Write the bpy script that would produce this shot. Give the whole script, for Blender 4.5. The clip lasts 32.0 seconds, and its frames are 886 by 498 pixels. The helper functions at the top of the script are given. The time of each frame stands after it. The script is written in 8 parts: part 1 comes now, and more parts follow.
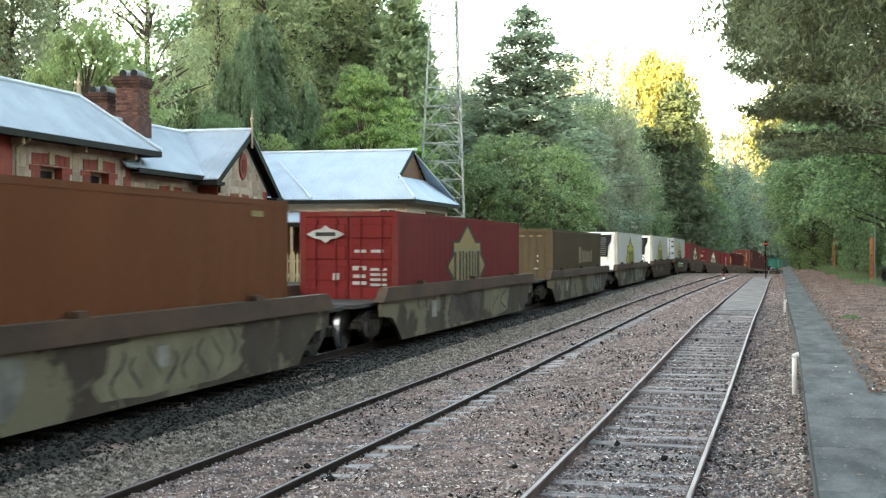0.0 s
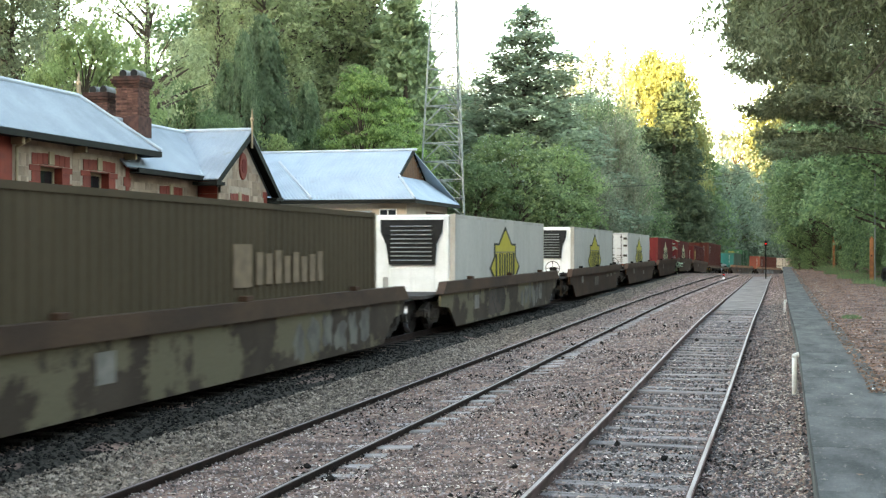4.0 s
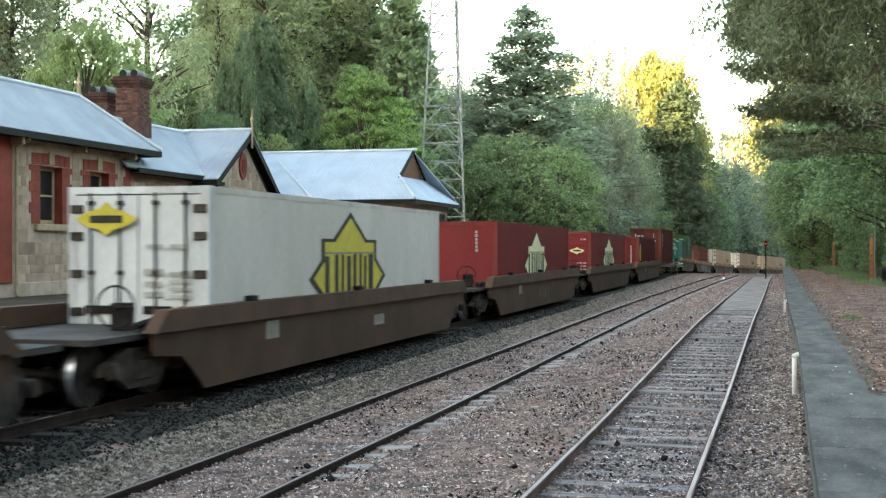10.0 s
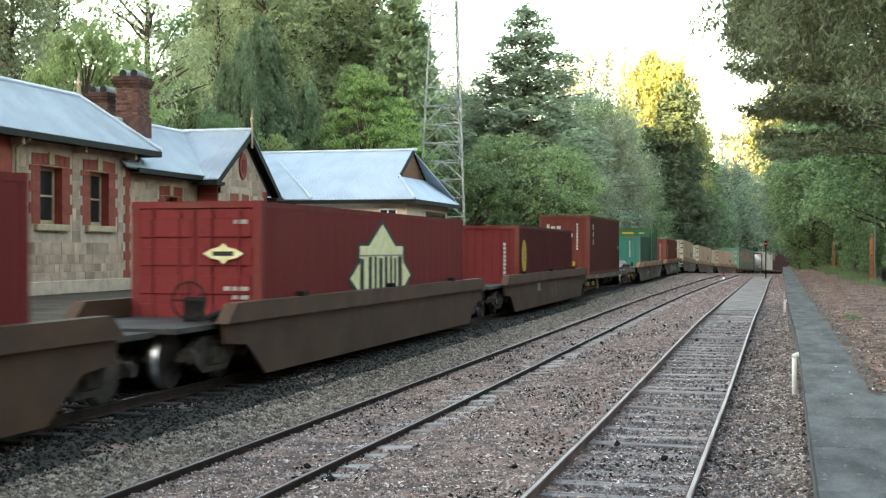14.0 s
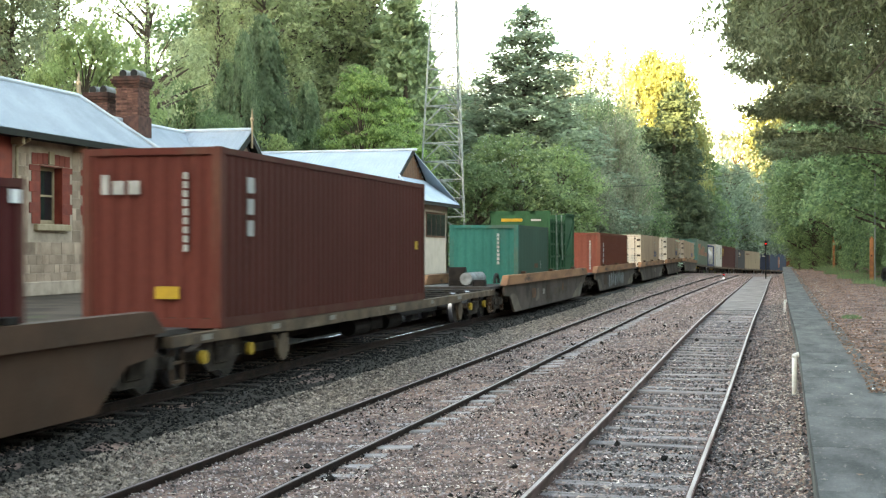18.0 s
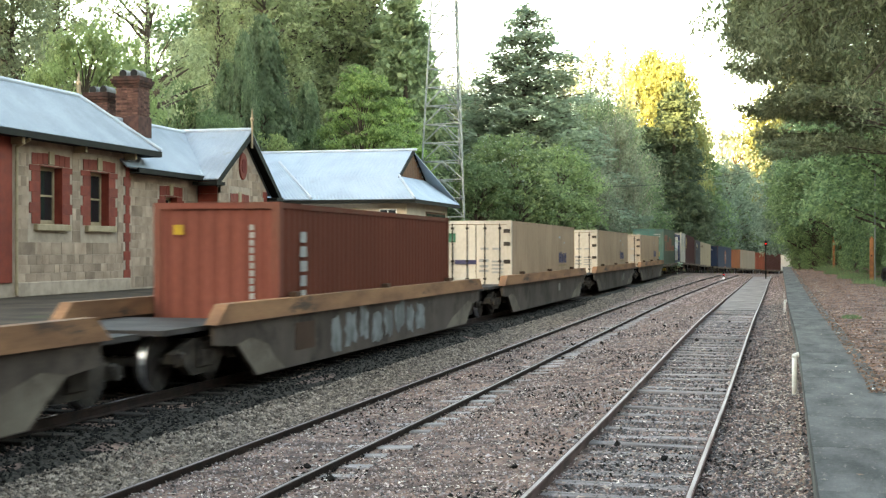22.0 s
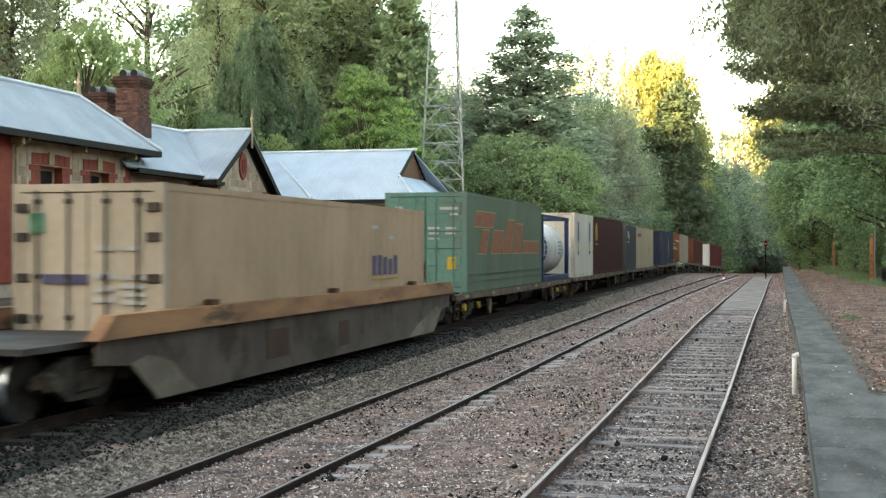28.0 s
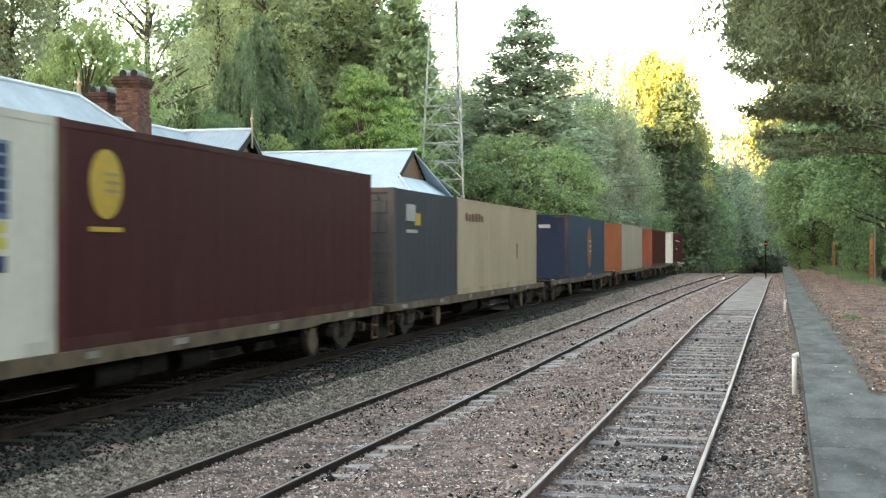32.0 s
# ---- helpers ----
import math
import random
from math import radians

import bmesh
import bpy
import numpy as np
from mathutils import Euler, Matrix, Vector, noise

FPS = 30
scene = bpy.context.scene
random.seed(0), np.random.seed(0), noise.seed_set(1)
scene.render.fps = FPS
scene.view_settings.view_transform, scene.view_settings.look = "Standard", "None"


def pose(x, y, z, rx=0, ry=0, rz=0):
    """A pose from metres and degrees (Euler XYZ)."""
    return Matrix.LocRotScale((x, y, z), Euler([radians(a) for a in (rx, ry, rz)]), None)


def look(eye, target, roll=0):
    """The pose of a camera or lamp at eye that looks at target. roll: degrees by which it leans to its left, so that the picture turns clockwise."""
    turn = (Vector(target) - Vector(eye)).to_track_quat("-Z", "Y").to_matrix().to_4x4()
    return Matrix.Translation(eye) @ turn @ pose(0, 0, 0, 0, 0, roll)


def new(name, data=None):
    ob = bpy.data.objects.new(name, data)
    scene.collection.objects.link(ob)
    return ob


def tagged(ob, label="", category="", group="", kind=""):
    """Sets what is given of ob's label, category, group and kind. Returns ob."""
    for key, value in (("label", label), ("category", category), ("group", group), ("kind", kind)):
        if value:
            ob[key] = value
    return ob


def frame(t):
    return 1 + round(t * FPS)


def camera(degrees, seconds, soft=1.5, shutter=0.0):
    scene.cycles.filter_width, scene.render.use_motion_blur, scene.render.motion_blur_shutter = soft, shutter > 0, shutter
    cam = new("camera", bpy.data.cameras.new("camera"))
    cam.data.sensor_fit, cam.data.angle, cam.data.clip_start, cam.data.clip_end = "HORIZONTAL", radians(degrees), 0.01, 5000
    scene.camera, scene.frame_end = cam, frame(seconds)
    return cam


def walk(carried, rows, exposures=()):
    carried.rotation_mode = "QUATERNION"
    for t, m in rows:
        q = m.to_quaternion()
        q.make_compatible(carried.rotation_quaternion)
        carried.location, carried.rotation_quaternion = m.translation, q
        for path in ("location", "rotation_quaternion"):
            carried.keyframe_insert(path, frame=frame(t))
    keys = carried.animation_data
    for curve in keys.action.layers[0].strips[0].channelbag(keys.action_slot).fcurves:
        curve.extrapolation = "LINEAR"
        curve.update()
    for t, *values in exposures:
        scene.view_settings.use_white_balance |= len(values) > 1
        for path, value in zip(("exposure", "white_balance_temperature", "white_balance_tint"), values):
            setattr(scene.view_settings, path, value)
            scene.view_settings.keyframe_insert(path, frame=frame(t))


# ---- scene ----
# Country railway yard in a wooded valley: X to the right of the line, Y along it, Z up, main line rail head at 0.
cam = camera(38.58, 32.0, soft=1.3, shutter=0.5)
EYE = pose(0, 0, 2.13, 90, 0, 14.545)
walk(cam, [(0, EYE), (32.0, EYE)], exposures=[(0, 3.42, 8550, 6), (3.0, 3.4, 8500, 6), (6.0, 3.22, 8350, 6), (11.0, 3.18, 8350, 6), (13.5, 3.3, 8600, 6), (17.0, 3.47, 8850, 6), (19.5, 3.53, 9150, 7), (22.0, 3.4, 9200, 7), (24.5, 3.22, 9200, 7), (28.0, 3.2, 9200, 7), (30.0, 3.36, 9200, 7), (32.0, 3.50, 9200, 7)])

# ---- daylight: clear evening sky, low sun behind the wooded ridge ----
SUN_EL, SUN_AZ = 9.7, 200.0      # degrees; the azimuth runs clockwise from +Y
world = bpy.data.worlds.new("world")
scene.world = world
world.use_nodes = True
wn = world.node_tree.nodes
sky = wn.new("ShaderNodeTexSky")
sky.sky_type, sky.sun_disc = "NISHITA", False
sky.sun_elevation, sky.sun_rotation = radians(14), radians(SUN_AZ)
sky.dust_density, sky.air_density, sky.ozone_density = 0.6, 1.0, 0.5
world.node_tree.links.new(sky.outputs[0], wn["Background"].inputs[0])
wn["Background"].inputs[1].default_value = 0.15
sun_data = bpy.data.lights.new("sun", "SUN")
sun_data.energy, sun_data.angle, sun_data.color = 5.0, radians(0.6), (1.0, 0.82, 0.48)
sun = new("sun", sun_data)
a, e = radians(SUN_AZ), radians(SUN_EL)
sun.matrix_world = look((0, -30, 90), (-math.sin(a) * math.cos(e), -30 - math.cos(a) * math.cos(e), 90 - math.sin(e)))


# ---- materials ----
def mat(name, c1, c2=None, rough=0.7, metal=0.0, scale=6.0, detail=5.0, bump=0.15, fine=40.0, spread=(0.35, 0.65), rnd=0.0, stain=None, stain_at=(0.55, 0.75), stain_scale=1.2, stretch=(1, 1, 1), island=0.0, spec=0.12):
    """Two-scale procedural surface: a large mottle between c1 and c2, fine grain, an optional stain, and relief."""
    m = bpy.data.materials.new(name)
    m.use_nodes = True
    nt = m.node_tree
    N, K = nt.nodes, nt.links
    b = N["Principled BSDF"]
    tc = N.new("ShaderNodeTexCoord")
    mp = N.new("ShaderNodeMapping")
    mp.inputs["Scale"].default_value = stretch
    K.new(tc.outputs["Object"], mp.inputs[0])
    if rnd:
        oi, far, off = N.new("ShaderNodeObjectInfo"), N.new("ShaderNodeMath"), N.new("ShaderNodeCombineXYZ")
        far.operation, far.inputs[1].default_value = "MULTIPLY", 60.0
        K.new(oi.outputs["Random"], far.inputs[0])
        for k in range(3):
            K.new(far.outputs[0], off.inputs[k])
        K.new(off.outputs[0], mp.inputs["Location"])
    big = N.new("ShaderNodeTexNoise")
    big.inputs["Scale"].default_value, big.inputs["Detail"].default_value = scale, detail
    K.new(mp.outputs[0], big.inputs[0])
    small = N.new("ShaderNodeTexNoise")
    small.inputs["Scale"].default_value, small.inputs["Detail"].default_value = fine, 3.0
    K.new(mp.outputs[0], small.inputs[0])
    ramp = N.new("ShaderNodeMapRange")
    ramp.inputs[1].default_value, ramp.inputs[2].default_value = spread
    K.new(big.outputs[0], ramp.inputs[0])
    mix = N.new("ShaderNodeMix")
    mix.data_type = "RGBA"
    c2 = c2 or tuple(v * 0.75 for v in c1)
    mix.inputs[6].default_value, mix.inputs[7].default_value = (*c1, 1), (*c2, 1)
    K.new(ramp.outputs[0], mix.inputs[0])
    out = mix.outputs[2]
    if stain:
        sn = N.new("ShaderNodeTexNoise")
        sn.inputs["Scale"].default_value, sn.inputs["Detail"].default_value, sn.inputs["Roughness"].default_value = stain_scale, 8.0, 0.7
        K.new(mp.outputs[0], sn.inputs[0])
        sr = N.new("ShaderNodeMapRange")
        sr.inputs[1].default_value, sr.inputs[2].default_value = stain_at
        K.new(sn.outputs[0], sr.inputs[0])
        sm = N.new("ShaderNodeMix")
        sm.data_type = "RGBA"
        sm.inputs[7].default_value = (*stain, 1)
        K.new(sr.outputs[0], sm.inputs[0])
        K.new(out, sm.inputs[6])
        out = sm.outputs[2]
    hsv = N.new("ShaderNodeHueSaturation")
    K.new(out, hsv.inputs["Color"])
    val = N.new("ShaderNodeMapRange")
    val.inputs[3].default_value, val.inputs[4].default_value = 0.82, 1.18
    K.new(small.outputs[0], val.inputs[0])
    v = val.outputs[0]
    if rnd or island:
        src = N.new("ShaderNodeNewGeometry") if island else N.new("ShaderNodeObjectInfo")
        r = N.new("ShaderNodeMapRange")
        w = rnd or island
        r.inputs[3].default_value, r.inputs[4].default_value = 1 - w, 1 + w
        K.new(src.outputs["Random Per Island" if island else "Random"], r.inputs[0])
        mul = N.new("ShaderNodeMath")
        mul.operation = "MULTIPLY"
        K.new(v, mul.inputs[0])
        K.new(r.outputs[0], mul.inputs[1])
        v = mul.outputs[0]
    K.new(v, hsv.inputs["Value"])
    K.new(hsv.outputs[0], b.inputs["Base Color"])
    b.inputs["Roughness"].default_value, b.inputs["Metallic"].default_value = rough, metal
    b.inputs["Specular IOR Level"].default_value = spec
    if bump:
        bp = N.new("ShaderNodeBump")
        bp.inputs["Strength"].default_value, bp.inputs["Distance"].default_value = bump, 0.02
        K.new(small.outputs[0], bp.inputs["Height"])
        K.new(bp.outputs[0], b.inputs["Normal"])
    return m


def leaf_mat(name, c1, c2, trans=0.35, rnd=0.22, rough=0.6):
    """Leaves: colour varies leaf by leaf and tree by tree, and light comes through them."""
    m = bpy.data.materials.new(name)
    m.use_nodes = True
    nt = m.node_tree
    N, K = nt.nodes, nt.links
    b = N["Principled BSDF"]
    g, o = N.new("ShaderNodeNewGeometry"), N.new("ShaderNodeObjectInfo")
    mix = N.new("ShaderNodeMix")
    mix.data_type = "RGBA"
    mix.inputs[6].default_value, mix.inputs[7].default_value = (*c1, 1), (*c2, 1)
    K.new(g.outputs["Random Per Island"], mix.inputs[0])
    hsv = N.new("ShaderNodeHueSaturation")
    r = N.new("ShaderNodeMapRange")
    r.inputs[3].default_value, r.inputs[4].default_value = 1 - rnd, 1 + rnd
    K.new(o.outputs["Random"], r.inputs[0])
    tc, clump, cr, mul = N.new("ShaderNodeTexCoord"), N.new("ShaderNodeTexNoise"), N.new("ShaderNodeMapRange"), N.new("ShaderNodeMath")
    clump.inputs["Scale"].default_value, clump.inputs["Detail"].default_value = 0.45, 3.0
    K.new(tc.outputs["Object"], clump.inputs[0])
    K.new(clump.outputs[0], cr.inputs[0])
    cr.inputs[1].default_value, cr.inputs[2].default_value, cr.inputs[3].default_value, cr.inputs[4].default_value = 0.3, 0.7, 0.7, 1.3
    mul.operation = "MULTIPLY"
    K.new(r.outputs[0], mul.inputs[0])
    K.new(cr.outputs[0], mul.inputs[1])
    K.new(mul.outputs[0], hsv.inputs["Value"])
    K.new(mix.outputs[2], hsv.inputs["Color"])
    K.new(hsv.outputs[0], b.inputs["Base Color"])
    b.inputs["Roughness"].default_value, b.inputs["Specular IOR Level"].default_value = rough, 0.2
    t = N.new("ShaderNodeBsdfTranslucent")
    K.new(hsv.outputs[0], t.inputs[0])
    ms = N.new("ShaderNodeMixShader")
    ms.inputs[0].default_value = trans
    K.new(b.outputs[0], ms.inputs[1])
    K.new(t.outputs[0], ms.inputs[2])
    K.new(ms.outputs[0], N["Material Output"].inputs[0])
    return m


def glow(name, c, strength):
    m = bpy.data.materials.new(name)
    m.use_nodes = True
    b = m.node_tree.nodes["Principled BSDF"]
    b.inputs["Base Color"].default_value = (*c, 1)
    b.inputs["Emission Color"].default_value = (*c, 1)
    b.inputs["Emission Strength"].default_value = strength
    return m


M = {
    "earth": mat("earth", (0.235, 0.150, 0.124), (0.060, 0.042, 0.037), 0.95, scale=2.2, detail=9, fine=38, bump=1.0, spread=(0.36, 0.60), stain=(0.20, 0.122, 0.095), stain_at=(0.50, 0.68), stain_scale=0.6, spec=0.2),
    # near-black bed: the shade under the train is put into its colour
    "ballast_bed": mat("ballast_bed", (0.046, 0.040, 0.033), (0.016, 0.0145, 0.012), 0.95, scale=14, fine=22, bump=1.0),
    "stone_grey": mat("stone_grey", (0.33, 0.288, 0.28), (0.105, 0.092, 0.09), 0.9, scale=8, fine=60, bump=0.3, island=0.65, spec=0.25),
    "stone_ballast": mat("stone_ballast", (0.252, 0.208, 0.172), (0.078, 0.062, 0.051), 0.9, scale=8, fine=60, bump=0.3, island=0.65, spec=0.2),
    "stone_slate": mat("stone_slate", (0.15, 0.142, 0.145), (0.045, 0.042, 0.043), 0.9, scale=8, fine=60, bump=0.3, island=0.7, spec=0.2),
    # dark oily stone, with the train's shade painted in as well
    "stone_oily_shade": mat("stone_oily_shade", (0.020, 0.017, 0.015), (0.009, 0.008, 0.007), 0.9, scale=8, fine=60, bump=0.3, island=0.45),
    "stone_brown": mat("stone_brown", (0.35, 0.275, 0.262), (0.085, 0.060, 0.054), 0.92, scale=8, fine=60, bump=0.3, island=0.75, spec=0.25),
    "litter": mat("litter", (0.66, 0.59, 0.52), (0.22, 0.15, 0.11), 0.8, scale=3, bump=0, island=0.5),
    "litter_brown": mat("litter_brown", (0.255, 0.145, 0.095), (0.105, 0.060, 0.042), 0.9, scale=3, bump=0, island=0.6),
    "frame_dirt": mat("frame_dirt", (0.068, 0.054, 0.044), (0.028, 0.022, 0.018), 0.8, 0.1, scale=5, fine=25, bump=0.3),
    "spray_tan": mat("spray_tan", (0.175, 0.148, 0.092), (0.125, 0.105, 0.066), 0.8, scale=2, fine=20, bump=0.05),
    "faded_spray": mat("faded_spray", (0.17, 0.155, 0.13), (0.10, 0.09, 0.078), 0.8, scale=2, fine=20, bump=0.05, spread=(0.4, 0.6)),
    "rail_side": mat("rail_side", (0.034, 0.020, 0.016), (0.018, 0.012, 0.010), 0.9, 0.1, scale=4, bump=0.3),
    "rail_top": mat("rail_top", (0.19, 0.14, 0.135), (0.08, 0.056, 0.052), 0.45, 0.3, scale=3, bump=0.02, stretch=(8, 0.3, 1)),
    "rail_rust": mat("rail_rust", (0.125, 0.074, 0.066), (0.052, 0.032, 0.028), 0.85, 0.1, scale=4, fine=20, bump=0.3, stretch=(3, 0.4, 1)),
    "rail_worn": mat("rail_worn", (0.33, 0.265, 0.26), (0.15, 0.098, 0.09), 0.45, 0.45, scale=3, bump=0.02, stretch=(8, 0.3, 1)),
    "rail_bright": mat("rail_bright", (0.60, 0.60, 0.62), (0.45, 0.45, 0.47), 0.2, 0.95, scale=3, bump=0.0, stretch=(8, 0.3, 1)),
    # main line sleepers, darkened by painting in the shade under the wagons
    "sleeper_oily_shade": mat("sleeper_oily_shade", (0.055, 0.046, 0.04), (0.028, 0.024, 0.021), 0.9, scale=3, fine=30, bump=0.5, rnd=0.25, stretch=(0.5, 6, 2)),
    "sleeper_pale": mat("sleeper_pale", (0.36, 0.33, 0.325), (0.20, 0.18, 0.175), 0.9, scale=3, fine=30, bump=0.5, rnd=0.25, stretch=(0.5, 6, 2)),
    "sleeper": mat("sleeper", (0.29, 0.262, 0.26), (0.14, 0.124, 0.12), 0.9, scale=3, fine=30, bump=0.5, rnd=0.25, stretch=(0.5, 6, 2)),
    "concrete": mat("concrete", (0.19, 0.20, 0.20), (0.135, 0.14, 0.14), 0.9, scale=1.1, fine=55, bump=0.25, stain=(0.13, 0.135, 0.12), stain_at=(0.52, 0.8)),
    "concrete_dark": mat("concrete_dark", (0.17, 0.165, 0.15), (0.10, 0.10, 0.09), 0.92, scale=1.6, fine=40, bump=0.4),
    "paving": mat("paving", (0.075, 0.058, 0.045), (0.040, 0.032, 0.025), 0.95, scale=0.8, fine=40, bump=0.3, stain=(0.055, 0.060, 0.030), stain_at=(0.58, 0.68), stain_scale=0.9, spec=0.05),
    "white_pipe": mat("white_pipe", (0.74, 0.73, 0.70), (0.6, 0.59, 0.55), 0.45, scale=8, bump=0.03),
    "iron_roof_new": mat("iron_roof_new", (0.35, 0.41, 0.47), (0.285, 0.34, 0.395), 0.55, 0.2, scale=0.7, fine=20, bump=0.05, stain=(0.27, 0.29, 0.30), stain_at=(0.6, 0.85)),
    "iron_roof": mat("iron_roof", (0.30, 0.335, 0.37), (0.225, 0.255, 0.285), 0.6, 0.15, scale=0.7, fine=20, bump=0.05, stain=(0.20, 0.20, 0.19), stain_at=(0.6, 0.85)),
    "iron_cap": mat("iron_cap", (0.46, 0.49, 0.52), (0.38, 0.41, 0.44), 0.6, 0.1, scale=1, bump=0.05),
    "cream_stone": mat("cream_stone", (0.40, 0.285, 0.208), (0.205, 0.137, 0.098), 0.9, scale=1.6, detail=6, fine=26, bump=0.5, spread=(0.3, 0.75), rnd=0.24),
    "mortar": mat("mortar", (0.40, 0.305, 0.232), (0.285, 0.215, 0.163), 0.95, scale=3, fine=40, bump=0.3),
    "mortar_sooty": mat("mortar_sooty", (0.13, 0.07, 0.055), (0.075, 0.045, 0.036), 0.95, scale=3, fine=40, bump=0.3),
    "red_paint": mat("red_paint", (0.22, 0.042, 0.026), (0.155, 0.030, 0.020), 0.6, scale=3, fine=35, bump=0.15, rnd=0.1),
    "brick": mat("brick", (0.165, 0.082, 0.065), (0.080, 0.043, 0.036), 0.9, scale=5, fine=40, bump=0.4, rnd=0.35),
    "brick_sooty": mat("brick_sooty", (0.085, 0.042, 0.033), (0.035, 0.022, 0.019), 0.9, scale=5, fine=40, bump=0.4),
    "dark_trim": mat("dark_trim", (0.012, 0.012, 0.009), (0.007, 0.007, 0.006), 0.7, scale=3, bump=0.05),
    "tan_trim": mat("tan_trim", (0.36, 0.27, 0.17), (0.28, 0.21, 0.13), 0.6, scale=4, bump=0.08),
    "cream_wall": mat("cream_wall", (0.60, 0.49, 0.385), (0.52, 0.42, 0.33), 0.75, scale=1.5, bump=0.06),
    "picket": mat("picket", (0.58, 0.44, 0.26), (0.48, 0.35, 0.20), 0.7, scale=4, bump=0.1, rnd=0.1),
    "brown_wood": mat("brown_wood", (0.16, 0.075, 0.04), (0.10, 0.05, 0.03), 0.7, scale=3, bump=0.2, stretch=(6, 6, 0.6)),
    "mast_steel": mat("mast_steel", (0.33, 0.35, 0.335), (0.22, 0.235, 0.225), 0.75, 0.1, scale=3, bump=0.02),
    "galv": mat("galv", (0.27, 0.285, 0.28), (0.18, 0.19, 0.19), 0.7, 0.1, scale=3, bump=0.02),
    "bark": mat("bark", (0.12, 0.09, 0.07), (0.055, 0.042, 0.034), 0.95, scale=3, fine=14, bump=1.0, stretch=(3, 3, 0.5)),
    "bark_pale": mat("bark_pale", (0.30, 0.25, 0.20), (0.17, 0.14, 0.11), 0.9, scale=3, fine=14, bump=0.6, stretch=(3, 3, 0.5)),
    "rust_post": mat("rust_post", (0.33, 0.14, 0.06), (0.20, 0.09, 0.045), 0.85, scale=5, bump=0.2),
    "cowl": mat("cowl", (0.24, 0.25, 0.245), (0.13, 0.13, 0.125), 0.7, 0.2, scale=5, bump=0.05),
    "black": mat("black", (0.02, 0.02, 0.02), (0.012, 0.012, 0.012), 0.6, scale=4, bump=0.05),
    "undergear": mat("undergear", (0.026, 0.021, 0.018), (0.013, 0.011, 0.010), 0.85, 0.1, scale=4, fine=25, bump=0.3),
    "wheel": mat("wheel", (0.055, 0.046, 0.041), (0.024, 0.020, 0.018), 0.65, 0.3, scale=5, bump=0.1),
    "tread_steel": mat("tread_steel", (0.50, 0.51, 0.53), (0.36, 0.37, 0.39), 0.42, 0.85, scale=5, bump=0.0),
    "sill_grey": mat("sill_grey", (0.098, 0.074, 0.060), (0.060, 0.044, 0.036), 0.75, scale=0.7, fine=25, bump=0.1, stain=(0.036, 0.026, 0.020), stain_at=(0.5, 0.62), stain_scale=0.55),
    "sill_camo": mat("sill_camo", (0.066, 0.048, 0.035), (0.041, 0.028, 0.020), 0.75, scale=0.8, fine=25, bump=0.1, stain=(0.135, 0.112, 0.070), stain_at=(0.50, 0.535), stain_scale=0.42),
    "sill_brown": mat("sill_brown", (0.066, 0.034, 0.0205), (0.043, 0.0225, 0.0140), 0.72, scale=0.9, fine=25, bump=0.1, stain=(0.058, 0.040, 0.029), stain_at=(0.5, 0.8), stain_scale=0.7),
    "beam_orange": mat("beam_orange", (0.30, 0.150, 0.076), (0.165, 0.080, 0.044), 0.7, scale=1.2, fine=25, bump=0.1, stain=(0.075, 0.048, 0.034), stain_at=(0.54, 0.62), stain_scale=0.8, stretch=(1, 0.5, 2)),
    "beam_worn": mat("beam_worn", (0.082, 0.048, 0.030), (0.050, 0.031, 0.022), 0.7, scale=1.2, fine=25, bump=0.1, stain=(0.17, 0.085, 0.034), stain_at=(0.635, 0.66), stain_scale=0.9, stretch=(1, 0.5, 1)),
    "beam_brown": mat("beam_brown", (0.078, 0.042, 0.026), (0.052, 0.029, 0.0185), 0.7, scale=1.2, fine=25, bump=0.1, stain=(0.095, 0.072, 0.058), stain_at=(0.6, 0.8)),
    "flat_sill": mat("flat_sill", (0.125, 0.086, 0.054), (0.052, 0.036, 0.026), 0.75, scale=1.6, fine=25, bump=0.15, stain=(0.15, 0.11, 0.075), stain_at=(0.56, 0.66), stain_scale=1.1),
    "deck": mat("deck", (0.032, 0.027, 0.023), (0.017, 0.014, 0.012), 0.9, scale=1.5, fine=25, bump=0.2),
    "deck_plate": mat("deck_plate", (0.062, 0.052, 0.047), (0.032, 0.027, 0.024), 0.7, 0.2, scale=1.5, fine=25, bump=0.2),
    "strap_grey": mat("strap_grey", (0.19, 0.23, 0.19), (0.11, 0.14, 0.11), 0.8, scale=6, bump=0.05),
    "sill_dust": mat("sill_dust", (0.178, 0.146, 0.112), (0.105, 0.083, 0.064), 0.85, scale=1.3, fine=25, bump=0.1, stain=(0.075, 0.056, 0.044), stain_at=(0.52, 0.66), stain_scale=1.4),
    "rust_patch": mat("rust_patch", (0.17, 0.083, 0.045), (0.085, 0.050, 0.033), 0.85, scale=3, fine=25, bump=0.1),
    "smudge": mat("smudge", (0.085, 0.064, 0.046), (0.055, 0.040, 0.029), 0.8, scale=2, fine=20, bump=0.05, spread=(0.4, 0.6)),
    "spray_grey": mat("spray_grey", (0.20, 0.205, 0.20), (0.11, 0.11, 0.105), 0.8, scale=2.5, fine=20, bump=0.05, spread=(0.4, 0.6)),
    "white_patch": mat("white_patch", (0.235, 0.21, 0.18), (0.15, 0.135, 0.115), 0.7, scale=4, bump=0.05),
    "yellow": mat("yellow", (0.46, 0.38, 0.055), (0.40, 0.32, 0.05), 0.5, scale=5, bump=0.02),
    "gold_rim": mat("gold_rim", (0.29, 0.22, 0.10), (0.22, 0.17, 0.09), 0.6, scale=5, bump=0.02),
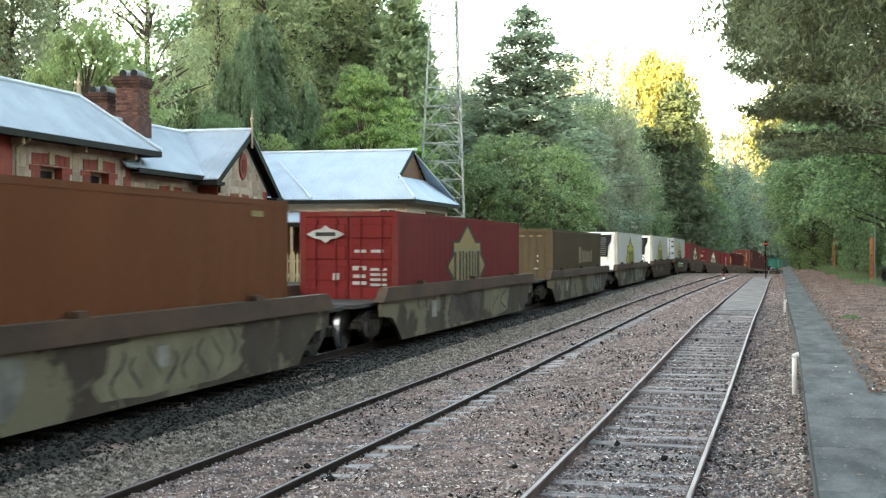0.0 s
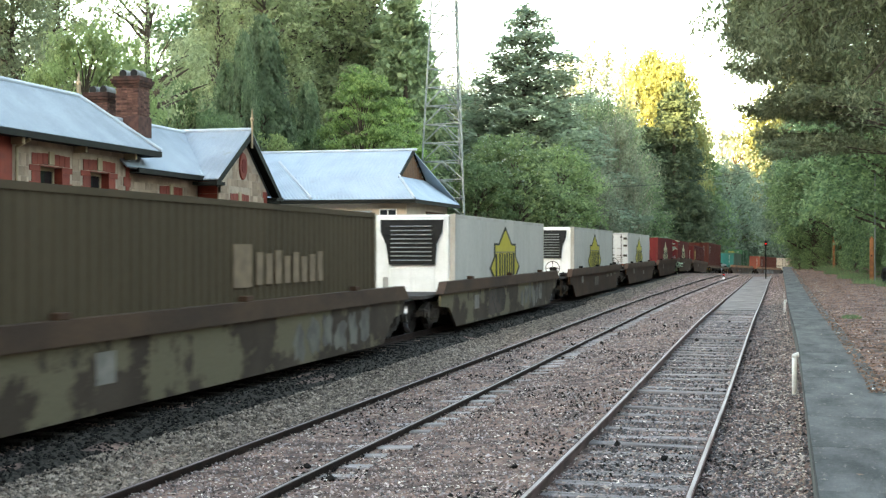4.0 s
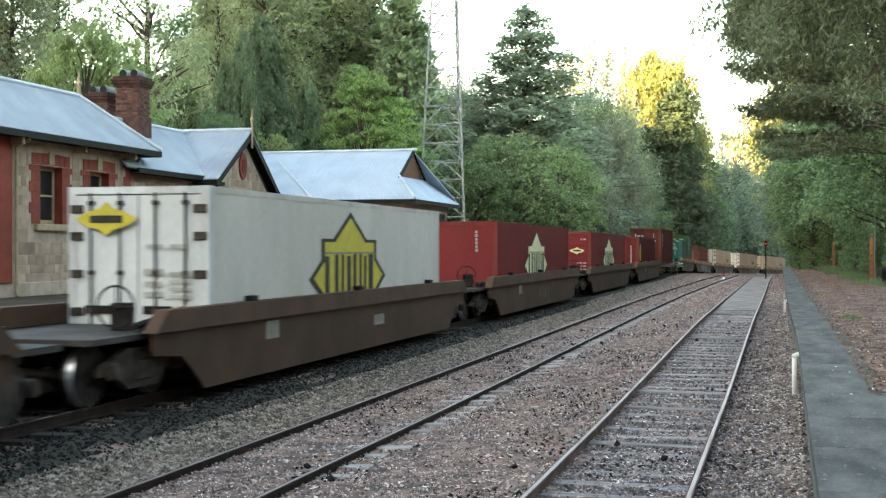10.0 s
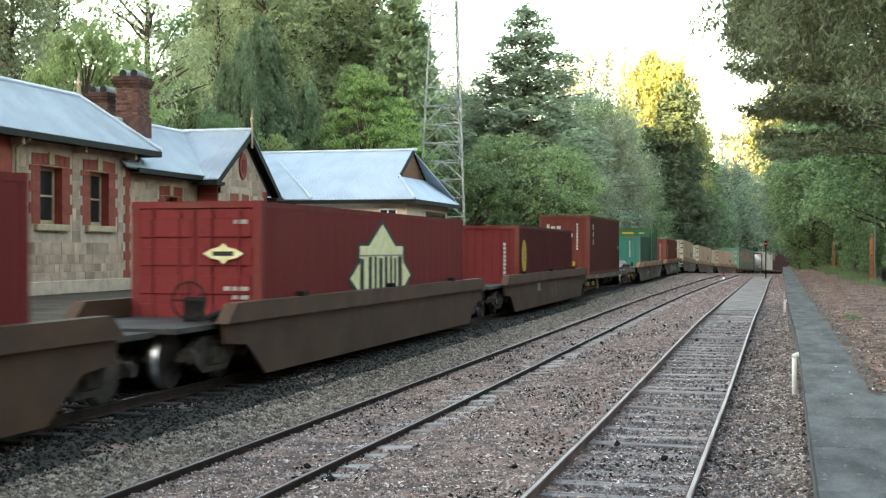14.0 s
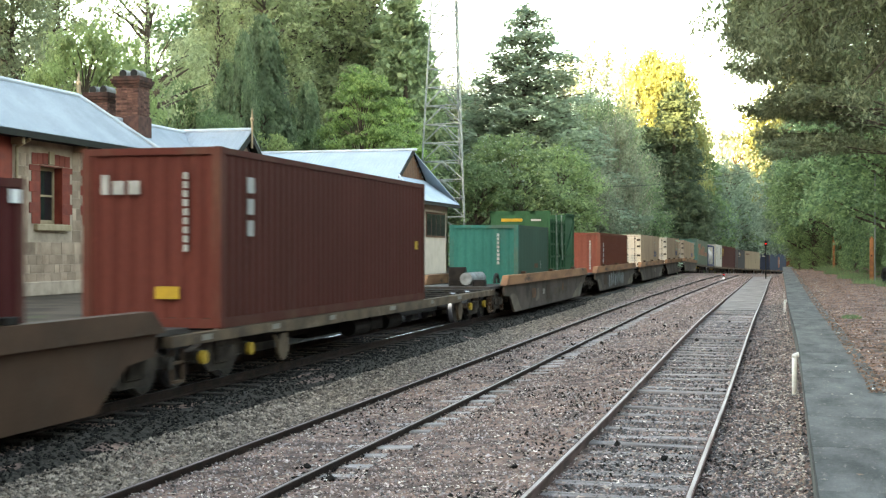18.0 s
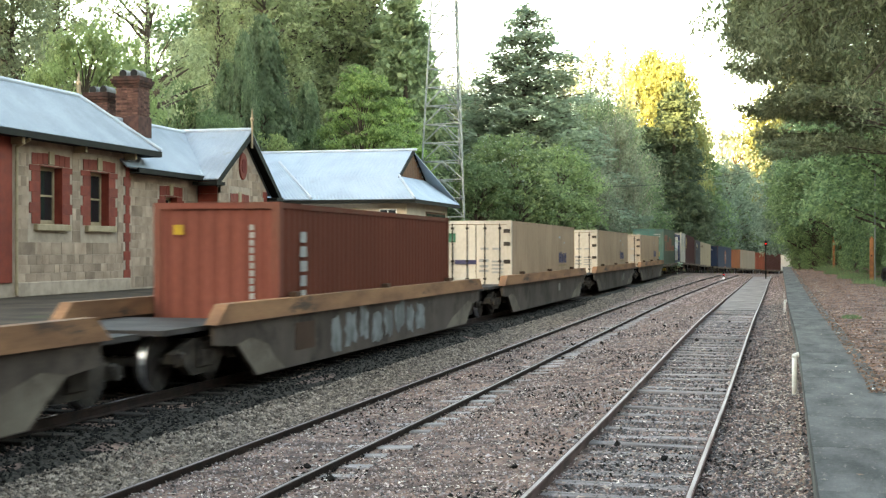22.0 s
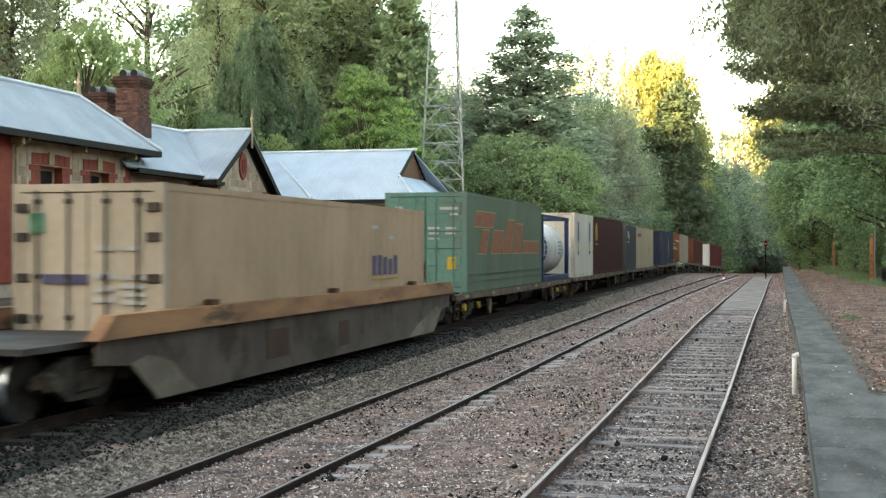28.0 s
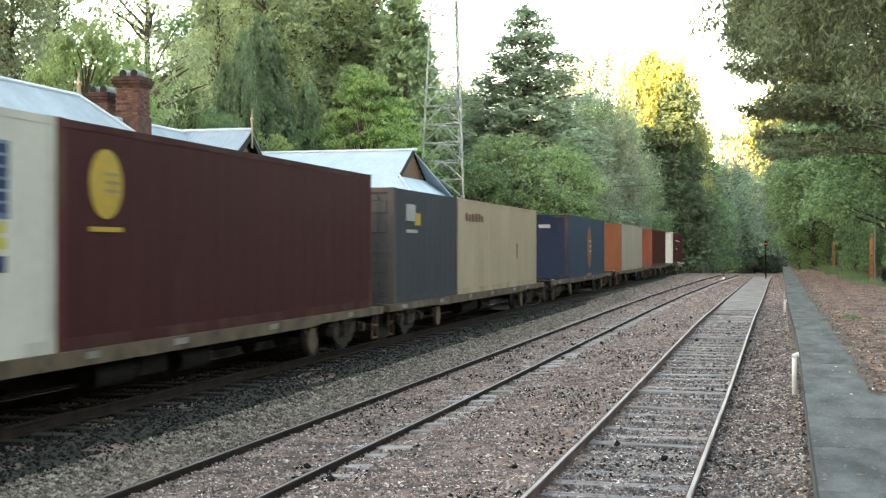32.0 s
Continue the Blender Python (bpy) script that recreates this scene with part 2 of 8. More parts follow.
    "gold": mat("gold", (0.40, 0.24, 0.03), (0.32, 0.20, 0.03), 0.5, scale=5, bump=0.02),
    "logo_cream": mat("logo_cream", (0.62, 0.58, 0.36), (0.52, 0.47, 0.24), 0.6, scale=5, bump=0.02),
    "logo_olive": mat("logo_olive", (0.25, 0.185, 0.075), (0.20, 0.145, 0.06), 0.6, scale=5, bump=0.02),
    "logo_dark": mat("logo_dark", (0.03, 0.03, 0.025), None, 0.6, scale=5, bump=0.02),
    "white": mat("white", (0.74, 0.74, 0.72), (0.66, 0.66, 0.63), 0.5, scale=2.5, bump=0.02),
    "faded_cream": mat("faded_cream", (0.235, 0.165, 0.105), (0.16, 0.115, 0.075), 0.7, scale=4, bump=0.02),
    "sticker_green": mat("sticker_green", (0.035, 0.13, 0.075), (0.09, 0.20, 0.13), 0.6, scale=6, bump=0.02),
    "off_white": mat("off_white", (0.33, 0.32, 0.30), None, 0.6, scale=3, bump=0.02),
    "purple": mat("purple", (0.075, 0.066, 0.115), None, 0.6, scale=4, bump=0.02),
    "tank_orange": mat("tank_orange", (0.24, 0.088, 0.048), None, 0.6, scale=4, bump=0.02),
    "faded_blue": mat("faded_blue", (0.16, 0.20, 0.24), (0.08, 0.11, 0.16), 0.6, scale=6, bump=0.02, spread=(0.45, 0.55)),
    "tank_shell": mat("tank_shell", (0.53, 0.505, 0.475), (0.42, 0.40, 0.375), 0.45, 0.1, scale=1.5, bump=0.02),
    "tank_blue": mat("tank_blue", (0.020, 0.032, 0.085), (0.013, 0.022, 0.062), 0.5, scale=2, bump=0.03),
    "red_light": glow("red_light", (1.0, 0.004, 0.008), 0.5),
}
PAINT = {}


def paint(c, dirt=(0.09, 0.06, 0.045), amount=(0.6, 0.9)):
    """Weathered container paint in the colour c."""
    c = tuple(v * (0.66 if max(c) < 0.4 else 0.84) for v in c)
    key = (c, dirt, amount)
    if key not in PAINT:
        PAINT[key] = mat("container_paint", c, tuple(v * 0.84 for v in c), 0.62, scale=0.8, fine=18, bump=0.06, spec=0.04, stain=tuple(0.5 * v + 0.5 * d for v, d in zip(c, dirt)), stain_at=amount, stain_scale=0.9, stretch=(1, 1, 0.4))
    return PAINT[key]


glass = bpy.data.materials.new("window_glass")
glass.use_nodes = True
gb = glass.node_tree.nodes["Principled BSDF"]
gb.inputs["Base Color"].default_value, gb.inputs["Roughness"].default_value = (0.015, 0.017, 0.018, 1), 0.06
M["glass"] = glass


# ---- mesh helpers ----
def link(name, bm, material, parent=None, label="", smooth=False):
    me = bpy.data.meshes.new(name)
    bm.to_mesh(me)
    bm.free()
    if smooth:
        me.polygons.foreach_set("use_smooth", [True] * len(me.polygons))
    me.materials.append(M[material] if isinstance(material, str) else material)
    ob = new(name, me)
    if parent:
        ob.parent = parent
    if label:
        ob["label"] = label
    return ob


def part(name, bm, material, parent, label="", smooth=False):
    return link(name, bm, material, parent, label, smooth)


def bulk(name, verts, faces, material, parent=None, smooth=False):
    me = bpy.data.meshes.new(name)
    me.from_pydata(verts, [], faces)
    if smooth:
        me.polygons.foreach_set("use_smooth", [True] * len(me.polygons))
    me.materials.append(M[material] if isinstance(material, str) else material)
    ob = new(name, me)
    if parent:
        ob.parent = parent
    return ob


def empty(name, m=None):
    ob = new(name)
    ob.empty_display_size = 0.3
    if m is not None:
        ob.matrix_basis = m
    return ob


def box(bm, x0, x1, y0, y1, z0, z1, bevel=0.0):
    v = [bm.verts.new((x, y, z)) for z in (z0, z1) for y in (y0, y1) for x in (x0, x1)]
    f = [bm.faces.new([v[i] for i in q]) for q in ((0, 2, 3, 1), (4, 5, 7, 6), (0, 1, 5, 4), (2, 6, 7, 3), (0, 4, 6, 2), (1, 3, 7, 5))]
    if bevel:
        es = list({e for q in f for e in q.edges})
        bmesh.ops.bevel(bm, geom=es, offset=bevel, segments=1, affect="EDGES")
    return bm


def B(*a, **k):
    return box(bmesh.new(), *a, **k)


def prism(bm, pts, a0, a1, axis="x"):
    """A polygon, in the two other axes, pushed from a0 to a1 along the axis."""
    def at(p, a):
        return {"x": (a, p[0], p[1]), "y": (p[0], a, p[1]), "z": (p[0], p[1], a)}[axis]
    lo = [bm.verts.new(at(p, a0)) for p in pts]
    hi = [bm.verts.new(at(p, a1)) for p in pts]
    n = len(pts)
    bm.faces.new(lo[::-1])
    bm.faces.new(hi)
    for i in range(n):
        bm.faces.new((lo[i], lo[(i + 1) % n], hi[(i + 1) % n], hi[i]))
    bmesh.ops.recalc_face_normals(bm, faces=bm.faces[:])
    return bm


def rod(bm, p, q, r, seg=8, r2=None):
    """A round bar from p to q."""
    p, q = Vector(p), Vector(q)
    d = q - p
    m = Matrix.Translation((p + q) / 2) @ d.to_track_quat("Z", "Y").to_matrix().to_4x4()
    bmesh.ops.create_cone(bm, cap_ends=True, segments=seg, radius1=r, radius2=r if r2 is None else r2, depth=d.length, matrix=m)
    return bm


def slab(bm, pts, thick):
    """A flat polygon in space with a thickness below it."""
    pts = [Vector(p) for p in pts]
    n = (pts[1] - pts[0]).cross(pts[2] - pts[0]).normalized()
    if n.z < 0:
        n = -n
    top = [bm.verts.new(p) for p in pts]
    low = [bm.verts.new(p - n * thick) for p in pts]
    bm.faces.new(top)
    bm.faces.new(low[::-1])
    k = len(pts)
    for i in range(k):
        bm.faces.new((top[i], low[i], low[(i + 1) % k], top[(i + 1) % k]))
    bmesh.ops.recalc_face_normals(bm, faces=bm.faces[:])
    return bm


# ---- the lines of the three tracks ----
MAIN_X, CURVE_AT, EASE, RADIUS = -9.66, 117.0, 39.2, 366.0
PATH = []
px_, py_, ph_ = MAIN_X, -30.0, 0.0
for i in range(0, 531):
    s_ = -30.0 + i
    PATH.append((px_, py_, ph_))
    k_ = min(max((s_ + 0.5 - CURVE_AT) / EASE, 0), 1) / RADIUS
    px_, py_ = px_ + math.sin(ph_ + k_ / 2), py_ + math.cos(ph_ + k_ / 2)
    ph_ += k_


def on_main(s):
    """Place and heading (radians to the right) of the main line, s metres on."""
    i = min(max(int(math.floor(s + 30)), 0), len(PATH) - 2)
    f = s + 30 - i
    a, b = PATH[i], PATH[i + 1]
    return tuple(u + (w - u) * f for u, w in zip(a, b))


def fall(s):
    """Height of the main line's rail head: level past the station, then falling into the valley."""
    return float(np.interp(s, (118, 128, 143, 165, 204, 235, 270, 500), (0, -0.06, -0.37, -0.93, -1.9, -2.7, -3.5, -8.5)))


def rail_pose(s, z=0.0):
    x, y, h = on_main(s)
    grade = math.degrees(math.atan((fall(s + 4) - fall(s - 4)) / 8))
    return pose(x, y, z + (fall(s - 4) + fall(s) + fall(s + 4)) / 3, 0, 0, -math.degrees(h)) @ pose(0, 0, 0, grade, 0, 0)


def lerp_rows(y, rows):
    return [float(np.interp(y, [r[0] for r in rows], [r[k] for r in rows])) for k in range(1, len(rows[0]))]


# rows of distance, centre, rail head height
LOOP = ((-5, -5.85, -0.38), (11, -5.76, -0.36), (18, -5.64, -0.33), (25, -5.58, -0.31), (35, -5.5, -0.28), (50, -5.4, -0.25), (65, -5.1, -0.19), (88, -4.4, -0.11), (112, -3.5, -0.08))
DOCK = ((-5, -1.60, -0.20), (12, -1.51, -0.20), (16, -1.47, -0.18), (20, -1.41, -0.12), (30, -1.33, 0.0), (38, -1.27, 0.07), (50, -1.15, 0.08), (74, -1.02, -0.04), (100, -0.85, -0.12), (112, -0.78, -0.15))


# ---- ground ----
def edge_x(y):
    """Platform edge."""
    return 0.23 + 0.0061 * y + 0.06 * math.exp(-((y - 22) / 9) ** 2)


def smooth(a, b, t):
    t = min(max((t - a) / (b - a), 0), 1)
    return t * t * (3 - 2 * t)


def main_gap(x, y):
    """Distance to the main line, and its height there."""
    if y < 100:
        return abs(x - MAIN_X), 0.0
    best, at = 1e9, 0
    for i in range(120, len(PATH), 5):
        d = math.hypot(x - PATH[i][0], y - PATH[i][1])
        if d < best:
            best, at = d, i
    return best, fall(at - 30)


def ground_z(x, y):
    yc = min(max(y, -5), 112)
    lx, lz = lerp_rows(yc, LOOP)
    dx, dz = lerp_rows(yc, DOCK)
    ex = edge_x(yc)
    xs = (-200, -11.6, -11.2, -8.15, -7.15, lx - 1.1, lx + 1.0, (lx + dx) / 2, dx - 1.3, dx - 0.86, dx - 0.68, dx + 0.68, dx + 0.86, ex - 0.45, ex - 0.20, ex, ex + 0.3)
    zs = (-0.3, -0.3, -0.19, -0.19, lz - 0.10, lz - 0.10, lz - 0.105, (lz + dz) / 2 - 0.12, dz - 0.12, dz - 0.12, dz - 0.150, dz - 0.150, dz - 0.118, dz - 0.11, dz - 0.04, dz + 0.08, dz + 0.08)
    z = float(np.interp(x, xs, zs))
    if y > 105:
        z = z + (-0.22 - z) * smooth(105, 125, y)
        gap, low = main_gap(x, y)
        z += low * smooth(90, 20, gap) if x < 0 else low
    bed = z
    # the right bank and its hill, and the wooded slope on the left
    if x > ex + 0.3:
        z = -0.1 + 0.66 * smooth(ex + 0.3, ex + 0.8, x) * (1 - smooth(112.5, 114, y))
        z += min(max(0, x - 5.5) * 0.5, 14)
    if x < -34:
        z += min((-34 - x) * 0.22, 45)
    if y > 250:
        z += min((y - 250) * 0.12, 40)
    if y > 100:
        d, low = main_gap(x, y)
        z = bed + (z - bed) * smooth(4, 26, d) if abs(z - bed) > 0 else z
    if y < -30:
        z += smooth(-30, -110, y) * 8
    return z


gx = sorted(set([round(v, 3) for v in np.concatenate([np.arange(-12.5, 2.01, 0.25), np.arange(-0.3, 1.1, 0.07), np.arange(-34, -12.5, 3.0), np.arange(2.5, 12, 1.0), np.arange(12, 70, 6.0), np.arange(-160, -34, 12), [-1500, -900, -500, -300, 90, 140, 220, 400, 800, 1500]])]))
gy = sorted(set([round(v, 3) for v in np.concatenate([np.arange(-6, 60, 1.0), np.arange(60, 130, 2.0), np.arange(130, 420, 8.0), [-1500, -700, -300, -150, -110, -80, -50, -30, -20, -12, 500, 700, 1000, 1600, 2500]])]))
gv = [(x, y, ground_z(x, y) + (0.018 * noise.noise((x * 1.3, y * 1.1, 0)) if -12 < x < 0.2 else 0)) for y in gy for x in gx]
nx = len(gx)
gf = [(j * nx + i, j * nx + i + 1, (j + 1) * nx + i + 1, (j + 1) * nx + i) for j in range(len(gy) - 1) for i in range(nx - 1)]
ground = bulk("ground", gv, gf, "earth", smooth=True)
tagged(ground, "brown gravelly earth of the railway yard with leaf litter", "ground", kind="structure")


def sweep(name, profile, line, material, parent):
    """A closed profile (across, up) drawn along a line of (x, y, z, heading)."""
    v, f, n = [], [], len(profile)
    for x, y, z, h in line:
        c, s = math.cos(h), math.sin(h)
        v += [(x + p[0] * c, y - p[0] * s, z + p[1]) for p in profile]
    for i in range(len(line) - 1):
        f += [(i * n + k, i * n + (k + 1) % n, (i + 1) * n + (k + 1) % n, (i + 1) * n + k) for k in range(n)]
    f += [tuple(range(n))[::-1], tuple(range((len(line) - 1) * n, len(line) * n))]
    return bulk(name, v, f, material, parent)


RAIL = ((-0.066, -0.158), (0.066, -0.158), (0.066, -0.147), (0.012, -0.13), (0.009, -0.045), (0.034, -0.036), (0.035, -0.004), (-0.035, -0.004), (-0.034, -0.036), (-0.009, -0.045), (-0.012, -0.13), (-0.066, -0.147))
HEAD = ((-0.021, -0.004), (0.021, -0.004), (0.015, 0.0), (-0.015, 0.0))


def track_line(rows, y0, y1, step):
    out = []
    for y in np.arange(y0, y1 + 0.01, step):
        x, z = lerp_rows(y, rows)
        x2, _ = lerp_rows(y + 1, rows)
        out.append((x, float(y), z, math.atan2(x2 - x, 1.0)))
    return out


def main_line(s0, s1, step):
    return [(on_main(s)[0], on_main(s)[1], fall(s), on_main(s)[2]) for s in np.arange(s0, s1 + 0.01, step)]


def shift(line, d):
    return [(x + d * math.cos(h), y - d * math.sin(h), z, h) for x, y, z, h in line]


def railway(name, label, line, sleepers, top, bed_drop, sleeper_len=2.45, tilt=0.0, wood="sleeper", side_mat="rail_side", sink=0.018):
    t = tagged(empty(name), label, "railway track", kind="structure")
    for side in (-0.7525, 0.7525):
        ln = shift(line, side)
        r = sweep("rail", RAIL, ln, side_mat, t)
        sweep("running_surface", HEAD, ln, top, r)["label"] = "worn shiny steel rail head"
    bm = bmesh.new()
    box(bm, -sleeper_len / 2, sleeper_len / 2, -0.115, 0.115, -0.13, 0.0, bevel=0.012)
    me = bpy.data.meshes.new("sleeper")
    bm.to_mesh(me)
    bm.free()
    me.materials.append(M[wood])
    for x, y, z, h in sleepers:
        o = new("sleeper", me)
        o.parent = t
        o.matrix_basis = pose(x + random.uniform(-0.09, 0.09), y + random.uniform(-0.03, 0.03), z - bed_drop + random.uniform(-sink, 0.012), 0, tilt + random.uniform(-0.7, 0.7), -math.degrees(h) + random.uniform(-1.2, 1.2))
    return t


railway("main_track", "main line track of steel rails on grey ballast", main_line(-10, 330, 3.0), main_line(8, 150, 0.66), "rail_bright", 0.155, wood="sleeper_oily_shade")
railway("loop_track", "rusty siding track half buried in brown gravel", track_line(LOOP, -5, 112, 3.0), track_line(LOOP, 8, 108, 0.70), "rail_top", 0.122, sleeper_len=2.22, tilt=-2.5, wood="sleeper_pale")
railway("dock_track", "siding track on weathered sleepers beside the platform", track_line(DOCK, -5, 112, 3.0), track_line(DOCK, 8, 108, 0.66), "rail_worn", 0.122, sleeper_len=2.25, side_mat="rail_rust", sink=0.024)


# fine grey dust packed between the far dock rails
rows_ = [float(v) for v in range(46, 112, 2)]
infill = bulk("packed_dust", [(lerp_rows(y, DOCK)[0] + dx, y, lerp_rows(y, DOCK)[1] - 0.055 - 0.055 * max(0.0, (56 - y) / 10) + 0.008 * noise.noise((dx * 2, y * 0.5, 2))) for y in rows_ for dx in (-0.70, -0.35, 0.0, 0.35, 0.70)], [(j * 5 + i, j * 5 + i + 1, j * 5 + i + 6, j * 5 + i + 5) for j in range(len(rows_) - 1) for i in range(4)], mat("grey_dust", (0.27, 0.232, 0.215), (0.15, 0.126, 0.115), 0.95, scale=1.2, fine=30, bump=0.5, stain=(0.10, 0.09, 0.085), stain_at=(0.6, 0.7), stain_scale=1.5))
tagged(infill, "fine grey dust packed between the siding rails", "gravel", kind="structure")


# ---- loose stones and leaves ----
def scatter(name, label, count, xr, yr, size, material, seed, power=1.6, flat=0.7, keep=None):
    rng = np.random.default_rng(seed)
    base = np.array([(1, 0, 0), (-1, 0, 0), (0, 1, 0), (0, -1, 0), (0, 0, 1), (0, 0, -1)], float)
    tri = np.array([(0, 2, 4), (2, 1, 4), (1, 3, 4), (3, 0, 4), (2, 0, 5), (1, 2, 5), (3, 1, 5), (0, 3, 5)])
    y = yr[0] + (yr[1] - yr[0]) * rng.random(count) ** power
    x = rng.uniform(xr[0], xr[1], count)
    if keep:
        ok = np.array([keep(a, b) for a, b in zip(x, y)])
        x, y = x[ok], y[ok]
    n = len(x)
    z = np.array([ground_z(a, b) for a, b in zip(x, y)])
    sc = size * rng.uniform(0.55, 1.3, n)
    shape = base[None] * rng.uniform(0.55, 1.0, (n, 6, 1)) + rng.normal(0, 0.16, (n, 6, 3))
    shape[:, :, 2] *= flat
    an = rng.uniform(0, 6.3, n)
    c, s = np.cos(an)[:, None], np.sin(an)[:, None]
    tilt = rng.normal(0, 0.4, n)[:, None]
    px2 = shape[:, :, 0] * c - shape[:, :, 1] * s
    py2 = shape[:, :, 0] * s + shape[:, :, 1] * c
    pz2 = shape[:, :, 2] + px2 * tilt
    v = np.stack([x[:, None] + px2 * sc[:, None], y[:, None] + py2 * sc[:, None], z[:, None] + 0.25 * sc[:, None] + pz2 * sc[:, None]], 2).reshape(-1, 3)
    f = (tri[None] + (np.arange(n) * 6)[:, None, None]).reshape(-1, 3)
    ob = bulk(name, v.tolist(), f.tolist(), material)
    return tagged(ob, label, "gravel", kind="stuff")


scatter("ballast_stones", "crushed grey ballast stones beside the main line", 42000, (-7.68, -6.7), (8.5, 60), 0.038, "stone_ballast", 3, 1.75)
scatter("ballast_stones", "crushed grey ballast stones between the main rails", 30000, (-11.2, -7.5), (9, 60), 0.036, "stone_oily_shade", 4, 1.8)
scatter("gravel", "small brown gravel between the sidings", 52000, (-6.9, 0.55), (9, 60), 0.023, "stone_brown", 5, 1.9)
scatter("gravel", "small grey stones scattered over the siding", 8000, (-6.9, 0.25), (9, 50), 0.030, "stone_grey", 6, 1.8)
scatter("gravel", "pale stone chips scattered between the rails", 4800, (-6.9, 0.45), (9, 42), 0.017, "litter", 18, 1.7)
scatter("gravel", "dark grey ballast stones between the dock rails", 15000, (-2.15, -0.75), (9, 50), 0.028, "stone_slate", 29, 1.7)
scatter("gravel", "dark grey stones between the dock rail and the platform", 9000, (-0.72, 0.45), (9, 50), 0.028, "stone_slate", 30, 1.7)
scatter("clods", "dark clods lying on the gravel", 70, (-6.2, 0.0), (11, 60), 0.075, "stone_oily_shade", 19, 1.3)
scatter("gravel", "dark oily stones lying in patches along the sidings", 9000, (-6.9, 0.45), (9, 40), 0.032, "stone_oily_shade", 16, 1.7, keep=lambda a, b: noise.noise((a * 0.9, b * 0.5, 5)) > 0.05)
scatter("gravel", "brown crumbs and twigs on the platform dirt", 4000, (1.0, 6.0), (14, 75), 0.020, "stone_brown", 17, 1.6)
scatter("ballast_stones", "crushed ballast stones along the far shoulder", 9000, (-7.9, -6.7), (55, 112), 0.055, "stone_ballast", 23, 1.1)
scatter("gravel", "brown gravel between the sidings farther on", 16000, (-6.9, 0.6), (55, 112), 0.045, "stone_brown", 25, 1.1)
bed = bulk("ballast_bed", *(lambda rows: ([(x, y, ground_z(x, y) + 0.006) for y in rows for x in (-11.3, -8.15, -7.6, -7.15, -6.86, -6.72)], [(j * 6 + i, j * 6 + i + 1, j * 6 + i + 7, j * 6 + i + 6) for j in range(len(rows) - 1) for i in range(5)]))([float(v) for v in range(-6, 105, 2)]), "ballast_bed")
tagged(bed, "grey crushed stone ballast bed under the main line", "ballast", kind="structure")


def leaves_on_ground(count, seed):
    rng = np.random.default_rng(seed)
    v, f = [], []
    for i in range(count):
        y = 8 + 60 * rng.random() ** 1.8
        ex = edge_x(y)
        u = rng.random()
        x = rng.uniform(-6.5, 0.2) if u < 0.74 else (ex - 0.02 - 0.6 * rng.random() ** 2 if u < 0.97 else ex + 1.35 - 0.6 * abs(rng.normal()) * 0.6)
        z = ground_z(x, y) + 0.02 if x < ex else max(ground_z(x, y) + 0.03, 0.622)
        big = 1.9 if rng.random() < 0.10 else 1.0
        a, l, w = rng.uniform(0, 6.3), big * rng.uniform(0.012, 0.036), big * rng.uniform(0.007, 0.015)
        c, s, k = math.cos(a), math.sin(a), len(v)
        v += [(x + c * l, y + s * l, z + rng.uniform(-0.004, 0.015)), (x - s * w, y + c * w, z + 0.004), (x - c * l, y - s * l, z + rng.uniform(-0.004, 0.015)), (x + s * w, y - c * w, z + 0.004)]
        f += [(k, k + 1, k + 2, k + 3)]
    return tagged(bulk("leaf_litter", v, f, "litter"), "pale dry fallen leaves on the gravel", "leaves", kind="stuff")


leaves_on_ground(19000, 8)


def bank_litter(count, seed):
    """Brown leaf mulch over the dirt behind the platform."""
    rng = np.random.default_rng(seed)
    v, f = [], []
    for i in range(count):
        y = 14 + 90 * rng.random() ** 1.5
        x = edge_x(y) + 0.66 + 5.7 * rng.random() ** 1.15
        z = max(ground_z(x, y) + 0.012, 0.575 if x > edge_x(y) + 0.9 else 0.618)
        a, l, w = rng.uniform(0, 6.3), rng.uniform(0.014, 0.042), rng.uniform(0.008, 0.018)
        c, s, k = math.cos(a), math.sin(a), len(v)
        v += [(x + c * l, y + s * l, z + rng.uniform(0, 0.03)), (x - s * w, y + c * w, z + 0.004), (x - c * l, y - s * l, z + rng.uniform(0, 0.03)), (x + s * w, y - c * w, z + 0.004)]
        f += [(k, k + 1, k + 2, k + 3)]
    return tagged(bulk("leaf_mulch", v, f, "litter_brown"), "brown fallen leaves over the platform dirt", "leaves", kind="stuff")


bank_litter(34000, 9)

# ---- the platform beside the dock siding ----
plat = tagged(empty("platform"), "low platform with a grey concrete coping along the siding", "platform", kind="structure")
bm = bmesh.new()
edge_ = [-6.0 + 4.0 * k for k in range(29)] + [112.8]
for y0_, y1_ in zip(edge_, edge_[1:]):
    slab(bm, [(edge_x(y0_) + 0.05, y0_, 0.50), (edge_x(y1_) + 0.05, y1_, 0.50), (edge_x(y1_) + 0.9, y1_, 0.50), (edge_x(y0_) + 0.9, y0_, 0.50)], 0.95)
part("retaining_wall", bm, "concrete_dark", plat, "stained concrete platform face")
bm = bmesh.new()
box(bm, 0, 0.86, 0.002, 1.828, -0.11, 0.0, bevel=0.004)
me_coping = bpy.data.meshes.new("coping_slab")
bm.to_mesh(me_coping)
bm.free()
me_coping.materials.append(mat("coping", (0.122, 0.120, 0.114), (0.048, 0.048, 0.046), 0.95, scale=3.2, detail=14, fine=30, bump=0.9, spread=(0.30, 0.68), stain=(0.17, 0.150, 0.130), stain_at=(0.58, 0.66), stain_scale=22.0, rnd=0.07, stretch=(1, 0.3, 1)))
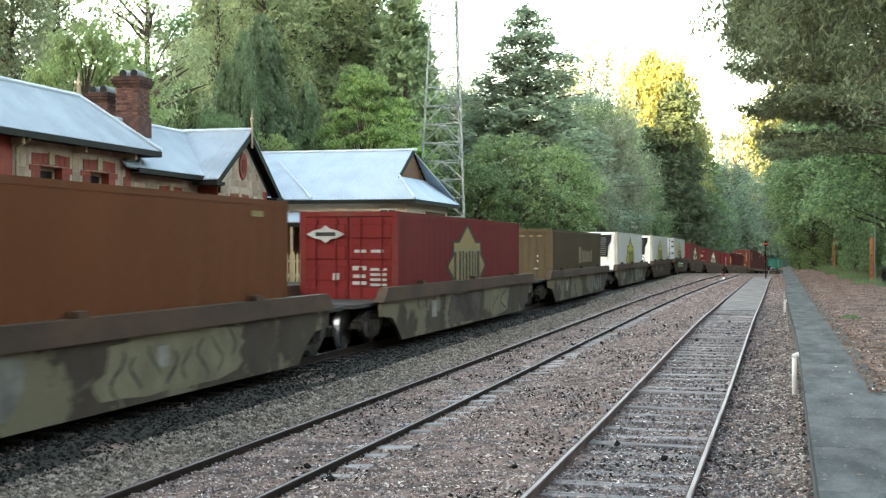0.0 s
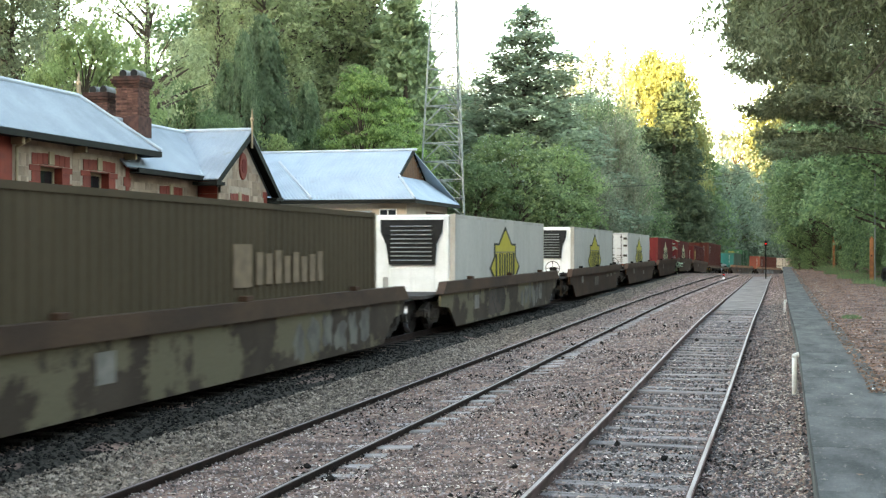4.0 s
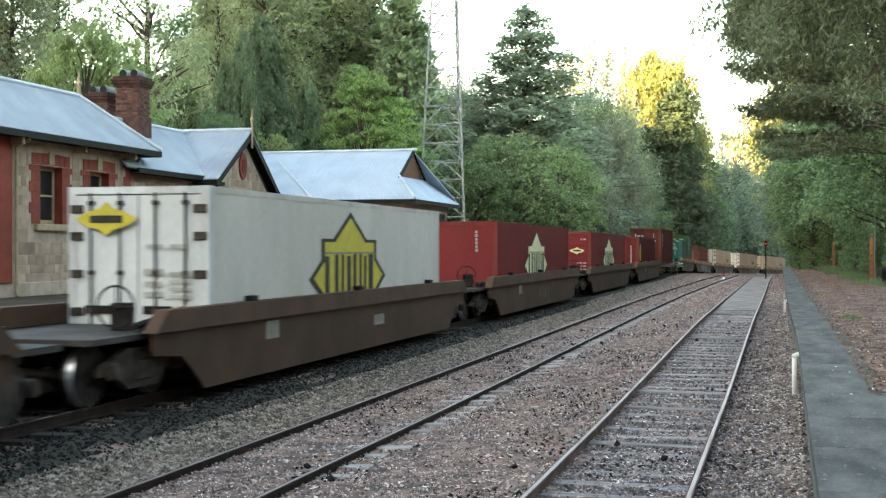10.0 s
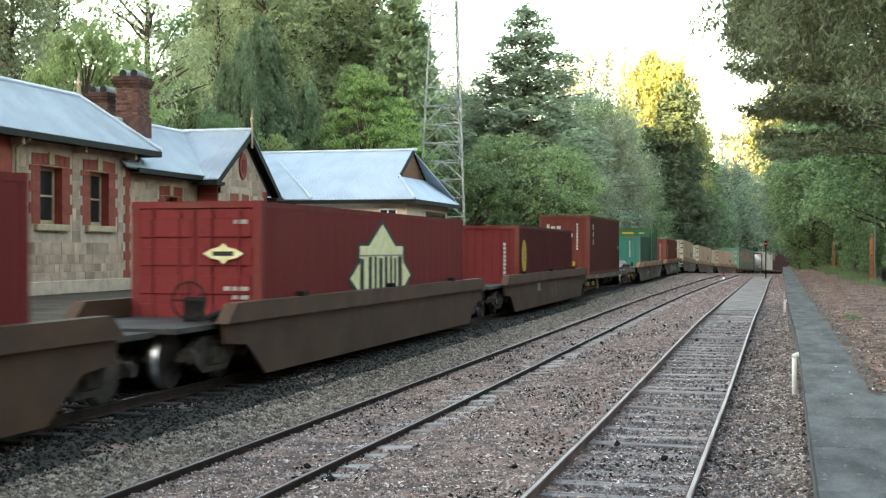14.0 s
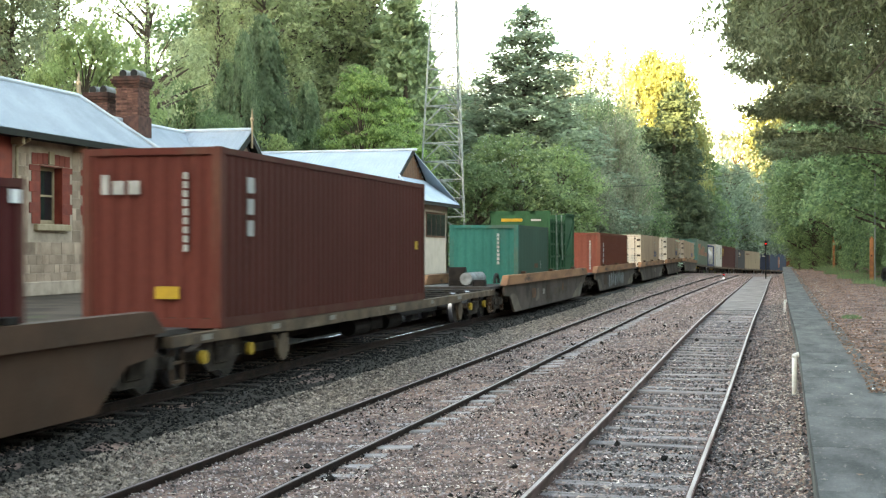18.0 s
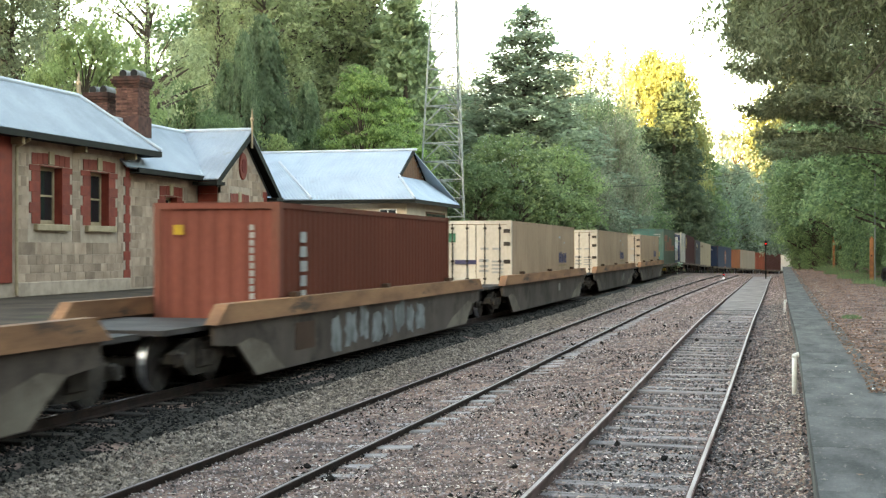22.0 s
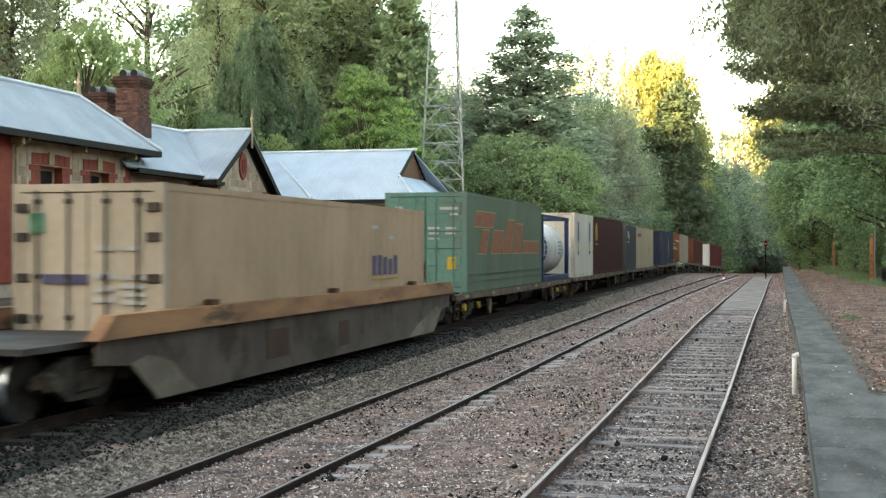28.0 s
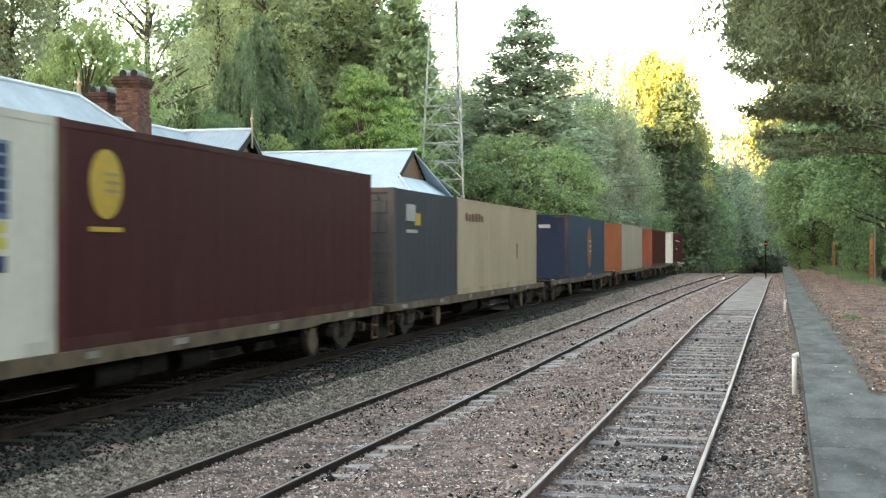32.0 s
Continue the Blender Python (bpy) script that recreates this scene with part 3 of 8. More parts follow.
for i in range(64):
    y = -4.5 + i * 1.83
    o = new("coping_slab", me_coping)
    o.parent = plat
    o.matrix_basis = pose(edge_x(y), y, 0.612 + random.uniform(-0.002, 0.002), 0, random.uniform(-0.15, 0.15), -math.degrees(edge_x(y + 1.83) - edge_x(y)) / 1.83 + random.uniform(-0.06, 0.06))
for y, h in ((20.0, 0.61), (41.6, 0.38)):
    p = tagged(empty("drain_pipe", pose(edge_x(y) - 0.07, y, ground_z(edge_x(y) - 0.07, y) - 0.03)), "white plastic pipe against the platform face", "pipe", group="platform pipes")
    bm = bmesh.new()
    rod(bm, (0, 0, 0), (0, 0, h), 0.037, 12)
    part("pipe", bm, "white_pipe", p, smooth=True)
    bm = bmesh.new()
    bmesh.ops.create_uvsphere(bm, u_segments=12, v_segments=8, radius=0.042, matrix=pose(0, 0, h))
    rod(bm, (0, 0, h + 0.01), (0.07, 0, h + 0.03), 0.036, 12)
    part("elbow", bm, "white_pipe", p, smooth=True)


# ---- the train ----
def run(t):
    """Metres that the train has gone at t seconds."""
    return 9.3494 * t + 0.036913 * t ** 2 - 0.00023333 * t ** 3 + 0.0000098511 * t ** 4


MOVING = []          # (thing, metres on the line at 0 s, height)
WHEELS = []          # wheelsets that turn


def place(thing, s, z=0.0):
    thing.matrix_basis = rail_pose(s, z)
    MOVING.append((thing, s, z))
    return thing


def wheelset_mesh():
    bm = bmesh.new()
    for side in (-1, 1):
        x = side * 0.72
        rod(bm, (x - 0.065, 0, 0), (x + 0.065, 0, 0), 0.425, 28)
        rod(bm, (x - side * 0.065, 0, 0), (x - side * 0.095, 0, 0), 0.455, 28)
        rod(bm, (x + side * 0.066, 0, 0), (x + side * 0.09, 0, 0), 0.14, 14)
        for k in range(3):
            a = k * 2.094
            rod(bm, (x + side * 0.06, 0.26 * math.cos(a), 0.26 * math.sin(a)), (x + side * 0.069, 0.26 * math.cos(a), 0.26 * math.sin(a)), 0.035, 8)
    rod(bm, (-0.95, 0, 0), (0.95, 0, 0), 0.075, 12)
    me = bpy.data.meshes.new("wheelset")
    bm.to_mesh(me)
    bm.free()
    me.materials.append(M["wheel"])
    bm = bmesh.new()
    bmesh.ops.create_cone(bm, cap_ends=False, segments=28, radius1=0.4275, radius2=0.4275, depth=0.112, matrix=pose(0, 0, 0, 0, 90, 0))
    tread = bpy.data.meshes.new("tread")
    bm.to_mesh(tread)
    bm.free()
    tread.materials.append(M["tread_steel"])
    return me, tread


def side_frame_mesh():
    bm = bmesh.new()
    pts = [(-1.04, 0.42), (-1.04, 0.56), (-0.80, 0.62), (-0.42, 0.76), (0.42, 0.76), (0.80, 0.62), (1.04, 0.56), (1.04, 0.42), (0.72, 0.40), (0.42, 0.20), (-0.42, 0.20), (-0.72, 0.40)]
    prism(bm, pts, -0.07, 0.07, "x")
    for y in (-0.9, 0.9):
        box(bm, 0.07, 0.14, y - 0.11, y + 0.11, 0.37, 0.59, 0.02)
        rod(bm, (0.16, y, 0.47), (0.21, y, 0.47), 0.10, 12)
    box(bm, 0.07, 0.12, -0.26, 0.26, 0.30, 0.70, 0.02)
    for y in (-0.17, 0, 0.17):
        rod(bm, (0.13, y, 0.34), (0.13, y, 0.58), 0.062, 10)
    me = bpy.data.meshes.new("side_frame")
    bm.to_mesh(me)
    bm.free()
    me.materials.append(M["frame_dirt"])
    return me


ME_WHEEL, ME_TREAD = wheelset_mesh()
ME_FRAME = side_frame_mesh()


def bogie(parent, y, axle_caps=None):
    """Two-axle bogie hung under a wagon at y."""
    bm = bmesh.new()
    box(bm, -0.95, 0.95, -0.2, 0.2, 0.45, 0.72, 0.03)
    rod(bm, (0, 0, 0.6), (0, 0, 0.86), 0.22, 14)
    b = part("bogie", bm, "undergear", parent, "dirty cast steel bogie")
    b.matrix_basis = pose(0, y, 0)
    for dy in (-0.9, 0.9):
        w = new("wheelset", ME_WHEEL)
        w.parent = b
        w.matrix_basis = pose(0, dy, 0.43)
        WHEELS.append(w)
        for sx in (-0.72, 0.72):
            t = new("tread", ME_TREAD)
            t.parent = b
            t.matrix_basis = pose(sx, dy, 0.43)
    for sx in (-1, 1):
        fr = new("side_frame", ME_FRAME)
        fr.parent = b
        fr.matrix_basis = pose(sx * 1.02, 0, 0, 0, 0, 0 if sx > 0 else 180)
    if axle_caps:
        for dy in (-0.9, 0.9):
            bm = bmesh.new()
            rod(bm, (1.18, dy, 0.47), (1.26, dy, 0.47), 0.105, 14)
            part("axle_cap", bm, axle_caps, b, "dirty yellow axle cap")
    return b


def bars(bm, x, y, z, w, h, n, gap=0.35, across=True):
    """Unreadable writing: a row of n little plates on the side plane x."""
    for i in range(n):
        q = w / n
        box(bm, x, x + 0.006, y + i * q + q * gap / 2, y + (i + 1) * q - q * gap / 2, z, z + h * random.uniform(0.75, 1.0))


WELL_HALF, PITCH = 9.2, 21.59


def ribbon(pts, w, x0, x1):
    """A flat sprayed stroke through the points (along, up)."""
    left, right = [], []
    for i, p in enumerate(pts):
        a, b = pts[max(i - 1, 0)], pts[min(i + 1, len(pts) - 1)]
        d = math.hypot(b[0] - a[0], b[1] - a[1]) or 1
        q = w * (0.5 if i in (0, len(pts) - 1) else 1.0)
        left.append((p[0] - (b[1] - a[1]) / d * q, p[1] + (b[0] - a[0]) / d * q))
        right.append((p[0] + (b[1] - a[1]) / d * q, p[1] - (b[0] - a[0]) / d * q))
    return prism(bmesh.new(), left + right[::-1], x0, x1, "x")


def spray(web, y, w, fill, strokes, seed):
    """Faded sprayed lettering on a side web: a broad blob with loose strokes over it, no writing."""
    rng = random.Random(seed)
    n = 26
    pts = []
    for k in range(n):
        a = 6.2832 * k / n
        c, s = math.cos(a), math.sin(a)
        r = 1.0 / max(abs(c), abs(s)) ** 0.75
        pts.append((y + w / 2 * c * r * 0.86 * rng.uniform(0.9, 1.05) + 0.12 * s, min(0.93, max(0.10, 0.52 + 0.42 * s * r * rng.uniform(0.9, 1.05)))))
    part("graffiti", prism(bmesh.new(), pts, 1.37, 1.374, "x"), fill, web, "faded sprayed graffiti")
    for i in range(strokes):
        c = y - w * 0.38 + w * 0.76 * (i + 0.5) / strokes
        amp = w / strokes * 0.28
        st = [(c + amp * math.sin(k * 0.9 + 1.7 * i), 0.90 - 0.76 * k / 7 + rng.uniform(-0.02, 0.02)) for k in range(8)][rng.randint(0, 2): rng.randint(5, 8)]
        part("graffiti", ribbon(st, rng.uniform(0.018, 0.034), 1.373, 1.377), "logo_dark", web, "dark sprayed stroke")


def step(parent, x, y, top):
    """A hanging shunter step."""
    bm = bmesh.new()
    for dy in (-0.17, 0.17):
        rod(bm, (x, y + dy, top), (x, y + dy, 0.16), 0.026, 6)
    for z in (0.18, 0.46):
        box(bm, x - 0.03, x + 0.03, y - 0.17, y + 0.17, z - 0.02, z + 0.02)
    part("shunter_step", bm, "beam_worn", parent, "worn rusty shunter step")


def well_wagon(s, style, patches, gear=None, coupled=False, paint_bars=None, belly=1.35, sprays=()):
    """One unit of an articulated well wagon; its origin is the middle of the well, on the rail head."""
    t = empty("well_wagon")
    grey = style != "brown"
    tagged(t, ("weathered grey well wagon with worn orange side beams and graffiti" if grey else "brown well wagon with deep side sills") + (" and brake gear" if gear and not grey else ""), "rail wagon", group="well wagons")
    beam, web = {"grey": ("beam_orange", "sill_grey"), "camo": ("beam_worn", "sill_camo"), "brown": ("beam_brown", "sill_brown")}[style]
    h = WELL_HALF
    for sx in (-1, 1):
        a, b = sorted((sx * 1.24, sx * 1.46))
        bm = bmesh.new()
        prism(bm, [(-h, 0.96), (-h + 0.38, 1.27), (h - 0.38, 1.27), (h, 0.96)], a, b, "x")
        part("side_beam", bm, beam, t, "rust-stained orange side beam" if grey else "dull brown side beam")
        a, b = sorted((sx * 1.30, sx * 1.37))
        bm = bmesh.new()
        prism(bm, [(-h + 0.1, 0.97), (-h + 0.12, 0.64), (-h + 0.95, 0.575), (-h + 1.2, 0.42), (-h + 1.75, 0.03), (h - 1.75, 0.03), (h - 1.2, 0.42), (h - 0.9, 0.575), (h - 0.14, 0.64), (h - 0.1, 0.97)], a, b, "x")
        sw = part("side_web", bm, web, t)
        if sx > 0 and style == "grey":
            # dust thrown up by the wheels has paled both ends of the web
            for e in (-1, 1):
                pts = [(e * (h - a), z) for a, z in ((0.98, 0.60), (1.22, 0.41), (1.77, 0.045), (3.5 + 0.5 * e, 0.045), (2.9 + 0.4 * e, 0.30), (2.2, 0.52), (1.5, 0.68))]
                part("dust_patch", prism(bmesh.new(), pts, 1.37, 1.3725, "x"), "sill_dust", sw, "pale dusty end of the side web")
        if sx > 0:
            for (y, z, w, hh, m) in patches:
                part("paint_patch", B(1.37, 1.376, y - w / 2, y + w / 2, z - hh / 2, z + hh / 2), m, sw, "faded painted patch")
            if paint_bars:
                for (y, z, w, hh, n, m) in paint_bars:
                    for i in range(n):
                        q = w / n
                        c = y + (i + 0.5) * q
                        pts = []
                        for k in range(14):
                            ca, sa = math.cos(6.283 * k / 14), math.sin(6.283 * k / 14)
                            r = random.uniform(0.6, 1.08) / max(abs(ca), abs(sa)) ** 0.8
                            pts.append((c + q * (0.40 + 0.12 * (i % 2)) * ca * r, min(0.94, z + hh * (0.42 + 0.1 * (i % 3)) + hh / 2 * sa * r)))
                        part("graffiti", prism(bmesh.new(), pts, 1.37, 1.373 + 0.002 * (i % 3) + (0.004 if m == "logo_dark" else 0), "x"), m, sw, "faded sprayed graffiti")
            for k, (y, w, fill, n) in enumerate(sprays):
                spray(sw, y, w, fill, n, int(s) + k)
            for i in range(3):
                y = -h + 3.6 + i * (2 * h - 7.2) / 2
                part("container_stop", B(1.25, 1.40, y - 0.13, y + 0.13, 1.27, 1.36, bevel=0.01), "undergear" if not grey else "beam_brown", t)
    part("well_floor", B(-1.3, 1.3, -h + 2.0, h - 2.0, 0.08, 0.13), "deck", t)
    for e in (-1, 1):
        bm = bmesh.new()
        prism(bm, [(e * (h - 2.0), 0.87), (e * (h + 1.25), 0.87), (e * (h + 1.25), 0.95), (e * (h - 2.0), 0.95)], -1.18, 1.18, "x")
        box(bm, -0.14, 0.14, *sorted((e * (h + 1.2), e * (h + 1.62))), 0.62, 0.84, 0.02)
        part("end_deck", bm, "deck_plate", t)
        bm = bmesh.new()
        box(bm, -1.28, 1.28, *sorted((e * (h - 1.9), e * (h - 1.82))), 0.1, 0.9)
        part("end_bulkhead", bm, "undergear", t)
    if coupled:
        for x in (-1.12, 1.12):
            for yy in (-h - 0.65, -h + 0.75):
                step(t, x, yy, 0.95)
        bm = bmesh.new()
        rod(bm, (0, -h - 0.9, 0.75), (0, -h, 0.75), 0.1, 10)
        part("drawbar", bm, "undergear", t)
    for e in (-1, 1):
        part("centre_sill", B(-0.3, 0.3, *sorted((e * (h - 2.0), e * (h + 1.2))), 0.72, 0.868), "undergear", t)
        bogie(t, e * (h - 0.3))
    if gear == "wheel":
        bm = bmesh.new()
        for k in range(18):
            a0, a1 = 6.2832 * k / 18, 6.2832 * (k + 1) / 18
            rod(bm, (0.55 + 0.3 * math.cos(a0), -h + 0.5, 1.30 + 0.3 * math.sin(a0)), (0.55 + 0.3 * math.cos(a1), -h + 0.5, 1.30 + 0.3 * math.sin(a1)), 0.018, 5)
        for k in range(4):
            an = k * math.pi / 2
            rod(bm, (0.55, -h + 0.5, 1.30), (0.55 + 0.3 * math.cos(an), -h + 0.5, 1.30 + 0.3 * math.sin(an)), 0.014, 5)
        rod(bm, (0.55, -h + 0.5, 1.30), (0.55, -h + 0.7, 1.30), 0.03, 6)
        box(bm, 0.4, 0.7, -h + 0.6, -h + 0.8, 0.92, 1.35, 0.02)
        part("hand_brake", bm, "undergear", t, "rusty hand brake wheel")
        bm = bmesh.new()
        rod(bm, (0.95, -h + 0.2, 1.02), (0.95, -h + 0.9, 1.10), 0.05, 8)
        box(bm, 0.8, 1.15, -h + 0.7, -h + 1.3, 0.92, 1.10, 0.03)
        part("valve", bm, "undergear", t)
    if gear == "tank":
        bm = bmesh.new()
        rod(bm, (0.3, -h - 0.75, 1.18), (0.3, -h + 1.25, 1.18), 0.20, 20)
        part("air_reservoir", bm, "cowl", t, "dull grey cylindrical air reservoir", smooth=False)
        bm = bmesh.new()
        box(bm, -0.35, 0.2, -h - 0.5, -h - 0.2, 0.92, 1.55, 0.03)
        box(bm, 0.5, 0.9, -h - 0.75, -h - 0.45, 0.92, 1.15, 0.03)
        part("valve_box", bm, "undergear", t)
        bm = bmesh.new()
        for k in range(8):
            a0, a1 = math.pi * k / 8, math.pi * (k + 1) / 8
            rod(bm, (0.85, -h + 1.25 - 0.33 * math.cos(a0), 1.0 + 0.3 * math.sin(a0)), (0.85, -h + 1.25 - 0.33 * math.cos(a1), 1.0 + 0.3 * math.sin(a1)), 0.05, 7)
        part("brake_hose", bm, "black", t)
    place(t, s)
    return t


def flat_wagon(s0, s1, caps=None, top=0.86):
    """Bogie container flat from s0 to s1."""
    t = tagged(empty("flat_wagon"), "skeletal container flat wagon with a worn ochre side sill", "rail wagon", group="flat wagons")
    h = (s1 - s0) / 2
    for sx in (-1, 1):
        a, b = sorted((sx * 1.14, sx * 1.30))
        bm = bmesh.new()
        prism(bm, [(-h, top - 0.16), (-h, top), (h, top), (h, top - 0.16), (h - 3.8, top - 0.16), (h - 4.6, top - 0.20), (-h + 4.6, top - 0.20), (-h + 3.8, top - 0.16)], a, b, "x")
        sill = part("side_sill", bm, "flat_sill", t, "worn ochre side sill")
        if sx > 0:
            y = -h + 1.0
            while y < h - 1.2:
                w = random.uniform(0.25, 0.5)
                part("paint_patch", B(1.30, 1.306, y, y + w, top - 0.12, top - 0.03), "white_patch", sill)
                y += random.uniform(2.4, 4.2)
    bm = bmesh.new()
    box(bm, -0.25, 0.25, -h, h, top - 0.5, top - 0.12)
    y = -h + 0.1
    while y < h:
        box(bm, -1.14, 1.14, y, y + 0.16, top - 0.18, top - 0.02)
        y += 1.55
    part("underframe", bm, "deck", t)
    part("end_deck", B(-1.14, 1.14, -h, -h + 0.9, top - 0.03, top + 0.01), "deck", t)
    part("end_deck", B(-1.14, 1.14, h - 0.9, h, top - 0.03, top + 0.01), "deck", t)
    for e in (-1, 1):
        b = bogie(t, e * (h - 2.1), caps)
        for x in (-1.2, 1.2):
            step(t, x, e * (h - 0.35), top - 0.2)
        bm = bmesh.new()
        rod(bm, (0, e * (h - 0.1), 0.68), (0, e * (h + 0.45), 0.68), 0.09, 8)
        box(bm, -0.12, 0.12, *sorted((e * (h + 0.25), e * (h + 0.5))), 0.54, 0.84, 0.03)
        part("coupler", bm, "undergear", t)
    bm = bmesh.new()
    for y in (-1.6, 0.9):
        rod(bm, (0.75, y, 0.42), (0.75, y + 1.1, 0.42), 0.19, 14)
    box(bm, 0.4, 0.9, -0.4, 0.5, 0.3, 0.6, 0.02)
    box(bm, -0.2, 0.2, -2.6, 2.6, 0.25, 0.5)
    part("brake_gear", bm, "undergear", t)
    for y in (-h + 4.4, h - 4.4):
        bm = bmesh.new()
        rod(bm, (1.2, y, 0.40), (1.27, y, 0.40), 0.24, 16)
        rod(bm, (1.2, y - 0.3, 0.62), (1.2, y - 0.05, 0.3), 0.03, 6)
        rod(bm, (1.2, y + 0.3, 0.62), (1.2, y + 0.05, 0.3), 0.03, 6)
        part("hand_brake_wheel", bm, "flat_sill", t)
    place(t, (s0 + s1) / 2)
    return t


def corrugated(bm, y0, y1, z0, z1, x, depth, pitch=0.278, out=1):
    """A sheet with trapezoidal ribs, lying at x and running along y."""
    n = max(1, round((y1 - y0) / pitch))
    p = (y1 - y0) / n
    prof = []
    for i in range(n):
        a = y0 + i * p
        prof += [(a, 0), (a + 0.26 * p, 0), (a + 0.5 * p, 1), (a + 0.76 * p, 1)]
    prof.append((y1, 0))
    lo = [bm.verts.new((x - out * depth * d, y, z0)) for y, d in prof]
    hi = [bm.verts.new((x - out * depth * d, y, z1)) for y, d in prof]
    for i in range(len(prof) - 1):
        bm.faces.new((lo[i], lo[i + 1], hi[i + 1], hi[i]) if out > 0 else (lo[i + 1], lo[i], hi[i], hi[i + 1]))


def end_sheet(bm, x0, x1, z0, z1, y, depth, pitch=0.30, out=-1):
    n = max(1, round((x1 - x0) / pitch))
    p = (x1 - x0) / n
    prof = []
    for i in range(n):
        a = x0 + i * p
        prof += [(a, 0), (a + 0.26 * p, 0), (a + 0.5 * p, 1), (a + 0.76 * p, 1)]
    prof.append((x1, 0))
    lo = [bm.verts.new((x, y - out * depth * d, z0)) for x, d in prof]
    hi = [bm.verts.new((x, y - out * depth * d, z1)) for x, d in prof]
    for i in range(len(prof) - 1):
        bm.faces.new((lo[i], lo[i + 1], hi[i + 1], hi[i]) if out < 0 else (lo[i + 1], lo[i], hi[i], hi[i + 1]))


def star(y, z, w, h, k=1.0):
    """Outline of the stepped star emblem: a peak above, square shoulders and side points."""
    pts = [(0, 1.0), (0.44, 0.54), (0.72, 0.54), (0.72, 0.20), (1.0, -0.10), (0.72, -0.40), (0.72, -0.62), (-0.72, -0.62), (-0.72, -0.40), (-1.0, -0.10), (-0.72, 0.20), (-0.72, 0.54), (-0.44, 0.54)]
    return [(y + p[0] * w / 2 * k, z + p[1] * h / 1.55 * k) for p in pts]


def oval(y, z, w, h, n=20):
    return [(y + w / 2 * math.cos(6.2832 * i / n), z + h / 2 * math.sin(6.2832 * i / n)) for i in range(n)]


def emblem(t, kind, x, L, H):
    """Painted emblems on the side that faces the yard, as thin plates in their colours."""
    if kind[0] == "star":
        _, y, z, w, h, fill, edge, bar = kind
        e = part("emblem", prism(bmesh.new(), star(y, z, w, h, 1.08), x, x + 0.004), edge, t, "dark edge of the star emblem")
        part("emblem_field", prism(bmesh.new(), star(y, z, w, h, 0.97), x + 0.003, x + 0.008), fill, e, "painted star emblem")
        q = w * 0.70 / 11
        for i, (k, wide) in enumerate(((0, 0.9), (2, 0.8), (3.4, 0.6), (4.6, 0.9), (6, 0.75), (7.4, 0.6), (8.5, 0.6), (9.6, 1.1))):
            yy = y - w * 0.35 + k * q
            part("emblem_bar", B(x + 0.0075, x + 0.011, yy, yy + q * wide, z - h * 0.36, z + h * (0.20 if i % 3 else 0.18)), bar, e)
        part("emblem_bar", B(x + 0.0085, x + 0.012, y - w * 0.36, y + w * 0.36, z + h * 0.205, z + h * 0.225), "white_patch", e)
    elif kind[0] == "oval":
        _, y, z, w, h, fill, bar = kind
        e = part("emblem", prism(bmesh.new(), oval(y, z, w, h), x, x + 0.006), fill, t, "yellow oval emblem")
        for i in range(3):
            part("emblem_bar", B(x + 0.0055, x + 0.009, y - 0.05 * w, y + 0.42 * w, z - h * 0.12 + i * h * 0.12, z - h * 0.07 + i * h * 0.12), bar, e)
        part("emblem_underline", B(x, x + 0.006, y - w * 0.5, y + w * 0.5, z - h * 0.68, z - h * 0.61), fill, t)
    elif kind[0] == "bars":
        _, y, z, w, h, n, m = kind
        bm = bmesh.new()
        bars(bm, x, y - w / 2, z - h / 2, w, h, n, 0.3)
        part("lettering", bm, m, t, "painted lettering bars")
    elif kind[0] == "stack":
        _, y, z0, z1, w, n, m = kind
        x += 0.003
        bm = bmesh.new()
        q = (z1 - z0) / n
        for i in range(n):
            box(bm, x, x + 0.006, y - w / 2, y + w / 2 * random.uniform(0.6, 1), z0 + i * q + q * 0.15, z0 + (i + 1) * q - q * 0.12)
        part("lettering", bm, m, t, "upright lettering bars")
    elif kind[0] == "swoosh":
        m = kind[1]
        shapes = [[(-5.2, 1.92), (-4.8, 2.36), (-2.2, 2.36), (-2.6, 1.92)], [(-4.6, 1.12), (-3.6, 1.12), (-3.1, 1.82), (-4.0, 1.82)], [(-3.0, 1.12), (-1.4, 1.12), (-0.9, 1.82), (-2.4, 1.82)]]
        shapes += [[(-1.15, 1.12), (0.15, 1.12), (0.85, 2.20), (-0.25, 2.20)], [(0.4, 1.12), (1.85, 1.12), (2.25, 2.10), (1.15, 2.10)], [(2.2, 1.12), (5.3, 1.12), (5.4, 1.52), (2.45, 1.52)]]
        for pts in shapes:
            rim = [(py + (0.05 if py > sum(q[0] for q in pts) / len(pts) else -0.05), pz + (0.035 if pz > sum(q[1] for q in pts) / len(pts) else -0.035)) for py, pz in pts]
            e = part("lettering", prism(bmesh.new(), rim, x, x + 0.004), "gold_rim", t, "faded yellow rim of the emblem")
            part("lettering_fill", prism(bmesh.new(), pts, x + 0.0035, x + 0.008), m, e, "dull orange slanted emblem")
        for z in (0.30, 0.50):
            part("side_rib", B(x - 0.004, x + 0.02, -L / 2 + 0.15, L / 2 - 0.15, z, z + 0.03), paint((0.160, 0.208, 0.148)), t)
    elif kind[0] == "rect":
        _, y, z, w, h, m = kind
        part("marking", B(x, x + 0.006, y - w / 2, y + w / 2, z - h / 2, z + h / 2), m, t)


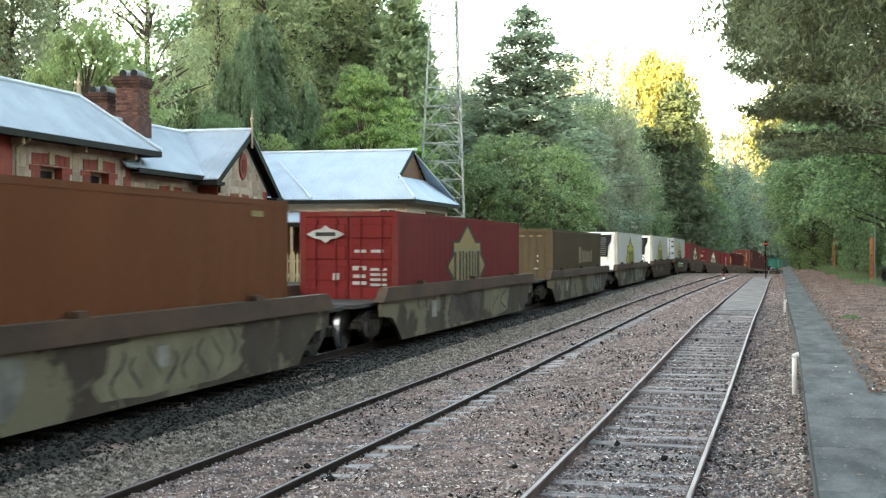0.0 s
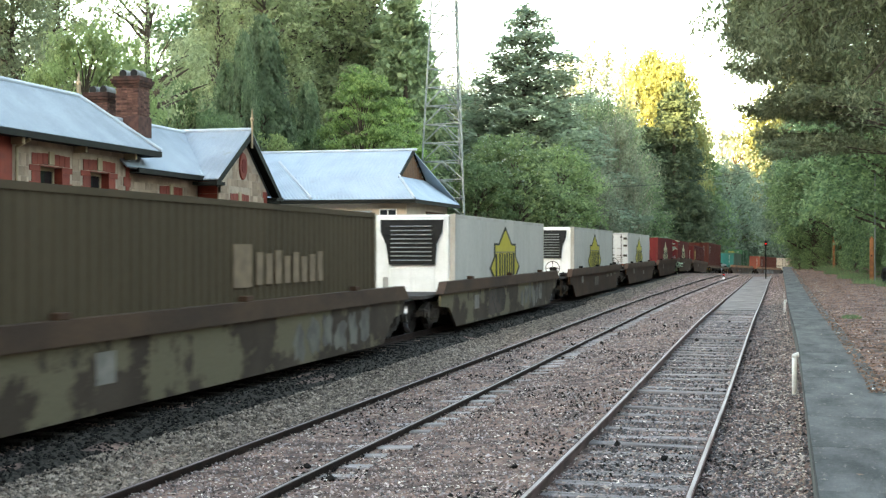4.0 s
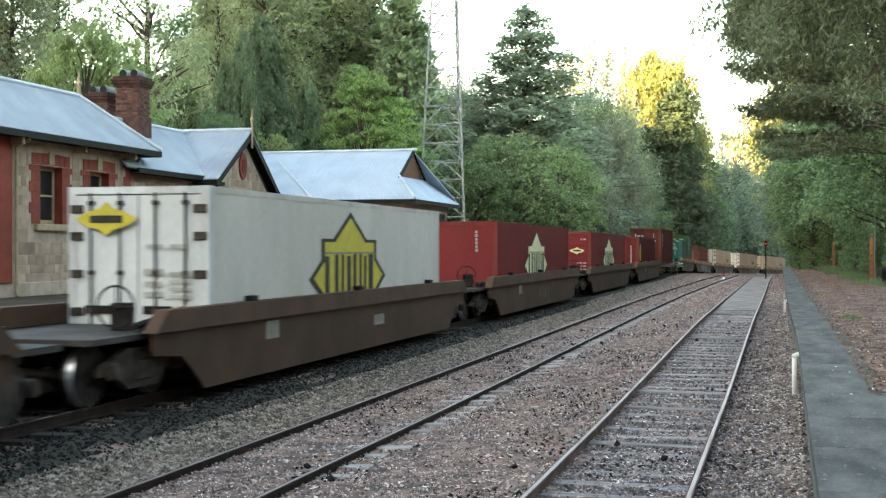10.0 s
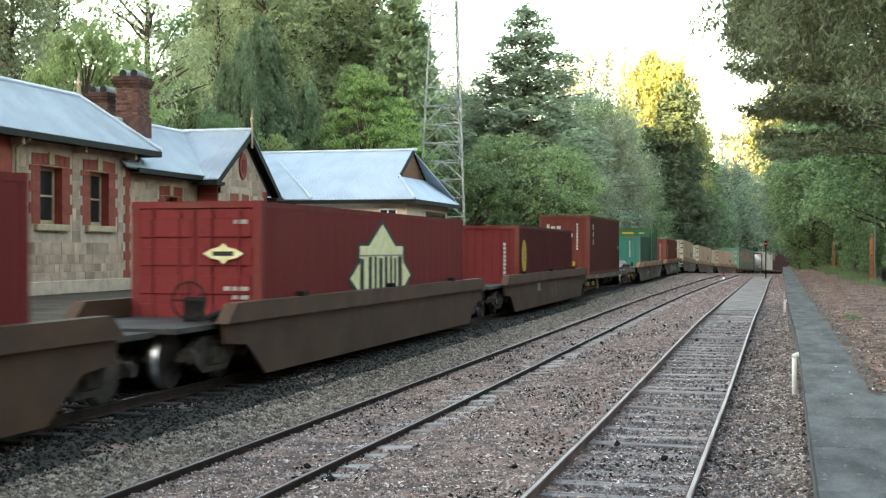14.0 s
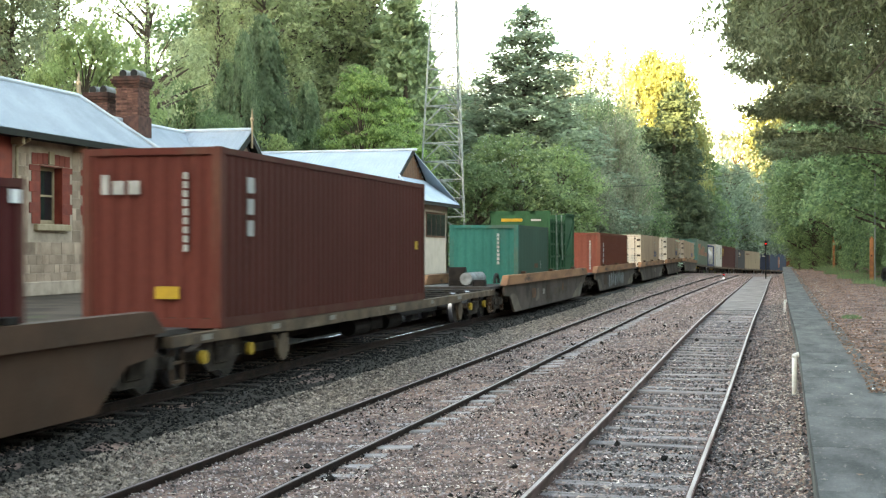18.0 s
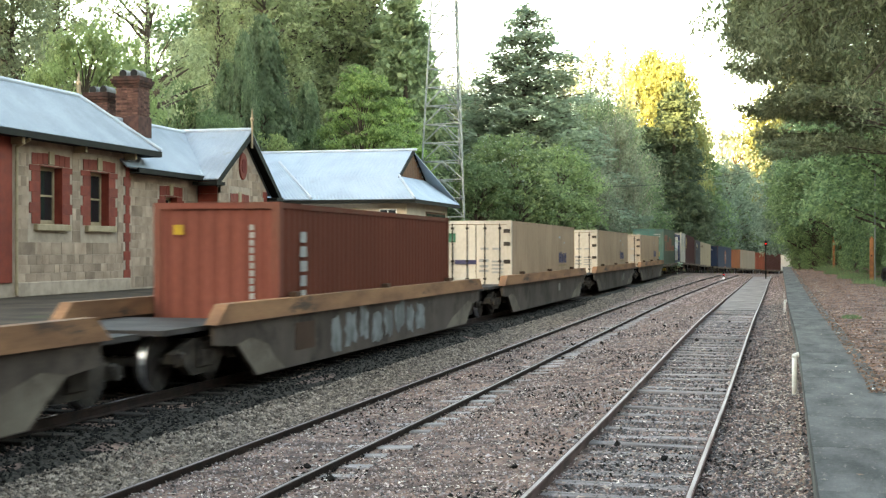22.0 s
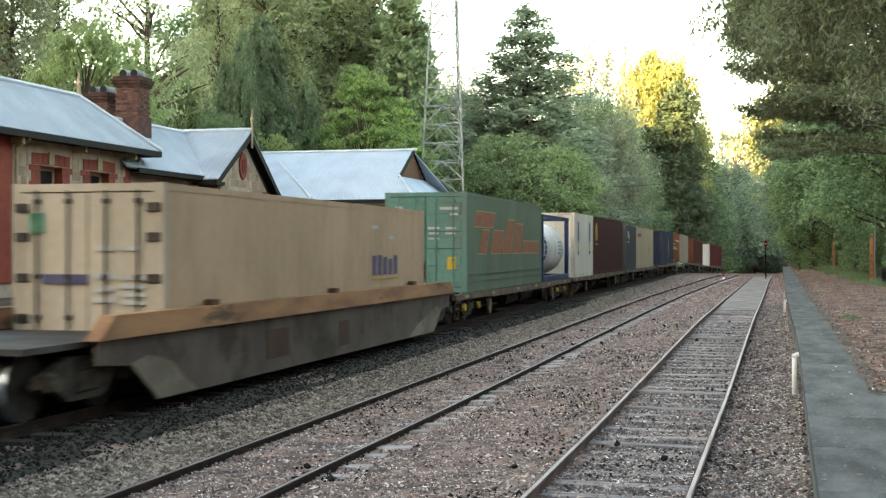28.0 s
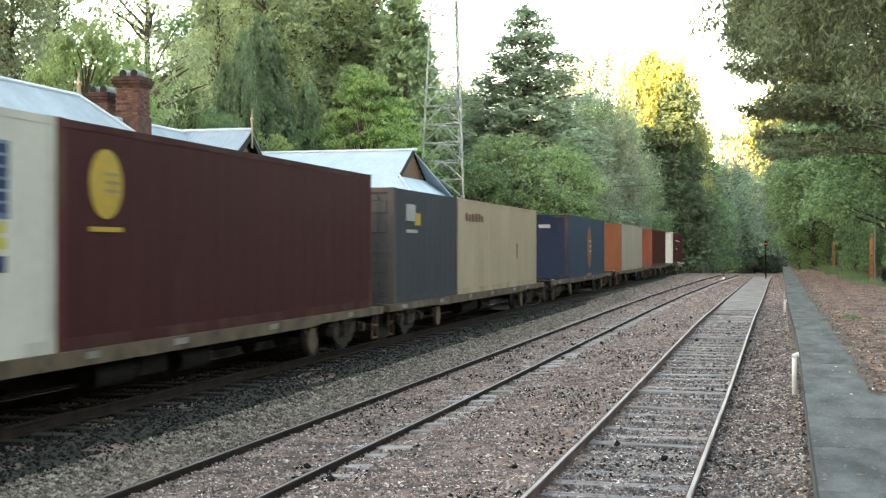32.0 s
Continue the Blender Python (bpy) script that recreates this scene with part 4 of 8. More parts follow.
def doors(t, L, H, p, style, W=1.22):
    """Two doors in the near end, with lock rods, hinges and marking plates."""
    y = -L / 2
    for sx in (-1, 1):
        a, b = sorted((sx * 0.015, sx * (W - 0.11)))
        d = part("door", B(a, b, y + 0.015, y + 0.06, 0.17, H - 0.14), p, t)
        if style == "panel":
            zs = np.linspace(0.20, H - 0.2, 6)
            for i in range(5):
                part("door_panel", B(a + 0.05, b - 0.05, y - 0.012, y + 0.016, zs[i] + 0.06, zs[i + 1] - 0.10, bevel=0.015), p, d)
        for k in (0.27, 0.74):
            x = a + (b - a) * k
            bm = bmesh.new()
            rod(bm, (x, y - 0.03, 0.12), (x, y - 0.03, H - 0.10), 0.019, 7)
            for z in (0.25, 0.9, 1.5, H - 0.3):
                box(bm, x - 0.05, x + 0.05, y - 0.045, y + 0.01, z, z + 0.07)
            part("lock_rod", bm, "frame_dirt" if style != "panel" else p, d, "dirty steel door lock rod" if style != "panel" else "")
        if style == "reefer":
            for z in (0.30, 0.85, 1.45, 2.05, H - 0.42):
                xo = sx * (W - 0.10)
                x0, x1 = sorted((xo + sx * 0.06, xo - sx * 0.16))
                part("hinge", B(x0, x1, y - 0.03, y + 0.01, z, z + 0.13, bevel=0.01), "frame_dirt", d, "dirty steel door hinge")
    return y


def reefer_unit(t, L, H):
    """Cooling machine in the near end of a container."""
    y = -L / 2
    part("unit_housing", B(-1.06, 1.06, y - 0.02, y + 0.2, 0.12, H - 0.02, bevel=0.04), "white", t, "white cooling unit cover")
    bm = bmesh.new()
    prism(bm, [(-0.90, H - 0.16), (0.90, H - 0.16), (0.86, H - 0.50), (0.70, H - 0.85), (0.66, H - 1.40), (-0.66, H - 1.40), (-0.74, H - 0.85), (-0.90, H - 0.50)], y - 0.10, y - 0.015, "y")
    g = part("grille_panel", bm, "black", t, "black grille panel of the cooling unit")
    for i in range(9):
        z = H - 1.30 + i * 0.118
        part("grille_bar", B(-0.60, 0.58, y - 0.135, y - 0.095, z, z + 0.032, bevel=0.008), "galv", g)
    bm = bmesh.new()
    for x in (-0.35, 0.35):
        box(bm, x - 0.30, x + 0.30, y - 0.035, y - 0.018, 0.55, H - 1.50, 0.02)
    part("access_cover", bm, "white", t)
    part("control_box", B(-0.85, -0.70, y - 0.05, y - 0.01, 0.75, 1.15, bevel=0.01), "off_white", t)


def container(name, s, z, L, H, colour, near, label, marks=(), skin="ribs", end_colour=None, dirt=(0.6, 0.9), far="plain", fittings=True, w=1.22):
    """A freight container; its origin is the middle of its base. near: what the end towards the yard throat shows."""
    t = tagged(empty(name), label, "container", group="freight containers")
    p = paint(colour, amount=dirt)
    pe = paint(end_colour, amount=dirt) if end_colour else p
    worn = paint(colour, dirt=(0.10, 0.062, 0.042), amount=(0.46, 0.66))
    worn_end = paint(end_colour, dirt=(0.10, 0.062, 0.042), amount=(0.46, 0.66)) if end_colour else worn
    h = L / 2
    for sx in (-1, 1):
        bm = bmesh.new()
        if skin == "ribs":
            corrugated(bm, -h + 0.15, h - 0.15, 0.16, H - 0.11, sx * (w - 0.012), 0.024, out=sx)
        elif skin == "fine":
            corrugated(bm, -h + 0.10, h - 0.10, 0.16, H - 0.10, sx * (w - 0.006), 0.006, pitch=0.42, out=sx)
        elif skin == "flat":
            corrugated(bm, -h + 0.10, h - 0.10, 0.16, H - 0.10, sx * (w - 0.006), 0.0025, pitch=0.55, out=sx)
        part("side_panel", bm, p, t)
        a, b = sorted((sx * (w - 0.06), sx * w))
        part("bottom_rail", B(a, b, -h + 0.15, h - 0.15, 0.0, 0.16), worn, t)
        part("top_rail", B(a, b, -h + 0.15, h - 0.15, H - 0.11, H - 0.01), worn, t)
        for e in (-1, 1):
            c, d = sorted((sx * (w - 0.15), sx * w))
            f, g = sorted((e * (h - 0.16), e * h))
            part("corner_post", B(c, d, f, g, 0.118, H - 0.118), worn_end if e < 0 else worn, t)
            for zz in (0.0, H - 0.118):
                part("corner_casting", B(c - 0.004 if sx < 0 else c, d if sx < 0 else d + 0.004, f, g, zz, zz + 0.118), worn_end if e < 0 else worn, t)
    bm = bmesh.new()
    n = max(2, int(L / 0.42))
    q = (L - 0.32) / n
    prof = [(-h + 0.1, H - 0.05), (-h + 0.1, H - 0.032)]
    for i in range(n):
        y0 = -h + 0.16 + i * q
        prof += [(y0, H - 0.032), (y0 + 0.04 * q, H - 0.012), (y0 + 0.86 * q, H - 0.012), (y0 + 0.9 * q, H - 0.032)]
    prof += [(h - 0.1, H - 0.032), (h - 0.1, H - 0.05)]
    prism(bm, prof, -w + 0.06, w - 0.06, "x")
    part("roof", bm, p, t)
    part("floor", B(-w + 0.06, w - 0.06, -h + 0.05, h - 0.05, 0.10, 0.16), "deck", t)
    bm = bmesh.new()
    end_sheet(bm, -w + 0.15, w - 0.15, 0.14, H - 0.12, h - 0.03, 0.04, out=1)
    part("end_panel", bm, p, t)
    for e in ((-1, 1) if near != "unit" else (1,)):
        y0, y1 = sorted((e * (h - 0.09), e * h))
        part("end_rail", B(-w + 0.15, w - 0.15, y0, y1, 0.0, 0.15), worn_end if e < 0 else worn, t)
        part("end_rail", B(-w + 0.15, w - 0.15, y0, y1, H - 0.12, H - 0.005), worn_end if e < 0 else worn, t)
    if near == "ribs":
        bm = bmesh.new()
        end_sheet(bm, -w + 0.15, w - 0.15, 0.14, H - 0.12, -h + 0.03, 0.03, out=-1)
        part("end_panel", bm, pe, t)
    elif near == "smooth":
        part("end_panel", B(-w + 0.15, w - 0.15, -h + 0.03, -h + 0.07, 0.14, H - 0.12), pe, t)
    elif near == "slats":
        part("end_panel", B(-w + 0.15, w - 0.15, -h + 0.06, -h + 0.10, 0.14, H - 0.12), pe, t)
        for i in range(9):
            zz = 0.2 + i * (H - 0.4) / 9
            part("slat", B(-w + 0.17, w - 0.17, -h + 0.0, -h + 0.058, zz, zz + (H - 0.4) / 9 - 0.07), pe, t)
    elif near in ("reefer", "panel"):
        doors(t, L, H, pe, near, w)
    elif near == "unit":
        reefer_unit(t, L, H)
    for k in marks:
        if k[0] == "end":
            _, x0, z0, ww, hh, m = k
            part("end_marking", B(x0 - ww / 2, x0 + ww / 2, -h - 0.022, -h - 0.014, z0 - hh / 2, z0 + hh / 2), m, t)
        elif k[0] == "endstack":
            _, x0, z0, z1, ww, n, m = k
            bm = bmesh.new()
            q = (z1 - z0) / n
            for i in range(n):
                box(bm, x0 - ww * 0.32, x0 + ww * 0.32 * random.uniform(0.7, 1), -h - 0.008, -h + 0.02, z0 + i * q + 0.15 * q, z0 + (i + 1) * q - 0.1 * q)
            part("end_lettering", bm, m, t)
        elif k[0] == "enddiamond":
            _, x0, z0, ww, hh, m, m2 = k
            pts = [(x0 - ww / 2, z0), (x0 - ww * 0.3, z0 - hh * 0.22), (x0 - ww * 0.12, z0 - hh * 0.3), (x0, z0 - hh / 2), (x0 + ww * 0.12, z0 - hh * 0.3), (x0 + ww * 0.3, z0 - hh * 0.22), (x0 + ww / 2, z0), (x0 + ww * 0.3, z0 + hh * 0.22), (x0 + ww * 0.12, z0 + hh * 0.3), (x0, z0 + hh / 2), (x0 - ww * 0.12, z0 + hh * 0.3), (x0 - ww * 0.3, z0 + hh * 0.22)]
            e = part("end_emblem", prism(bmesh.new(), pts, -h - 0.062, -h - 0.056, "y"), m, t, "star-shaped door emblem")
            part("emblem_bar", B(x0 - ww * 0.26, x0 + ww * 0.26, -h - 0.066, -h - 0.061, z0 - hh * 0.11, z0 + hh * 0.11), m2, e)
        else:
            emblem(t, k, w + 0.002, L, H)
    place(t, s + h, z)
    return t


def centre(o, L):
    return o + L / 2


RED, RUST, MAROON, TAN = (0.205, 0.028, 0.027), (0.205, 0.066, 0.026), (0.108, 0.025, 0.024), (0.130, 0.097, 0.060)
WHITE, BEIGE = (0.575, 0.53, 0.46), (0.45, 0.30, 0.195)
G, Wh = "sill_grey", "white_patch"

# leading articulated set
well_wagon(centre(6.76, 14.63), "camo", [(-6.6, 0.66, 0.9, 0.35, "tank_orange"), (2.2, 0.62, 0.35, 0.3, Wh), (-3.4, 0.3, 1.4, 0.4, "sill_brown")], sprays=[(2.7, 5.4, "spray_tan", 8), (-2.6, 3.0, "faded_spray", 2)])
container("container", 6.76, 0.13, 14.63, 2.86, RUST, "ribs", "rust-brown steel container in a well wagon", [("rect", 5.9, 2.6, 0.5, 0.1, "logo_olive")], skin="flat")
well_wagon(centre(28.34, 14.63), "camo", [(-4.6, 0.62, 0.5, 0.42, Wh)], sprays=[(-1.3, 4.4, "sill_grey", 3), (3.4, 3.2, "spray_tan", 2)])
DOORTEXT = [("end", 0.30, 1.95, 0.28, 0.07, "off_white"), ("end", 0.72, 1.95, 0.30, 0.07, "off_white"), ("end", 0.28, 1.55, 0.34, 0.10, "off_white"), ("end", 0.28, 1.36, 0.30, 0.08, "off_white"), ("end", 0.28, 1.20, 0.34, 0.08, "off_white"), ("end", 0.75, 1.52, 0.40, 0.06, "off_white"), ("end", 0.75, 1.40, 0.40, 0.06, "off_white"), ("end", 0.75, 1.28, 0.40, 0.06, "off_white"), ("end", 0.75, 1.16, 0.40, 0.06, "off_white")]
container("container", 28.34, 0.13, 14.63, 2.89, RED, "panel", "red container with a dull gold star emblem and panelled doors", [("star", -0.35, 1.62, 4.55, 1.62, "logo_olive", "logo_dark", "logo_dark"), ("enddiamond", -0.55, 2.35, 0.95, 0.42, "off_white", "logo_dark")] + DOORTEXT + [("end", -0.3, 1.35, 0.16, 0.16, "off_white"), ("end", -0.55, 0.55, 0.9, 0.14, "off_white"), ("end", 0.6, 0.55, 0.95, 0.14, "off_white")], skin="flat")
well_wagon(centre(49.93, 14.63), "camo", [(-4.6, 0.6, 0.5, 0.42, Wh)], paint_bars=[(1.9, 0.12, 4.6, 0.74, 6, "faded_spray")])
container("container", 49.93, 0.10, 14.63, 2.83, TAN, "ribs", "olive-tan container with pale lettering on its side", [("bars", 2.3, 1.72, 3.4, 0.6, 8, "faded_cream"), ("rect", 0.1, 1.75, 0.75, 0.72, "faded_cream"), ("rect", 2.0, 1.05, 3.6, 0.08, "faded_cream"), ("end", -0.05, 2.55, 0.26, 0.07, "faded_cream"), ("end", 0.35, 2.55, 0.16, 0.07, "faded_cream"), ("end", 0.68, 2.55, 0.22, 0.07, "faded_cream"), ("end", 0.62, 1.75, 0.06, 0.10, "off_white"), ("end", 0.62, 1.55, 0.06, 0.08, "off_white"), ("end", 0.55, 1.25, 0.16, 0.06, "off_white")], skin="ribs")
well_wagon(71.83 + 7.01, "camo", [(-5.0, 0.6, 0.6, 0.4, Wh)], paint_bars=[(1.6, 0.14, 4.2, 0.72, 6, "faded_spray")], sprays=[(-2.2, 3.0, "sill_grey", 4)])
STAR_Y = ("star", -0.2, 1.45, 4.5, 1.76, "yellow", "logo_dark", "logo_dark")
container("refrigerated_container", 71.83, 0.20, 14.02, 2.90, WHITE, "unit", "white refrigerated container with a yellow star emblem", [STAR_Y], skin="flat", dirt=(0.7, 1.1))
# second articulated set
for i, (o, L, gear) in enumerate(((93.54, 14.02, "wheel"), (115.14, 14.02, "wheel"), (136.42, 14.63, "wheel"), (158.01, 14.63, "wheel"), (180.81, 12.19, None))):
    random.seed(20 + i)
    pts_ = [(-5.4 + 0.6 * i % 3, 0.75, 0.55, 0.3, Wh), (2.3 - i, 0.6, 0.7, 0.22, Wh), (5.2, 0.8, 0.3, 0.14, Wh), (-2.2, 0.55, 0.5, 0.5, Wh)][: (4, 2, 1, 0, 1)[i]]
    if i == 0:
        pts_ = [(-5.4, 0.75, 0.55, 0.3, Wh), (-0.65, 0.58, 1.35, 0.42, "sill_dust"), (3.6, 0.77, 0.80, 0.15, "sill_dust"), (5.1, 0.78, 0.45, 0.14, Wh), (6.7, 0.82, 0.9, 0.09, "sill_dust")]
    well_wagon(centre(o, L), "brown", pts_, gear=gear, coupled=(i == 0), paint_bars={2: [(-1.0, 0.3, 3.0, 0.4, 3, "smudge")], 4: [(-0.6, 0.25, 4.4, 0.5, 5, "smudge")]}.get(i))
container("refrigerated_container", 93.54, 0.22, 14.02, 2.90, WHITE, "unit", "white refrigerated container with a yellow star emblem and cooling unit", [STAR_Y], skin="flat", dirt=(0.7, 1.1))
container("refrigerated_container", 115.14, 0.22, 14.02, 2.90, WHITE, "reefer", "white container with a yellow star emblem and white barred doors", [STAR_Y, ("enddiamond", -0.52, 2.38, 1.1, 0.55, "yellow", "logo_dark"), ("end", -0.65, 0.95, 0.55, 0.13, "dark_trim"), ("end", 0.35, 0.95, 0.5, 0.13, "dark_trim"), ("end", 0.85, 0.95, 0.3, 0.13, "tank_orange")] + DOORTEXT, skin="flat", end_colour=(0.62, 0.63, 0.62), dirt=(0.7, 1.1))
STAR_R = ("star", -0.35, 1.52, 4.6, 1.70, "logo_cream", "logo_dark", "logo_dark")
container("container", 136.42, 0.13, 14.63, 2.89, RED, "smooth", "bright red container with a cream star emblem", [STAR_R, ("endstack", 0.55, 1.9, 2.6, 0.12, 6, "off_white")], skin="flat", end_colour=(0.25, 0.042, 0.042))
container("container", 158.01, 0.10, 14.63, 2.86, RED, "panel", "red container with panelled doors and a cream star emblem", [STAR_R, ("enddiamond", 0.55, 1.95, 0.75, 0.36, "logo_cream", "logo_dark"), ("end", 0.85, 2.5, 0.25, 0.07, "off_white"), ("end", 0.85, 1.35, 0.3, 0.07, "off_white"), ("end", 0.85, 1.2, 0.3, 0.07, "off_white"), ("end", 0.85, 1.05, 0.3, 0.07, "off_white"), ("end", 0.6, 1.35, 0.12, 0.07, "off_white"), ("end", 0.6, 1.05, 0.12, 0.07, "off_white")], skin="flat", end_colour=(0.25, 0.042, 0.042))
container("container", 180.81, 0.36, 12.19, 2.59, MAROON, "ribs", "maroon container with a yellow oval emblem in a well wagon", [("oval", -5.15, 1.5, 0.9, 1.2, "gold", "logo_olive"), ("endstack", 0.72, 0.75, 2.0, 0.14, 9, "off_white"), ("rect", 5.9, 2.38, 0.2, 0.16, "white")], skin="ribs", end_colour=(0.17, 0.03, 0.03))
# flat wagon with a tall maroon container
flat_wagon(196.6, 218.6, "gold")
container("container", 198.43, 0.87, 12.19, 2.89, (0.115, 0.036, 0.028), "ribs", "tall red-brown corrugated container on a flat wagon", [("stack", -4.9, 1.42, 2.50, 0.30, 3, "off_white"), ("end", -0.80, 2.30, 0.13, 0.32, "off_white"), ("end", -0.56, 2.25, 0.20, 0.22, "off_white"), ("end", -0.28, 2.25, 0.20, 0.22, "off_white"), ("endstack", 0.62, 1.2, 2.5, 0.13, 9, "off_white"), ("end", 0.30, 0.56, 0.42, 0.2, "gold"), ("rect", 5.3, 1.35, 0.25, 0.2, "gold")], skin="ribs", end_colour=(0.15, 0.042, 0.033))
# third articulated set
GREEN = (0.04, 0.20, 0.165)
for i, (o, L, gear) in enumerate(((222.75, 12.2, "tank"), (244.35, 12.19, None), (265.03, 14.02, None), (286.63, 14.02, None), (308.22, 14.02, None))):
    random.seed(40 + i)
    pb = {0: [(0.4, 0.32, 3.4, 0.34, 5, "smudge")], 1: [(-3.9, 0.14, 7.0, 0.74, 8, "spray_grey")], 3: [(2.2, 0.3, 1.6, 0.4, 3, "faded_spray")]}.get(i)
    well_wagon(centre(o, L), "grey", [[(-1.9, 0.55, 0.40, 0.2, Wh), (-3.9, 0.55, 0.75, 0.34, "rust_patch"), (-3.05, 0.50, 0.42, 0.40, "sill_dust"), (-3.35, 0.33, 0.40, 0.16, "sill_dust"), (-0.9, 0.50, 0.7, 0.55, "sill_brown"), (2.6, 0.60, 0.35, 0.3, "rust_patch")], [(-5.2, 0.55, 1.0, 0.5, "sill_brown")], [(2.0, 0.6, 0.4, 0.3, Wh)], [(3.4, 0.6, 0.3, 0.3, Wh)], [(-3.0, 0.5, 1.0, 0.5, "sill_brown"), (0.5, 0.45, 0.6, 0.5, "sill_brown")]][i], gear=gear, coupled=(i == 0), paint_bars=pb, sprays=())
container("container", 222.75, 0.38, 6.06, 2.59, (0.052, 0.110, 0.076), "ribs", "short green corrugated container with a teal end", [("endstack", 0.52, 1.2, 2.3, 0.14, 8, "off_white"), ("rect", 0.4, 1.14, 0.7, 0.16, "rust_patch"), ("rect", 1.35, 1.16, 0.06, 0.26, "off_white")], skin="flat", end_colour=GREEN)
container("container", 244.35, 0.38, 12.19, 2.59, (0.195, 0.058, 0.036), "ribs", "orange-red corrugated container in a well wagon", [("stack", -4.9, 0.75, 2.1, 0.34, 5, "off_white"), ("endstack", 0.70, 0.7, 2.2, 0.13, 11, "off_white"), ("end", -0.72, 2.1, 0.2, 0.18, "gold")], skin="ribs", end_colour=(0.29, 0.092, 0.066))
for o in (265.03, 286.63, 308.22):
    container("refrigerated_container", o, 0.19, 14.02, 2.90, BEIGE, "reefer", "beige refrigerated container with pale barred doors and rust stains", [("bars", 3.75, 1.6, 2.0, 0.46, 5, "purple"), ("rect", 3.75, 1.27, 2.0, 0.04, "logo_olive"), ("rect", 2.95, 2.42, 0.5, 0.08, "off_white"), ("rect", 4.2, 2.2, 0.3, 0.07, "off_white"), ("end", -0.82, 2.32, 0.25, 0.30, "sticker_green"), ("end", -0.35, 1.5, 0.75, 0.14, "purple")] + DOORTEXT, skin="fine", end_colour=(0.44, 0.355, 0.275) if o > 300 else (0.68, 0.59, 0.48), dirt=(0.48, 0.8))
# flat wagons at the rear
flat_wagon(325.4, 345.7, "gold")
container("container", 326.88, 0.88, 12.19, 2.89, (0.160, 0.208, 0.148), "panel", "tall dull green container with faded orange slanted emblem", [("swoosh", "tank_orange"), ("end", 0.25, 1.85, 0.34, 0.07, "off_white"), ("end", 0.25, 1.70, 0.30, 0.06, "off_white"), ("end", 0.25, 1.55, 0.34, 0.06, "off_white"), ("end", 0.75, 1.85, 0.3, 0.06, "off_white"), ("end", 0.75, 1.70, 0.3, 0.06, "off_white"), ("end", 0.70, 2.42, 0.55, 0.08, "off_white"), ("end", 0.85, 2.25, 0.25, 0.07, "off_white"), ("end", -0.80, 2.38, 0.22, 0.2, "off_white"), ("end", -0.62, 1.55, 0.2, 0.16, "off_white"), ("end", 0.78, 0.85, 0.26, 0.36, "gold"), ("end", -0.2, 0.62, 0.42, 0.5, "frame_dirt")], skin="flat", end_colour=(0.13, 0.26, 0.215), dirt=(0.46, 0.75))
flat_wagon(346.4, 366.6)
container("container", 347.35, 0.86, 6.06, 2.89, (0.60, 0.545, 0.46), "smooth", "short off-white container with upright lettering", [("rect", -1.85, 2.06, 0.38, 0.90, "faded_blue"), ("stack", -1.85, 1.66, 2.48, 0.34, 6, "tank_blue"), ("stack", -1.85, 1.24, 1.6, 0.36, 2, "yellow"), ("stack", -1.85, 0.96, 1.22, 0.36, 1, "tank_blue"), ("rect", 1.85, 2.06, 0.38, 0.90, "faded_blue"), ("stack", 1.85, 1.66, 2.48, 0.34, 6, "tank_blue"), ("stack", 1.85, 1.24, 1.6, 0.36, 2, "yellow"), ("stack", 1.85, 0.96, 1.22, 0.36, 1, "tank_blue"), ("endstack", 0.4, 1.3, 2.7, 0.1, 10, "off_white"), ("end", 0.25, 0.72, 0.5, 0.42, "gold")], skin="flat")
container("container", 353.46, 0.86, 12.5, 2.89, (0.078, 0.020, 0.021), "ribs", "dark maroon container with a yellow oval emblem", [("oval", -5.1, 2.12, 0.85, 0.92, "gold", "logo_olive")], skin="flat", end_colour=(0.13, 0.03, 0.03))
flat_wagon(367.1, 387.2)
container("container", 367.66, 0.86, 6.06, 2.70, (0.068, 0.072, 0.08), "panel", "short slate-grey container with panelled doors", [("rect", -1.6, 2.15, 0.8, 0.4, "off_white"), ("rect", -1.0, 2.0, 0.5, 0.3, "gold"), ("rect", -1.5, 1.7, 1.0, 0.08, "off_white")], skin="flat", end_colour=(0.12, 0.11, 0.11))
container("container", 373.80, 0.86, 12.19, 2.70, (0.42, 0.32, 0.215), "ribs", "dirty beige corrugated container", [("bars", -4.0, 2.2, 2.4, 0.25, 6, "brown_wood"), ("rect", 2.4, 1.2, 0.15, 0.5, "brown_wood")], skin="flat")
flat_wagon(389.6, 408.6)
container("container", 393.54, 0.86, 12.19, 2.75, (0.050, 0.080, 0.122), "smooth", "blue container with a dark blue end", [("oval", 0.4, 1.35, 1.5, 2.0, "tank_orange", "off_white"), ("end", -0.45, 2.1, 0.3, 0.35, "off_white"), ("end", 0.2, 2.25, 0.5, 0.15, "off_white")], skin="flat", end_colour=(0.022, 0.032, 0.062))
flat_wagon(411.2, 430.0)
container("container", 413.5, 0.86, 12.19, 2.75, (0.43, 0.35, 0.265), "slats", "beige container with an orange slatted end", [], skin="flat", end_colour=(0.25, 0.10, 0.055))
flat_wagon(431.0, 449.5)
container("container", 433.0, 0.86, 12.19, 2.75, (0.12, 0.04, 0.03), "ribs", "brown container with a rusty red end", [], skin="ribs", end_colour=(0.22, 0.07, 0.05))
flat_wagon(450.5, 468.0)
container("container", 453.0, 0.86, 12.19, 2.75, (0.13, 0.028, 0.032), "smooth", "dark red container with a white end", [], skin="ribs", end_colour=(0.62, 0.6, 0.55))


